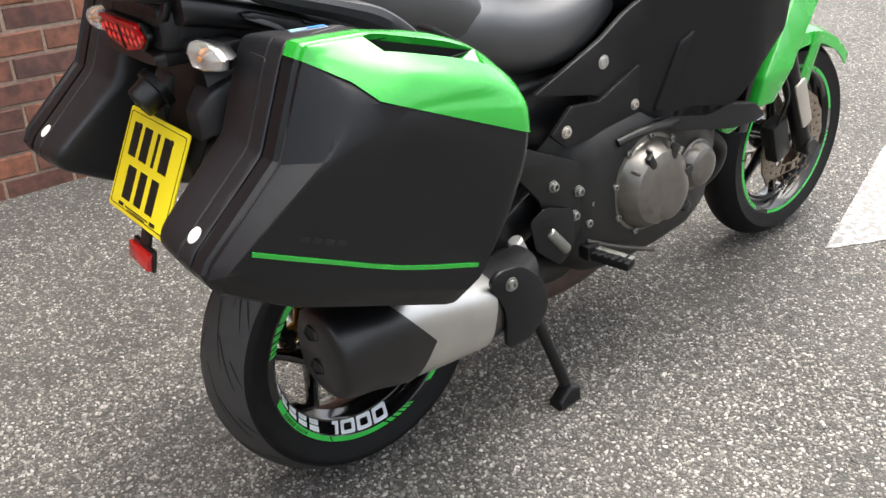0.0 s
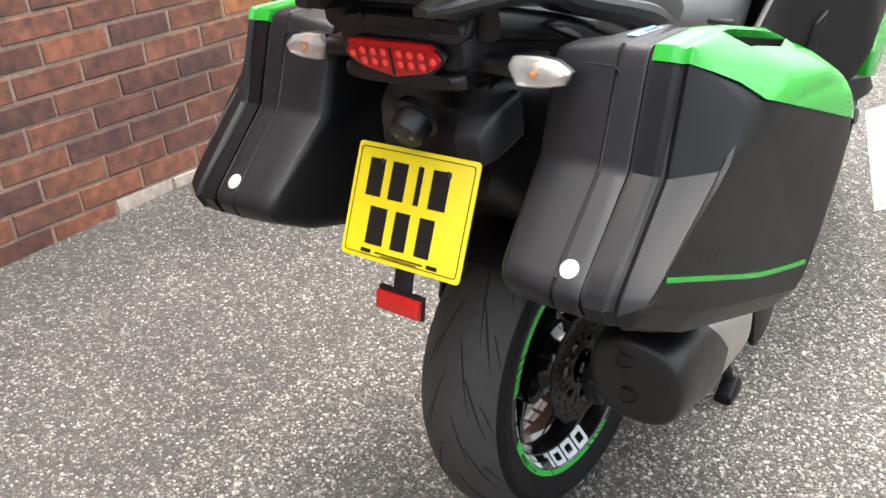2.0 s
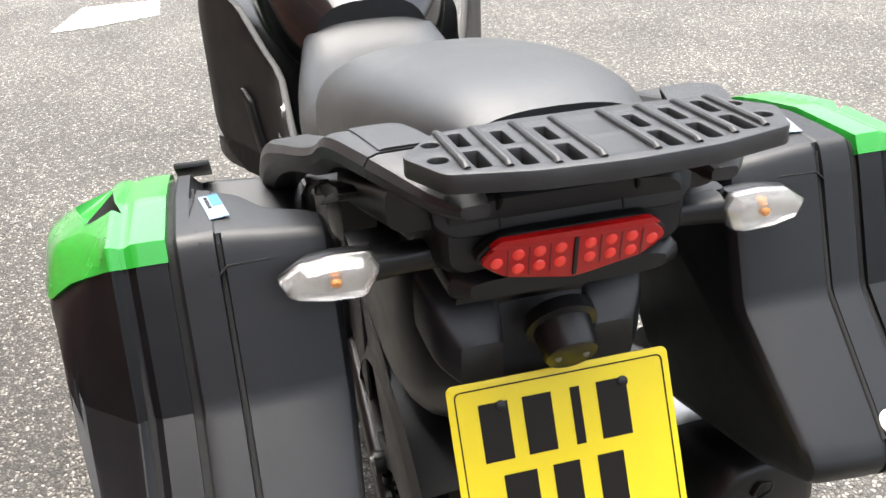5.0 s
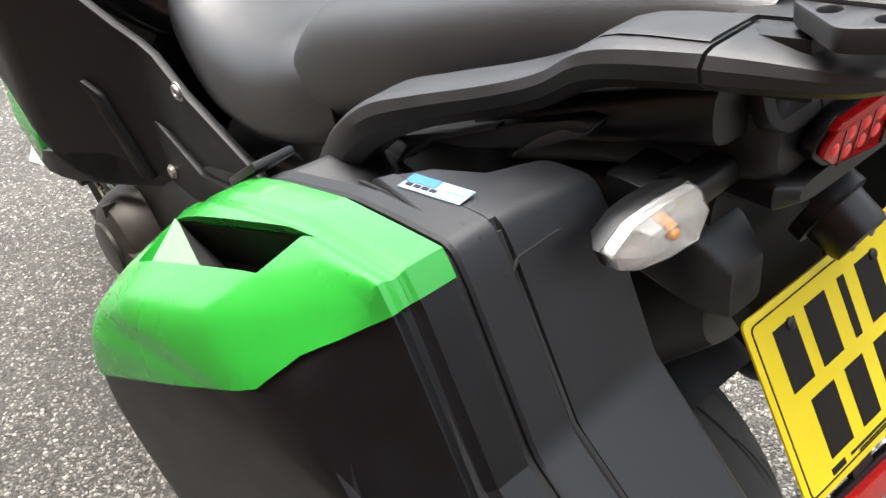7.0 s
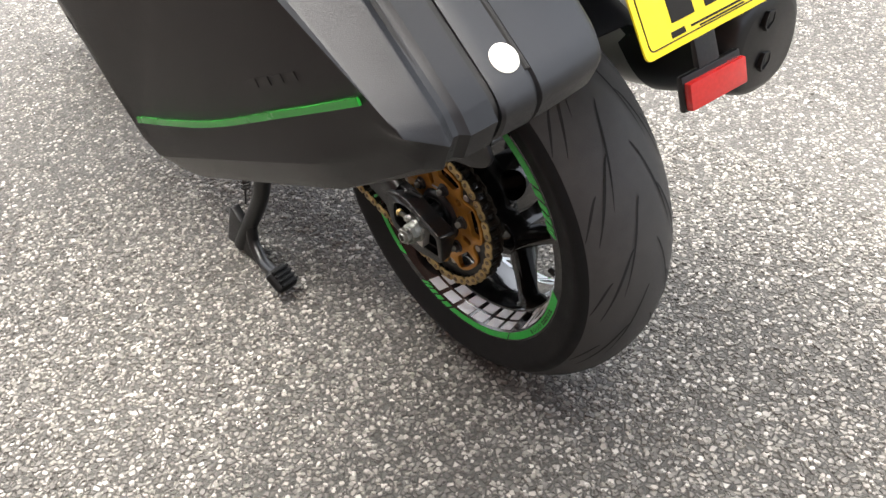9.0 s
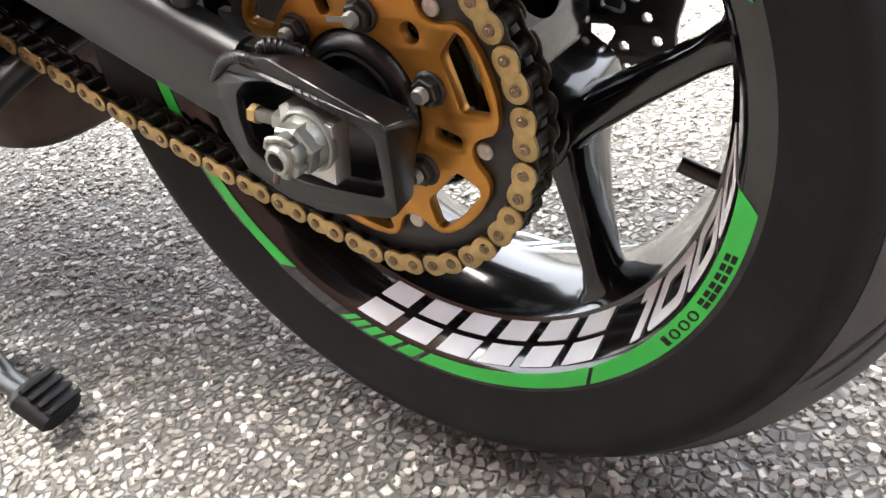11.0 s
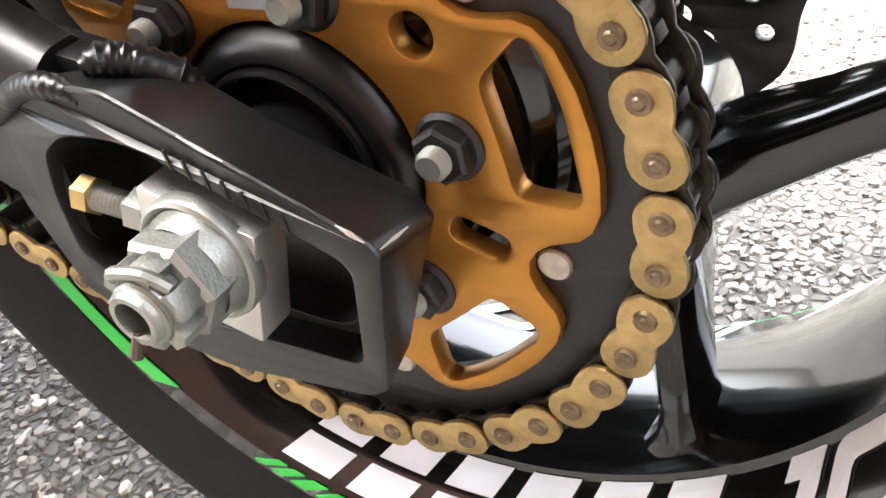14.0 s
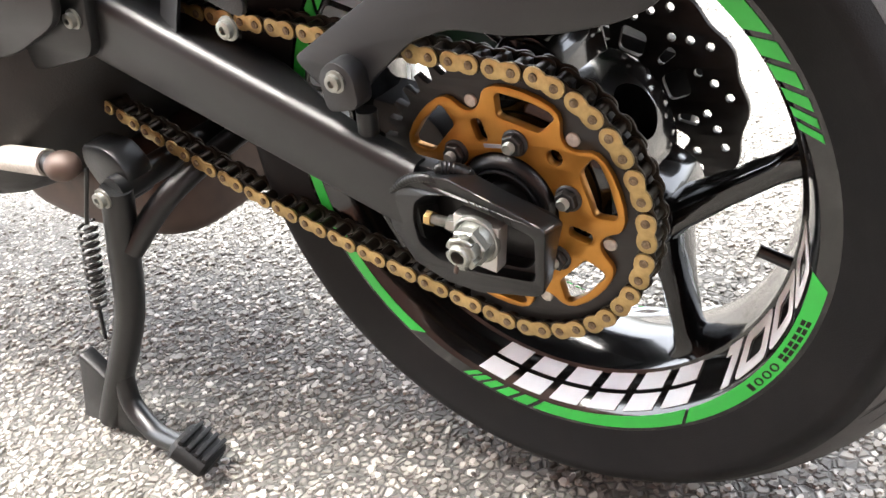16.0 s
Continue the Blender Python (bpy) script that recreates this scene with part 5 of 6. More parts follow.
for sx in (-1, 1):
    for base in (0.0, 120.0, 240.0):
        for a0, a1 in ((-11, -59), (-60.2, -96.5), (-97.8, -101.6), (-102.8, -105.8), (-107.0, -109.4), (-110.6, -112.2)):
            stripe("rim_tape", a0 + base + 60, a1 + base + 60, 0.2125, 0.2222, sx * 0.0521, M_TAPE, front_wheel)
    part("brake_disc", move(disc(0.150, 0.070, sx * 0.066, 16), pose(0, 1.52, 0.30)), M_DISC_TAN, front_wheel, "tan wavy brake disc")
    fork = part("fork_leg", rod((sx * 0.100, 1.52, 0.30), (sx * 0.100, 1.36, 0.66), 0.027), M_ARM, bike, "black fork lower with a grey guard")
    part("fork_tube", rod((sx * 0.100, 1.36, 0.66), (sx * 0.100, 1.18, 1.06), 0.022), M_PLASTIC_DARK, fork)
    part("fork_guard", move(cut(rounded([(-0.022, -0.075), (0.022, -0.075), (0.026, 0.075), (-0.026, 0.075)], 0.012), [], 0, 0.008, 0.002), pose(sx * 0.126 - 0.004, 1.455, 0.445, 24)), M_RIVET, fork)
    part("caliper", move(box((0.05, 0.07, 0.12), bevel=0.014), pose(sx * 0.082, 1.405, 0.345, 18)), M_ENGINE, fork, "dark brake caliper")
    part("axle_clamp", rod((sx * 0.08, 1.52, 0.30), (sx * 0.132, 1.52, 0.30), 0.026, bevel=0.004), M_ENGINE, fork)
    part("brake_hose", tube(curve_points([(sx * 0.10, 1.38, 0.40), (sx * 0.135, 1.36, 0.50), (sx * 0.12, 1.30, 0.62), (sx * 0.10, 1.24, 0.74)], 5), 0.005, 8), M_PLASTIC_DARK, fork)
fend = lathe([(-0.080, 0.285), (-0.072, 0.318), (-0.04, 0.330), (0, 0.334), (0.04, 0.330), (0.072, 0.318), (0.080, 0.285), (0.076, 0.285), (0.068, 0.314), (0.04, 0.326), (0, 0.330), (-0.04, 0.326), (-0.068, 0.314), (-0.076, 0.285)], 26, closed=True, turn=78, start=62)
front_fender = part("front_mudguard", move(fend, pose(0, 1.52, 0.30)), M_GREEN, bike, "bright green front mudguard")
for sx in (-1, 1):
    part("mudguard_stay", cut(rounded([(1.49, 0.40), (1.52, 0.42), (1.60, 0.60), (1.56, 0.62), (1.50, 0.50)], 0.01), [], sx * 0.080 - 0.002, sx * 0.080 + 0.002, 0.001), M_GREEN, front_fender)

# ---- tail unit
tail_keys = [(0.16, 0, 0.905, 0.150, 0.060, 4), (0.02, 0, 0.950, 0.150, 0.062, 4), (-0.12, 0, 0.990, 0.140, 0.056, 4), (-0.22, 0, 1.010, 0.128, 0.050, 4.5), (-0.285, 0, 1.018, 0.119, 0.044, 5), (-0.300, 0, 1.018, 0.110, 0.036, 5)]
tail = part("tail_fairing", hull(smooth_sections(tail_keys, 22), 40), M_PLASTIC, bike, "black grained plastic tail fairing")
for sx in (-1, 1):
    part("tail_facet", move(box((0.004, 0.03, 0.055), bevel=0.0012), pose(sx * 0.070, -0.276, 1.056, -64, 0, sx * -12)), M_PLASTIC_DARK, tail)
part("tail_lip", hull([(-0.250, 0, 0.975, 0.115, 0.020, 4), (-0.300, 0, 0.972, 0.112, 0.016, 4), (-0.312, 0, 0.972, 0.095, 0.010, 4)]), M_PLASTIC_DARK, tail)


panel = cut(rounded([(-0.113, 0.055), (0.113, 0.058), (0.123, 0.040), (0.121, 0.014), (0.105, 0.0), (-0.105, 0.0), (-0.123, 0.014), (-0.122, 0.040)], 0.008), [], -0.004, 0.010, 0.003)
move(panel, Matrix(((0, 1, 0, 0), (-1, 0, 0, 0), (0, 0, 1, 0), (0, 0, 0, 1))))
part("tail_panel", move(panel, pose(0, -0.296, 1.0195, -24)), M_PLASTIC, tail)
for x in (-0.064, 0.052):
    part("panel_seam", move(box((0.0016, 0.0012, 0.050), (x, -0.0102, 0.028)), pose(0, -0.296, 1.0195, -24)), M_GROOVE, tail)

def lamp_outline(grow=0.0):
    return rounded([(-0.090 - grow, 0.006), (-0.070, 0.024 + grow), (0.0, 0.0245 + grow), (0.070, 0.024 + grow), (0.090 + grow, 0.006), (0.066, -0.013 - grow), (0.0, -0.026 - grow), (-0.066, -0.013 - grow)], 0.010)


def facing_rear(bm):
    """Turns a plate cut in y-z with depth along x to face the rear: y to x, x to -y."""
    return move(bm, Matrix(((0, 1, 0, 0), (-1, 0, 0, 0), (0, 0, 1, 0), (0, 0, 0, 1))))


LAMP = pose(0, -0.308, 1.000, 6)
tail_light = part("tail_light", move(facing_rear(cut(lamp_outline(0.004), [], -0.006, 0.006, 0.002)), LAMP), M_PLASTIC_DARK, bike, "red tail light with two rows of lamps")
part("lens", move(facing_rear(cut(lamp_outline(), [], 0.006, 0.0125, 0.003)), LAMP), M_RED, tail_light, "glossy red lens")
part("lens_hood", move(facing_rear(cut(rounded([(-0.080, 0.0205), (-0.070, 0.0275), (0.070, 0.0275), (0.080, 0.0205), (0.066, 0.0195), (-0.066, 0.0195)], 0.003), [], 0.006, 0.014, 0.001)), LAMP), M_RED, tail_light)
for k in range(8):
    x = -0.069 + 0.138 * k / 7 + (0.004 if k > 3 else -0.004)
    for z in ((0.004,) if k in (0, 7) else (0.010, -0.005)):
        led = bmesh.new()
        bmesh.ops.create_uvsphere(led, u_segments=14, v_segments=8, radius=0.0061)
        ob = part("lamp_lens", move(led, LAMP @ pose(x, -0.0118, z) @ Matrix.Diagonal((1, 0.45, 1, 1))), M_LED, tail_light)

for k in range(7):
    if k != 3:
        x = -0.059 + 0.118 * k / 6 + (0.004 if k > 3 else -0.004)
        part("cell_wall", move(box((0.0016, 0.003, 0.030), (x, -0.0118, 0.002), 0.0004), LAMP), M_WINE, tail_light)
part("lens_divider", move(box((0.004, 0.004, 0.040), (0, -0.0125, -0.001), 0.001), LAMP), M_PLASTIC_DARK, tail_light)

# ---- indicators
def indicator(sx):
    stem = part("indicator", hull(smooth_sections([(0, 0, 0, 0.014, 0.013, 3), (0.03, 0, 0.0, 0.015, 0.013, 3), (0.06, 0, 0.0, 0.018, 0.015, 3)], 6), 16), M_PLASTIC_DARK, bike, "clear turn indicator on a black stalk")
    stem.matrix_basis = pose(sx * 0.112, -0.262, 0.990, 0, 0, -90 * sx)
    body = pose(sx * 0.168, -0.279, 0.990, 0, 0, sx * 4)
    outline = [(0.000, 0.006), (0.008, 0.0190), (0.040, 0.0195), (0.070, 0.0150), (0.089, 0.0020), (0.082, -0.0130), (0.050, -0.0190), (0.012, -0.0185)]

    def sheer(y, k, dz=0.0):
        return [(sx * (0.040 + (x - 0.040) * k), y, z * k + dz) for x, z in outline]

    def own(name, bm, mat, label="", **kw):
        part(name, move(bm, body), mat, stem, label, **kw).matrix_parent_inverse = stem.matrix_basis.inverted()

    own("lens", loft([sheer(0.004, 1.0), sheer(-0.006, 1.0), sheer(-0.016, 0.78), sheer(-0.0185, 0.62)]), M_CLEAR, "clear faceted lens", angle=15)
    own("housing", loft([sheer(0.0045, 1.03), sheer(0.010, 1.03), sheer(0.026, 0.75), sheer(0.032, 0.45)]), M_PLASTIC_DARK)
    own("bowl", loft([sheer(-0.004, 0.93), sheer(-0.0005, 0.95), sheer(0.0035, 0.9)]), M_CHROME)
    bulb = hull([(-0.004, 0, 0, 0.004, 0.0036, 2.2), (-0.009, 0, 0, 0.0050, 0.0045, 2.2), (-0.0125, 0, 0, 0.003, 0.0024, 2.2)], 14)
    own("bulb", move(bulb, pose(sx * 0.040, 0, 0)), M_AMBER, "amber bulb")


for sx in (-1, 1):
    indicator(sx)

# ---- plate holder, number plate, lamp, reflector
holder = part("plate_holder", hull(smooth_sections([(-0.140, 0, 0.930, 0.085, 0.040, 4), (-0.200, 0, 0.900, 0.085, 0.045, 4), (-0.235, 0, 0.860, 0.075, 0.045, 4), (-0.255, 0, 0.810, 0.060, 0.035, 4), (-0.275, 0, 0.770, 0.050, 0.025, 4)], 14), 28), M_PLASTIC, bike, "black plastic plate holder")
for sx in (-1, 1):
    # paler plastic stands for the light on the wings
    part("holder_wing", hull(smooth_sections([(-0.190, sx * 0.082, 0.892, 0.040, 0.036, 8), (-0.235, sx * 0.078, 0.874, 0.034, 0.036, 8), (-0.262, sx * 0.070, 0.852, 0.022, 0.024, 8)], 8), 20), M_RACK, holder)
PLATE = Matrix.Translation((0, -0.3275, 0.773)) @ pose(0, 0, 0, -27.3)
plate = part("number_plate", move(facing_rear(cut(rounded([(-0.1165, -0.089), (0.1165, -0.089), (0.1165, 0.089), (-0.1165, 0.089)], 0.008, 6), [], 0, 0.003, 0.0006)), PLATE), M_YELLOW, bike, "yellow number plate with plain black bars")


def on_plate(outline, holes=(), depth=0.0007, name="plate_bar", mat=None):
    return part(name, move(facing_rear(cut(outline, holes, 0.003, 0.003 + depth)), PLATE), mat or M_INK, plate)


def rect(u, v, w, h):
    return [(u - w / 2, v - h / 2), (u + w / 2, v - h / 2), (u + w / 2, v + h / 2), (u - w / 2, v + h / 2)]


on_plate(rounded(rect(0, 0, 0.219, 0.164), 0.007, 6), [rounded(rect(0, 0, 0.2165, 0.1615), 0.006, 6)], name="plate_border")
for u, w in ((-0.072, 0.030), (-0.027, 0.030), (0.013, 0.010), (0.052, 0.032)):
    on_plate(rect(u, 0.037, w, 0.058))
for u, w in ((-0.054, 0.034), (-0.006, 0.028), (0.041, 0.028)):
    on_plate(rect(u, -0.036, w, 0.058))
for u, w, h in ((-0.066, 0.020, 0.006), (0.064, 0.020, 0.006), (0.0, 0.094, 0.0022), (0.0, 0.070, 0.0016)):
    on_plate(rect(u, -0.0755 - (0.0035 if w == 0.070 else 0), w, h))
for u in (-0.064, 0.064):
    screw = part("plate_screw", move(lathe([(0, 0.0001), (0.0, 0.0055), (0.002, 0.0055), (0.0032, 0.003), (0.0032, 0.0001)], 18), PLATE @ pose(u, -0.003, 0.062, 0, 0, -90)), M_PLASTIC_DARK, plate)

lamp = part("plate_lamp", move(tube([(0, 0, 0), (0, -0.012, -0.006), (0, -0.013, -0.0065), (0, -0.036, -0.0195), (0, -0.040, -0.0215), (0, -0.0405, -0.0218)], [0.036, 0.036, 0.029, 0.027, 0.025, 0.019], 36), pose(0.002, -0.278, 0.908)), M_PLASTIC_DARK, bike, "black round plate lamp")
for sx in (-1, 1):
    part("lamp_screw", move(lathe([(0, 0.0001), (0, 0.0032), (0.0015, 0.0032), (0.0020, 0.0001)], 14), pose(0.002 + sx * 0.014, -0.3180, 0.8860, -30, 0, -90)), M_STEEL, lamp)
reflector = part("rear_reflector", box((0.088, 0.010, 0.030), (-0.005, -0.373, 0.631), 0.003, (-14, 0, -2)), M_REDREF, bike, "red rear reflector on a black bracket")
part("reflector_back", box((0.092, 0.008, 0.039), (-0.005, -0.365, 0.631), 0.003, (-14, 0, -2)), M_PLASTIC_DARK, reflector)
part("reflector_stay", box((0.034, 0.008, 0.075), (-0.005, -0.352, 0.668), 0.003, (-20, 0, 0)), M_PLASTIC, reflector)

# ---- luggage rack
rack_out = rounded([(-0.158, -0.036), (-0.122, 0.014), (-0.060, 0.024), (0.060, 0.024), (0.122, 0.014), (0.158, -0.036), (0.137, -0.088), (0.070, -0.106), (0.0, -0.111), (-0.070, -0.106), (-0.137, -0.088)], 0.008)
rack_holes = []
for k in (-1, 1):
    for u in (0.038, 0.073, 0.106):
        lim = -0.095 + 0.22 * max(0.0, u - 0.05)
        rack_holes.append(rounded([(k * u - 0.0058, lim), (k * u + 0.0058, lim), (k * u + 0.0058, lim + 0.040), (k * u - 0.0058, lim + 0.040)], 0.003))
        rack_holes.append(rounded([(k * u - 0.0050, lim + 0.052), (k * u + 0.0050, lim + 0.052), (k * u + 0.0050, lim + 0.088), (k * u - 0.0050, lim + 0.088)], 0.003))
    rack_holes += [circle((k * 0.1335, -0.054), 0.0078, 20), circle((k * 0.1300, -0.016), 0.0070, 20)]
RACK = pose(0, -0.318, 1.118, -6)


def lying(bm):
    """A plate cut in y-z with depth along x laid flat: y to x, z to y, x to z."""
    return move(bm, Matrix(((0, 1, 0, 0), (0, 0, 1, 0), (1, 0, 0, 0), (0, 0, 0, 1))))


rack = part("luggage_rack", move(lying(cut(rack_out, rack_holes, -0.008, 0.008, 0.002)), RACK), M_RACK, bike, "black ribbed plastic luggage rack")
for k in (-1, 1):
    for u in (0.021, 0.055, 0.089, 0.119):
        lim = -0.100 + 0.24 * max(0.0, u - 0.05)
        part("rack_rib", move(tube([(k * u, lim + 0.002, 0.0070), (k * u, lim + 0.007, 0.0092), (k * u, 0.004, 0.0092), (k * u, 0.012, 0.0070)], 0.0034, 10), RACK), M_RACK, rack)
    for y in (-0.054, -0.016):
        part("rack_bolt", move(lathe([(0, 0.0001), (0, 0.006), (0.004, 0.006), (0.005, 0.0045), (0.005, 0.0001)], 16), RACK @ pose(k * 0.131, y, -0.010, 0, -90, 0)), M_STEEL, rack)
    part("rack_foot", box((0.03, 0.06, 0.045), (k * 0.118, -0.300, 1.082), 0.008, (-8, 0, 0)), M_PLASTIC_DARK, rack)
part("rack_base", box((0.20, 0.08, 0.030), (0, -0.285, 1.088), 0.010, (-8, 0, 0)), M_PLASTIC_DARK, rack)

# ---- grab rails
def rail_section(y, x, z, hx, hz, sx):
    """A flat-topped section with crisp edges and an undercut outer side."""
    shape = ((-1.0, 0.45), (-0.86, 0.88), (-0.70, 1.0), (0.62, 0.94), (0.86, 0.78), (1.0, 0.30), (0.94, -0.35), (0.55, -0.95), (0.30, -1.0), (-0.75, -0.95), (-1.0, -0.55))
    return [(sx * (x + hx * a), y, z + hz * b) for a, b in shape]


def grab(sx):
    keys = [(0.290, 0.180, 0.780, 0.012, 0.020), (0.180, 0.212, 0.842, 0.013, 0.022), (0.110, 0.229, 0.890, 0.016, 0.025), (0.060, 0.230, 0.940, 0.020, 0.030), (0.010, 0.218, 0.984, 0.026, 0.025), (-0.050, 0.206, 1.012, 0.027, 0.019), (-0.120, 0.192, 1.037, 0.027, 0.017), (-0.165, 0.180, 1.055, 0.028, 0.017), (-0.205, 0.168, 1.078, 0.030, 0.018), (-0.276, 0.142, 1.086, 0.033, 0.017)]
    rail = part("grab_rail", loft([rail_section(*s, sx) for s in smooth_sections(keys, 40)]), M_RACK, bike, "black moulded grab rail", angle=24)
    rear = [(-0.279, 0.142, 1.086, 0.0325, 0.0165), (-0.31, 0.130, 1.085, 0.029, 0.015), (-0.35, 0.114, 1.083, 0.022, 0.011), (-0.372, 0.106, 1.084, 0.012, 0.006)]
    part("rail_end", loft([rail_section(*s, sx) for s in smooth_sections(rear, 10)]), M_RACK, rail, angle=24)
    inlay = [(-0.175, 0.160, 1.0725, 0.010, 0.0022), (-0.205, 0.152, 1.0960, 0.022, 0.0022), (-0.274, 0.134, 1.1025, 0.026, 0.0022)]
    part("rail_inlay", loft([rail_section(*s, sx) for s in smooth_sections(inlay, 8)]), M_RACK, rail, angle=24)
    part("rail_stay", hull(smooth_sections([(-0.05, sx * 0.140, 0.985, 0.030, 0.018, 3), (-0.14, sx * 0.148, 1.010, 0.030, 0.020, 3), (-0.28, sx * 0.130, 1.050, 0.030, 0.026, 3)], 8), 18), M_PLASTIC_DARK, rail)
    part("side_trim", hull(smooth_sections([(0.24, sx * 0.140, 0.800, 0.016, 0.05, 3), (0.10, sx * 0.152, 0.870, 0.018, 0.05, 3), (-0.05, sx * 0.150, 0.930, 0.02, 0.045, 3)], 8), 18), M_PLASTIC, rail)


def side_fin(sx):
    """The moulded bracket below the rail; its rear facet and forked front end are coloured pale for skylight."""
    web = cut(rounded([(0.030, 0.948), (-0.012, 0.963), (-0.045, 0.975), (-0.109, 1.004), (-0.186, 1.033), (-0.203, 1.033), (-0.197, 1.024), (-0.127, 0.987), (-0.060, 0.964), (-0.005, 0.952), (0.030, 0.920)], 0.004), [], 0.150, 0.190, 0.004)
    facet = cut(rounded([(-0.127, 0.9865), (-0.150, 1.008), (-0.188, 1.0300), (-0.2035, 1.0315), (-0.197, 1.0235)], 0.003), [], 0.186, 0.1935, 0.0015)
    strip = cut(rounded([(0.034, 0.949), (-0.012, 0.9655), (-0.045, 0.9775), (-0.109, 1.0065), (-0.106, 1.001), (-0.045, 0.972), (-0.020, 0.9615), (0.004, 0.945), (0.031, 0.918), (0.010, 0.948)], 0.002), [], 0.186, 0.1960, 0.0015)
    for bm in (facet, strip):
        for v in bm.verts:
            v.co.x += 0.30 * (1.01 - v.co.z) if bm is facet else 0.35 * max(0.0, 0.962 - v.co.z)
    if sx < 0:
        for bm in (web, facet, strip):
            mirror(bm)
    fin = part("side_bracket", web, M_PLASTIC, bike, "black moulded bracket below the grab rail")
    part("facet", facet, M_RACK, fin)
    part("strip", strip, M_RACK, fin)


for sx in (-1, 1):
    grab(sx)
    side_fin(sx)
    part("pannier_bracket", box((0.05, 0.035, 0.030), (sx * 0.165, -0.230, 0.985), 0.005), M_PLASTIC_DARK, tail)

# ---- panniers
# side outline, from the upper rear corner round by the bottom to the front
SIDE = [(-0.222, 1.022), (-0.236, 0.998), (-0.287, 0.879), (-0.408, 0.773), (-0.419, 0.756), (-0.408, 0.731), (-0.320, 0.677), (-0.090, 0.592), (-0.045, 0.604), (0.070, 0.790), (0.096, 0.850), (0.100, 0.905), (0.070, 0.945), (0.000, 0.985), (-0.120, 1.015)]


def pannier_ring(x, inset, slant=0.0, raise_top=0.0, ridge=None, groove=0.0):
    """A ring of the box; ridge is where its flat top ends and falls away to the front."""
    front = [(0.0, 0.985), (-0.120, 1.015), (-0.170, 1.0192)]
    if ridge is not None:
        front = [(ridge + 0.11, 0.915), (ridge + 0.022, 0.985), (ridge, 1.0185)]
    pts = rounded(SIDE[:13] + front, 0.010, 3)
    c = Vector((-0.160, 0.830))
    out = []
    for p in pts:
        v = Vector(p)
        d = v - c
        deep = inset + (groove if v.x < -0.22 else 0.0)
        q = c + d * (1 - deep / max(d.length, 0.05))
        if q.y > 0.92:
            q.y += raise_top * (q.y - 0.92) / 0.1
        out.append((x + slant * max(0.0, 0.86 - q.y), q.x, q.y))
    return out


def slot_cutter(grow=0.0):
    """A four-sided hand hole through the lid's upper slope, with a sloped front wall."""
    top = [Vector(p) for p in ((0.413, 0.044, 0.964), (0.453, 0.024, 0.946), (0.426, -0.124, 0.998), (0.390, -0.142, 1.020))]
    low = [Vector(p) for p in ((0.392, 0.034, 0.915), (0.410, -0.016, 0.905), (0.402, -0.118, 0.940), (0.368, -0.134, 0.960))]
    out = Vector((0.48, 0.21, 0.85)) * 0.05

    def spread(ring):
        c = sum(ring, Vector()) / 4
        return [p + (p - c).normalized() * grow for p in ring]

    return loft([[p + out for p in spread(top)], spread(top), [p - out * grow * 20 for p in spread(low)]])


SLOT_TOP = [Vector(p) for p in ((0.413, 0.044, 0.964), (0.453, 0.024, 0.946), (0.426, -0.124, 0.998), (0.390, -0.142, 1.020))]
SLOT_LOW = [Vector(p) for p in ((0.392, 0.034, 0.915), (0.410, -0.016, 0.905), (0.402, -0.118, 0.940), (0.368, -0.134, 0.960))]


def slot_floor():
    """The black lining of the hand hole behind its sloped front wall."""
    top = [SLOT_TOP[0], SLOT_TOP[1].lerp(SLOT_TOP[2], 0.50), SLOT_TOP[2], SLOT_TOP[3]]
    low = [SLOT_LOW[0], SLOT_LOW[1].lerp(SLOT_LOW[2], 0.50), SLOT_LOW[2], SLOT_LOW[3]]
    rings = []
    for f in (0.07, 0.5, 1.0):
        ring = [a.lerp(b, f) for a, b in zip(top, low)]
        c = sum(ring, Vector()) / 4
        rings.append([p + (c - p).normalized() * 0.0012 for p in ring])
    bm = loft(rings, cap=False)
    bm.verts.ensure_lookup_table()
    bm.faces.new(bm.verts[-4:])
    return thick(bm, 0.0008)


def slot_ramp():
    """The green front wall of the hand hole, sloping down towards the rear."""
    a, b = SLOT_TOP[0], SLOT_TOP[1]
    c = SLOT_TOP[1].lerp(SLOT_TOP[2], 0.50).lerp(SLOT_LOW[1].lerp(SLOT_LOW[2], 0.50), 0.55)
    d = SLOT_LOW[0].lerp(SLOT_LOW[1], 0.5)
    inward = Vector((0.48, 0.21, 0.85)).normalized() * 0.0010
    bm = bmesh.new()
    vs = [bm.verts.new(p - inward) for p in (a, b, c, d)]
    for f in ((0, 1, 2), (0, 1, 3), (1, 2, 3), (0, 2, 3)):
        bm.faces.new([vs[k] for k in f])
    return bm


# the lid's crease ring: a partner for each place on the side outline
CREASE = [(0.412, -0.206, 1.000), (0.420, -0.213, 0.990), (0.445, -0.249, 0.883), (0.428, -0.394, 0.776), (0.426, -0.402, 0.768), (0.432, -0.372, 0.774), (0.446, -0.292, 0.742), (0.482, -0.070, 0.672), (0.490, -0.022, 0.672), (0.507, 0.034, 0.790), (0.509, 0.052, 0.850), (0.503, 0.052, 0.890), (0.494, 0.034, 0.914), (0.484, -0.020, 0.940), (0.463, -0.105, 0.970)]
RIDGE = Vector((0.4685, -0.184, 0.936))


def lid_outline():
    """Outline and crease ring with the front corners rounded off: places in pairs."""
    pairs = [(*SIDE[k], *CREASE[k]) for k in range(len(SIDE))]
    return pairs[:7] + [tuple(p) for p in smooth_sections(pairs[7:], 22)]


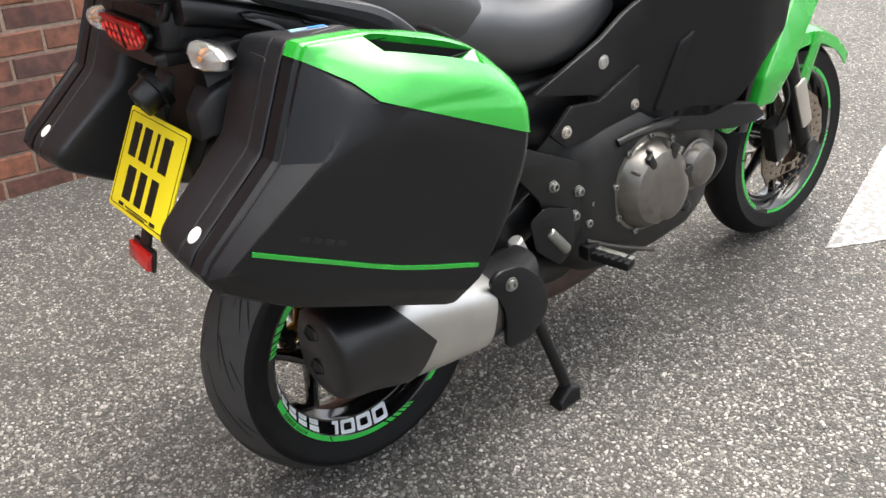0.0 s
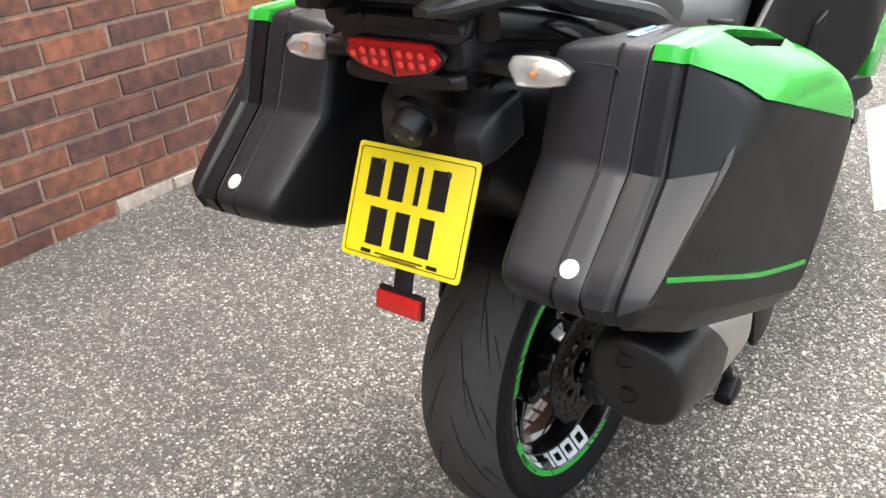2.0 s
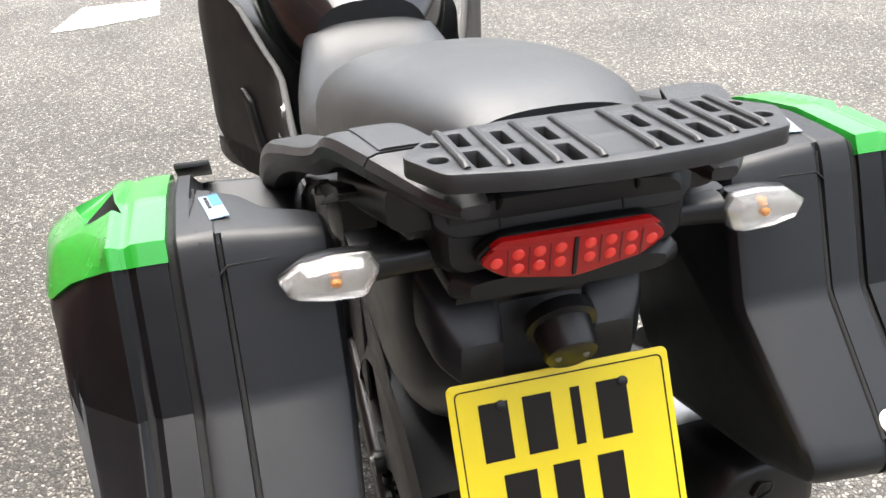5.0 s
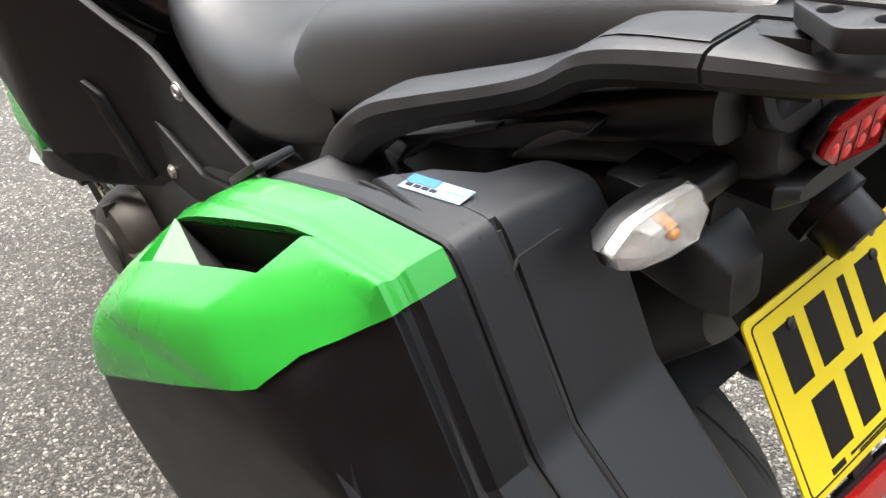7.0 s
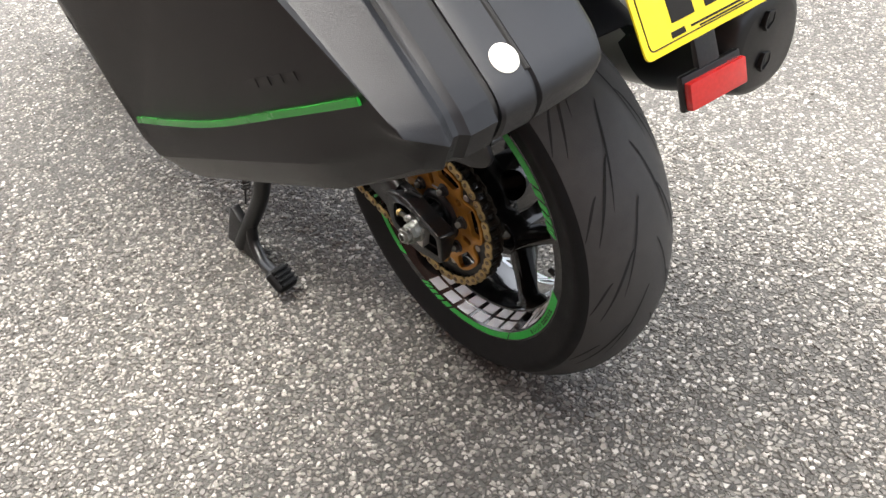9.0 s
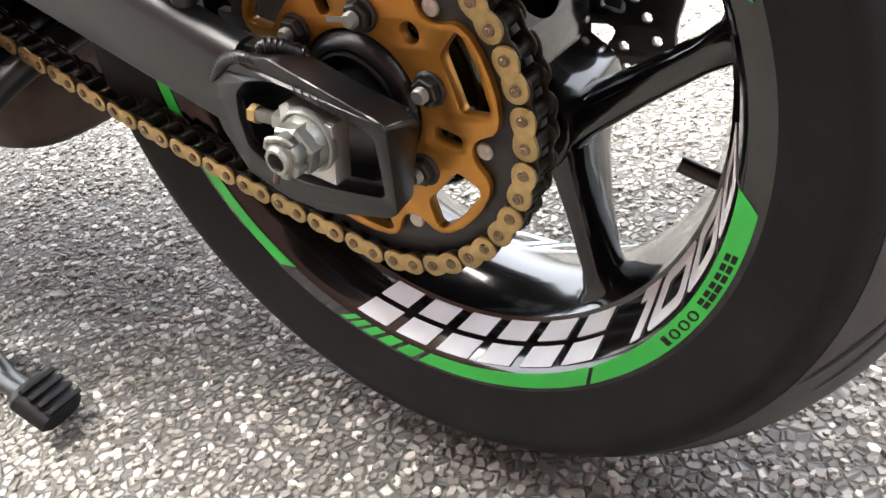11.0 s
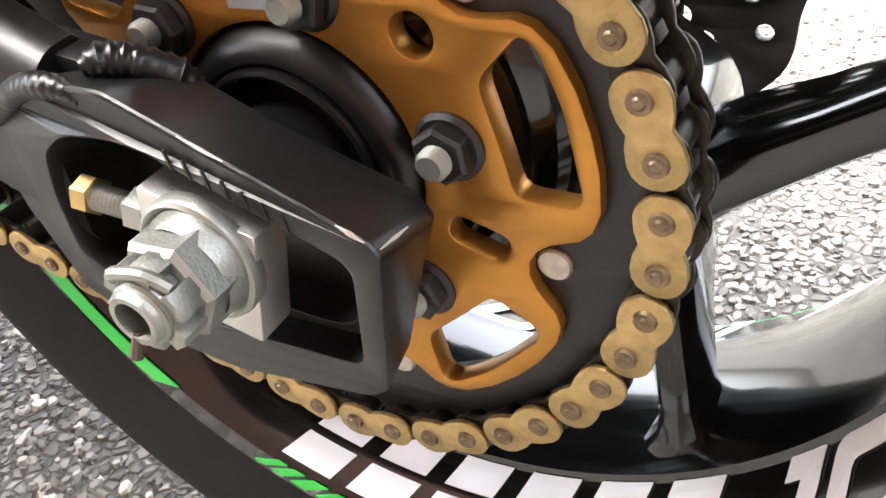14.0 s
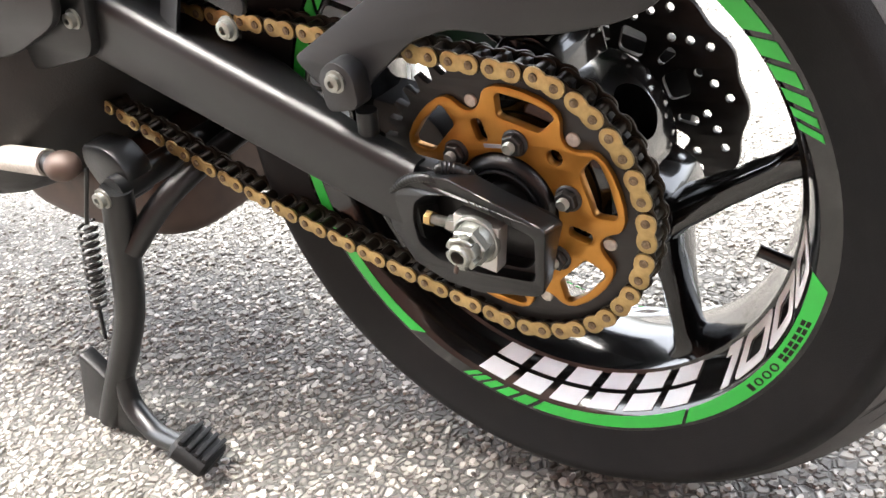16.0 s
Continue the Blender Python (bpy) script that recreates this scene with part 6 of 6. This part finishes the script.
def lid_ring(x, inset):
    c = Vector((-0.160, 0.830))
    out = []
    for y, z, *_ in lid_outline():
        d = Vector((y, z)) - c
        q = c + d * (1 - inset / d.length)
        out.append((x, q.x, q.y))
    return out


def lid_mesh(first=0.3490, deep=0.0055):
    pairs = lid_outline()
    n = len(pairs)
    rings = [lid_ring(first, 0.0), lid_ring(0.3760, 0.0), lid_ring(0.3795, deep * 0.55), lid_ring(0.3830, deep), lid_ring(0.3885, deep), lid_ring(0.3920, deep * 0.55), lid_ring(0.3955, 0.0), lid_ring(0.3970, 0.0)]
    for f in (0.4, 0.75):
        ring = []
        for k, (y, z, cx, cy, cz) in enumerate(pairs):
            low = 0.0 if k < 5 else 1.0 if z < 0.75 else max(0.0, 1 - (z - 0.75) / 0.12)
            bulge = 0.0 if k < 6 else min(1.0, (n - k) / 5)
            g = f + bulge * f * (1 - f) * (0.9 + 0.35 * low)
            h = f - low * f * (1 - f) * 1.15
            ring.append((0.396 + (cx - 0.396) * g, y + (cy - y) * h, z + (cz - z) * h))
        rings.append(ring)
    rings.append([(cx, cy, cz) for _, _, cx, cy, cz in pairs])
    bm = loft(rings, cap=False)
    bm.verts.ensure_lookup_table()
    last = [bm.verts[(len(rings) - 1) * n + k] for k in range(n)]
    bm.faces.new([bm.verts[k] for k in range(n)][::-1])
    tip = bm.verts.new(RIDGE)
    for k in list(range(n - 2, n)) + [0, 1]:
        bm.faces.new((last[k], last[(k + 1) % n], tip))
    bm.faces.new((last[2], last[3], tip))
    bm.faces.new((last[3], last[4], tip))
    for k in range(4, n - 2):
        bm.faces.new((last[k], last[k + 1], tip))
    bmesh.ops.triangulate(bm, faces=[f for f in bm.faces if len(f.verts) > 4])
    bmesh.ops.recalc_face_normals(bm, faces=bm.faces)
    # rounded shoulders above, crisp creases below
    bmesh.ops.subdivide_edges(bm, edges=bm.edges[:], cuts=4, use_grid_fill=True)
    bmesh.ops.triangulate(bm, faces=[f for f in bm.faces if len(f.verts) > 4])
    upper = [v for v in bm.verts if v.co.x > 0.4005 and v.co.z > 0.896]
    for _ in range(4):
        bmesh.ops.smooth_vert(bm, verts=upper, factor=0.5, use_axis_x=True, use_axis_y=True, use_axis_z=True)
    lower = [v for v in bm.verts if v.co.x > 0.4005 and v.co.z <= 0.896]
    bmesh.ops.smooth_vert(bm, verts=lower, factor=0.35, use_axis_x=True, use_axis_y=True, use_axis_z=True)
    return bm


COVER_EDGE = [(-0.33, 1.071), (-0.237, 1.009), (-0.188, 0.976), (-0.164, 0.949), (0.037, 0.862), (0.20, 0.792)]


def cover_edge(y):
    for (a, za), (b, zb) in zip(COVER_EDGE, COVER_EDGE[1:]):
        if y <= b:
            return za + (zb - za) * (y - a) / (b - a)
    return COVER_EDGE[-1][1]


SEAM = [(0.3225, -0.100, 1.0110), (0.3225, -0.170, 1.0182), (0.3210, -0.2130, 1.0203), (0.3190, -0.2235, 1.0160), (0.3170, -0.2335, 0.9990), (0.3130, -0.2385, 0.9890), (0.3060, -0.2385, 0.9885), (0.2985, -0.2355, 0.9950), (0.262, -0.2330, 0.9945), (0.225, -0.2290, 0.9900)]


def pannier(sx):
    whole = thing("pannier", "black grained plastic pannier with a glossy green lid cover", "pannier", "motorcycle panniers", (sx * 0.34, -0.17, 0.80))
    home = whole.matrix_world.inverted()

    def piece(name, bm, mat, parent=None, label="", **kw):
        if sx < 0:
            mirror(bm)
        ob = part(name, bm, mat, parent or whole, label, **kw)
        if parent is None:
            ob.matrix_parent_inverse = home
        return ob

    box_rings = [pannier_ring(0.200, 0.028, 0.17, -0.006, -0.176), pannier_ring(0.203, 0.016, 0.17, -0.006, -0.174), pannier_ring(0.208, 0.009, 0.165, -0.006, -0.172), pannier_ring(0.217, 0.005, 0.155, -0.006, -0.171), pannier_ring(0.258, 0.0030, 0.03, -0.003, -0.160), pannier_ring(0.282, 0.0015, 0.0, -0.001, -0.130), pannier_ring(0.2995, 0.0010, 0.0, 0.0, -0.122), pannier_ring(0.3015, 0.0010, 0.0, 0.0, -0.120, 0.0045), pannier_ring(0.3045, 0.0010, 0.0, 0.0, -0.119, 0.0045), pannier_ring(0.3065, 0.0, 0.0, 0.0, -0.117), pannier_ring(0.318, 0.0, 0.0, 0.0, -0.112), pannier_ring(0.3265, 0.0), pannier_ring(0.3385, 0.0), pannier_ring(0.3415, 0.0020)]
    piece("box", loft(box_rings), M_PLASTIC, None, "black grained plastic shell", angle=26)
    piece("lid_seal", loft([pannier_ring(0.3415, 0.006), pannier_ring(0.3490, 0.006)]), M_GROOVE)

    base = lid_mesh()
    tree = BVHTree.FromBMesh(base)
    base = boolean_cut(base, slot_cutter(0.003))
    # the lid is set back a little where the cover lies on it
    base.normal_update()
    for v, n in [(v, v.normal.copy()) for v in base.verts]:
        if v.co.x > 0.352 and v.co.z > cover_edge(v.co.y) + 0.008:
            v.co -= n * 0.0025
    piece("lid", base, M_LID, None, "black grained lid with sharp creases", angle=17)
    cover = lid_mesh(0.3500, 0.0036)
    cover.normal_update()
    for v, n in [(v, v.normal.copy()) for v in cover.verts]:
        v.co += n * 0.0032
    below = COVER_EDGE + [(0.30, 0.40), (-0.60, 0.40), (-0.60, 1.2)]
    cover = boolean_cut(cover, loft([[(x, y, z) for y, z in below] for x in (0.28, 0.70)]))
    cover = boolean_cut(cover, slot_cutter())
    piece("lid_cover", cover, M_GREEN, None, "glossy bright green lid cover", angle=34)

    piece("slot_lining", slot_floor(), M_GROOVE, None, "black lining of the hand hole")
    piece("slot_ramp", slot_ramp(), M_GREEN)

    def band(name, path, width, lift, mat, label="", parent=None):
        """A strip along a path in the side view, lying on the lid."""
        pts = curve_points([(y, z, 0) for y, z in path], 14)
        bm, rows = bmesh.new(), []
        for k, p in enumerate(pts):
            d = (pts[min(k + 1, len(pts) - 1)] - pts[max(k - 1, 0)]).normalized()
            n = Vector((-d.y, d.x, 0)) * width / 2
            row = []
            for q in (p - n, p + n):
                hit, normal, _, _ = tree.ray_cast(Vector((2.0, q.x, q.y)), Vector((-1, 0, 0)))
                if hit is None:
                    row = None
                    break
                row.append(bm.verts.new(hit + normal * lift))
            if row:
                rows.append(row)
        for a, b in zip(rows, rows[1:]):
            bm.faces.new((a[0], a[1], b[1], b[0]))
        bmesh.ops.recalc_face_normals(bm, faces=bm.faces)
        bmesh.ops.solidify(bm, geom=bm.faces[:], thickness=0.0035)
        return piece(name, bm, mat, parent, label)

    band("green_pinstripe", [(-0.366, 0.789), (-0.274, 0.749), (-0.157, 0.700), (-0.035, 0.664)], 0.0065, 0.0026, M_GREEN, "thin green stripe")
    for k in range(4):
        y, z = -0.300 + 0.0170 * k, 0.7900 - 0.0070 * k
        band("badge_bar", [(y, z), (y + 0.006, z - 0.0025), (y + 0.012, z - 0.005)], 0.0075, 0.0006, M_PLASTIC_DARK)

    # dark strip inside the lid's groove paints its shade
    piece("lid_groove", tube([(0.386, y, z) for y, z in ((-0.2175, 1.0180), (-0.2270, 0.9955), (-0.2780, 0.8770), (-0.3975, 0.7720), (-0.4080, 0.7555), (-0.4030, 0.7440))], 0.0046, 10), M_GROOVE)
    # thin dark strip sunk in the box's rear groove, standing for its shade
    piece("box_bead", tube([(0.303, y, z) for y, z in ((-0.2225, 1.0120), (-0.2315, 0.9930), (-0.2830, 0.8795), (-0.4025, 0.7750))], 0.0030, 10), M_GROOVE)
    # seam of the top plate along the upper rear edge
    piece("seam", tube(SEAM, 0.0015, 8), M_GROOVE)
    # round reflector on the lower rear slope
    n = Vector((0, -0.659, 0.752))
    d = lathe([(0, 0.0001), (0.0, 0.0128), (0.0012, 0.0128), (0.002, 0.0115), (0.002, 0.0001)], 32)
    piece("reflector", move(d, Matrix.Translation((0.317, -0.3925, 0.7865)) @ Vector((1, 0, 0)).rotation_difference(n).to_matrix().to_4x4() @ Matrix.Translation((-0.0005, 0, 0))), M_REFLECT, None, "cream round reflector")
    # label on the box's top
    sticker = Matrix.Translation((0.3035, -0.1640, 1.0206)) @ pose(0, 0, 0, -2, 0, -10)
    piece("label", move(box((0.0185, 0.055, 0.0008)), sticker), M_PALE, None, "blue and white label")
    piece("label_panel", move(box((0.0095, 0.026, 0.0008), (-0.0042, 0.014, 0.0004)), sticker), M_BLUE)
    piece("label_panel", move(box((0.0080, 0.016, 0.0008), (-0.0040, -0.018, 0.0004)), sticker), M_TEAL)
    for k in range(4):
        piece("label_bar", move(box((0.0032, 0.0052, 0.0008), (0.0036, 0.021 - 0.0072 * k, 0.0005)), sticker), M_INK)
    piece("label_bar", move(box((0.0020, 0.034, 0.0008), (0.0070, -0.004, 0.0004)), sticker), M_GREY)
    # latch and key plate at the front top
    piece("latch", move(box((0.040, 0.070, 0.008), bevel=0.003), Matrix.Translation((0.325, 0.052, 0.968)) @ pose(0, 0, 0, -33)), M_PLASTIC_DARK, None, "black latch")
    return whole


for sx in (-1, 1):
    pannier(sx)

# ---------------------------------------------------------------- ground
def rise(x, y):
    """The asphalt lifts a little towards the wall's foot."""
    f = np.clip((-0.9 - np.asarray(x)) / 1.1, 0, 1)
    return 0.038 * f * f * (3 - 2 * f) * np.clip((3.2 - np.asarray(y)) / 3.2, 0, 1.2)


def ground_sheet():
    bm = bmesh.new()
    xs = [-150, -40, -10, -4] + [-2.4 + 0.1 * k for k in range(17)] + [0, 4, 20, 150]
    ys = [-150, -30, -8] + [-4 + 0.4 * k for k in range(19)] + [6, 20, 60, 150]
    rows = [[bm.verts.new((x, y, float(rise(x, y)))) for y in ys] for x in xs]
    for a, b in zip(rows, rows[1:]):
        for k in range(len(ys) - 1):
            bm.faces.new((a[k], b[k], b[k + 1], a[k + 1]))
    return bm


ground = tagged(part("ground", ground_sheet(), M_ASPHALT, smooth=False), "coarse grey asphalt with pale stone chips", "ground", kind="structure")


def paint(points, z=0.004):
    return lying(cut(points, [], z - 0.003, z, 0))


for pts in ([(0.215, 1.51), (0.30, 1.66), (0.62, 2.30), (0.45, 2.75), (0.06, 2.62), (-0.06, 2.36)],
            [(-0.26, 3.46), (-0.14, 3.24), (0.30, 3.42), (0.25, 4.35), (-0.30, 4.20)],
            [(-2.75, 4.50), (-2.50, 4.40), (-2.10, 4.46), (-1.95, 4.75), (-2.7, 4.75)],
            [(-1.14, 4.40), (-0.94, 4.42), (-0.55, 4.55), (-0.55, 4.9), (-1.0, 4.9)]):
    tagged(part("road_marking", paint(pts), M_LINE, smooth=False), "worn white painted road marking", "marking", kind="structure")


def chips(x0, x1, y0, y1, count, lo, hi, seed):
    """Loose and bedded stone chips: flat, many-sided, turned at random."""
    rng = np.random.default_rng(seed)
    ang = np.arange(6) * (2 * np.pi / 6)
    px, py = rng.uniform(x0, x1, count), rng.uniform(y0, y1, count)
    size = rng.uniform(lo, hi, count) * rng.choice([0.7, 1.0, 1.25], count)
    stretch = rng.uniform(0.55, 1.0, count)
    spin = rng.uniform(0, 2 * np.pi, count)
    high = rng.uniform(0.0008, 0.0034, count)
    tilt_x, tilt_y = rng.normal(0, 0.16, count), rng.normal(0, 0.16, count)
    verts = np.zeros((count, 12, 3))
    for lvl, (k, top) in enumerate(((1.0, 0.0), (0.68, 1.0))):
        wob = rng.uniform(0.75, 1.2, (count, 6))
        u = np.cos(ang)[None] * size[:, None] * k * wob
        v = np.sin(ang)[None] * size[:, None] * k * wob * stretch[:, None]
        c, s = np.cos(spin)[:, None], np.sin(spin)[:, None]
        x, y = u * c - v * s, u * s + v * c
        z = (high[:, None] if top else -0.002) + (x * tilt_x[:, None] + y * tilt_y[:, None]) * top
        verts[:, lvl * 6:lvl * 6 + 6] = np.stack([x + px[:, None], y + py[:, None], z + 0 * x + rise(px, py)[:, None]], -1)
    faces = []
    for k in range(6):
        j = (k + 1) % 6
        faces.append((k, j, j + 6))
        faces.append((k, j + 6, k + 6))
    for k in range(1, 5):
        faces.append((6, 6 + k, 7 + k))
    f = (np.array(faces)[None] + (np.arange(count) * 12)[:, None, None]).reshape(-1, 3)
    me = bpy.data.meshes.new("stone_chips")
    me.from_pydata(verts.reshape(-1, 3), [], f.tolist())
    me.materials.append(M_CHIP)
    return tagged(new("stone_chips", me), "pale and grey stone chips bedded in the asphalt", "stone chips", kind="stuff")


chips(-0.75, 0.75, -0.85, 1.0, 26000, 0.0035, 0.0062, 3)
chips(-1.7, 1.6, -0.9, 2.2, 24000, 0.0032, 0.0058, 4)

# ---------------------------------------------------------------- brick wall
COURSE, LONG, JOINT = 0.0870, 0.252, 0.0095
WALL_X, WALL_Y1, LENGTH = -2.06, 2.850, 6.0
# the courses are level while the yard falls away: the wall's own frame leans against the ground's
W = pose(WALL_X, WALL_Y1, -0.0176, -2.46)
wall = box((0.20, LENGTH - 0.006, 3.1), (-0.103, -LENGTH / 2 - 0.003, 1.05))
wall_west = tagged(part("wall_west", wall, M_MORTAR, smooth=False), "weathered red brick wall with pale mortar", "wall", kind="structure")
wall_west.matrix_basis = W


def brick_mesh(length, name, seed, mat):
    rng = random.Random(seed)
    bm = bmesh.new()
    bmesh.ops.create_cube(bm, size=1)
    move(bm, Matrix.Diagonal((0.06, length - JOINT, COURSE - JOINT, 1)))
    bmesh.ops.bevel(bm, geom=[e for e in bm.edges if all(v.co.x > 0 for v in e.verts)], offset=0.005, segments=1, affect="EDGES")
    for v in bm.verts:
        v.co += Vector((rng.uniform(-0.001, 0.001), rng.uniform(-0.0022, 0.0022), rng.uniform(-0.0022, 0.0022)))
    me = bpy.data.meshes.new(name)
    bm.to_mesh(me)
    bm.free()
    me.materials.append(mat)
    return me


brick_data = [brick_mesh(LONG, "brick", k, M_BRICK) for k in range(6)]
half_data = [brick_mesh(LONG / 2, "brick", 40 + k, M_BRICK) for k in range(3)]
moss_data = [brick_mesh(LONG, "brick", 60 + k, M_MOSS) for k in range(4)]
pale_data = [brick_mesh(LONG, "brick", 90 + k, M_FOOTING) for k in range(3)]
moss_half = [brick_mesh(LONG / 2, "brick", 80 + k, M_MOSS) for k in range(3)]
rng = random.Random(11)
rest = bmesh.new()
near = 0
for row in range(-4, 28):
    z = (row + 0.5) * COURSE
    y = 0.0
    pieces = [LONG / 2] if row % 2 == 0 else []
    while y > -LENGTH + LONG:
        length = pieces.pop() if pieces else LONG
        mid = y - length / 2
        y -= length
        if z + 0.05 + 0.043 * -mid < 0.0:
            continue
        if row in (2, 3, 4) and mid + length / 2 > -0.61 and mid - length / 2 < -0.31:
            continue
        x = -0.028 + rng.uniform(-0.002, 0.003)
        mossy = mid > -0.90 + 0.25 * row * rng.uniform(0.2, 0.6) and rng.random() < 0.9 - 0.06 * row
        pale = row == -1 and mid > -2.6 and rng.random() < 0.75
        if near < 296 and row < 10 and mid > -3.5:
            data = rng.choice(pale_data if pale and length == LONG else (moss_half if length < LONG else moss_data) if mossy else (half_data if length < LONG else brick_data))
            ob = new("brick", data)
            ob.parent = wall_west
            ob.location = (x, mid, z)
            ob.rotation_euler = (rng.uniform(-0.006, 0.006), 0, rng.uniform(-0.01, 0.01))
            near += 1
        else:
            b = bmesh.new()
            b.from_mesh(rng.choice(half_data if length < LONG else brick_data))
            add(rest, move(b, pose(x, mid, z)))
far = part("far_bricks", rest, M_BRICK_FAR, wall_west, smooth=False)
tagged(far, "weathered red bricks", kind="stuff")
# the wall's return at the corner; unseen rear and upper parts added to block sky
part("corner_return", box((1.6, 0.05, 3.0), (-0.85, -0.024, 1.1)), M_BRICK_FAR, wall_west, smooth=False)
part("rear_wall", box((0.20, 3.0, 3.1), (-0.103, -7.506, 1.05)), M_BRICK_FAR, wall_west, smooth=False)
part("upper_wall", box((0.20, 9.0, 3.2), (-0.103, -4.506, 4.2)), M_BRICK_FAR, wall_west, smooth=False)
# air brick: two perforated strips with a plain strip between
VENT_Y, VENT_Z = -0.455, COURSE * 3.5
air = tagged(part("air_brick", box((0.03, 0.30, COURSE * 3 - 0.01), (-0.022, VENT_Y, VENT_Z), 0.004), M_FOOTING), "clay air brick with two rows of holes set in the wall", "air brick", kind="structure")
for yy in (VENT_Y - 0.10, VENT_Y + 0.10):
    pts = [(yy - 0.038, VENT_Z - 0.115), (yy + 0.038, VENT_Z - 0.115), (yy + 0.038, VENT_Z + 0.115), (yy - 0.038, VENT_Z + 0.115)]
    hs = []
    for r in range(7):
        for c in (-0.017, 0.017):
            hs.append(rect(yy + c, VENT_Z - 0.096 + 0.032 * r, 0.020, 0.018))
    part("perforated_strip", cut(pts, hs, -0.012, 0.004, 0), M_MOSS, air, smooth=False)
    part("strip_back", box((0.002, 0.074, 0.22), (-0.0062, yy, VENT_Z)), M_GROOVE, air, smooth=False)
air.matrix_basis = W

# unseen plain wall, added behind to keep low sky off rear faces
tagged(part("wall_south", box((30.0, 0.25, 4.6), (4.0, -13.0, 2.25)), M_RENDERED, smooth=False), "unseen plain grey wall added to block low sky behind", "wall", kind="structure")

# grit, moss crumbs and small stones caught along the foot of the wall
rng = random.Random(71)
grit_v, grit_f = [], []
for k in range(900):
    along = -rng.uniform(0.05, 5.6)
    out = 0.006 + abs(rng.gauss(0, 0.030))
    size = rng.uniform(0.002, 0.0065) * (2.0 if rng.random() < 0.06 else 1.0)
    c = W @ Vector((out, along, 0))
    n, base = 5, len(grit_v)
    turn = rng.uniform(0, 6.3)
    ring = [(c.x + size * rng.uniform(0.6, 1.3) * math.cos(turn + 6.283 * j / n), c.y + size * rng.uniform(0.6, 1.3) * math.sin(turn + 6.283 * j / n)) for j in range(n)]
    grit_v += [(x, y, 0.0) for x, y in ring] + [(c.x + (x - c.x) * 0.6, c.y + (y - c.y) * 0.6, size * rng.uniform(0.5, 1.1)) for x, y in ring]
    for j in range(n):
        grit_f.append((base + j, base + (j + 1) % n, base + n + (j + 1) % n, base + n + j))
    grit_f.append(tuple(base + n + j for j in range(n)))
grit_me = bpy.data.meshes.new("moss_and_grit")
grit_me.from_pydata(grit_v, [], grit_f)
grit_me.materials.append(M_GRIT)
tagged(new("moss_and_grit", grit_me), "dark moss crumbs and grit along the foot of the brick wall", "grit", kind="stuff")
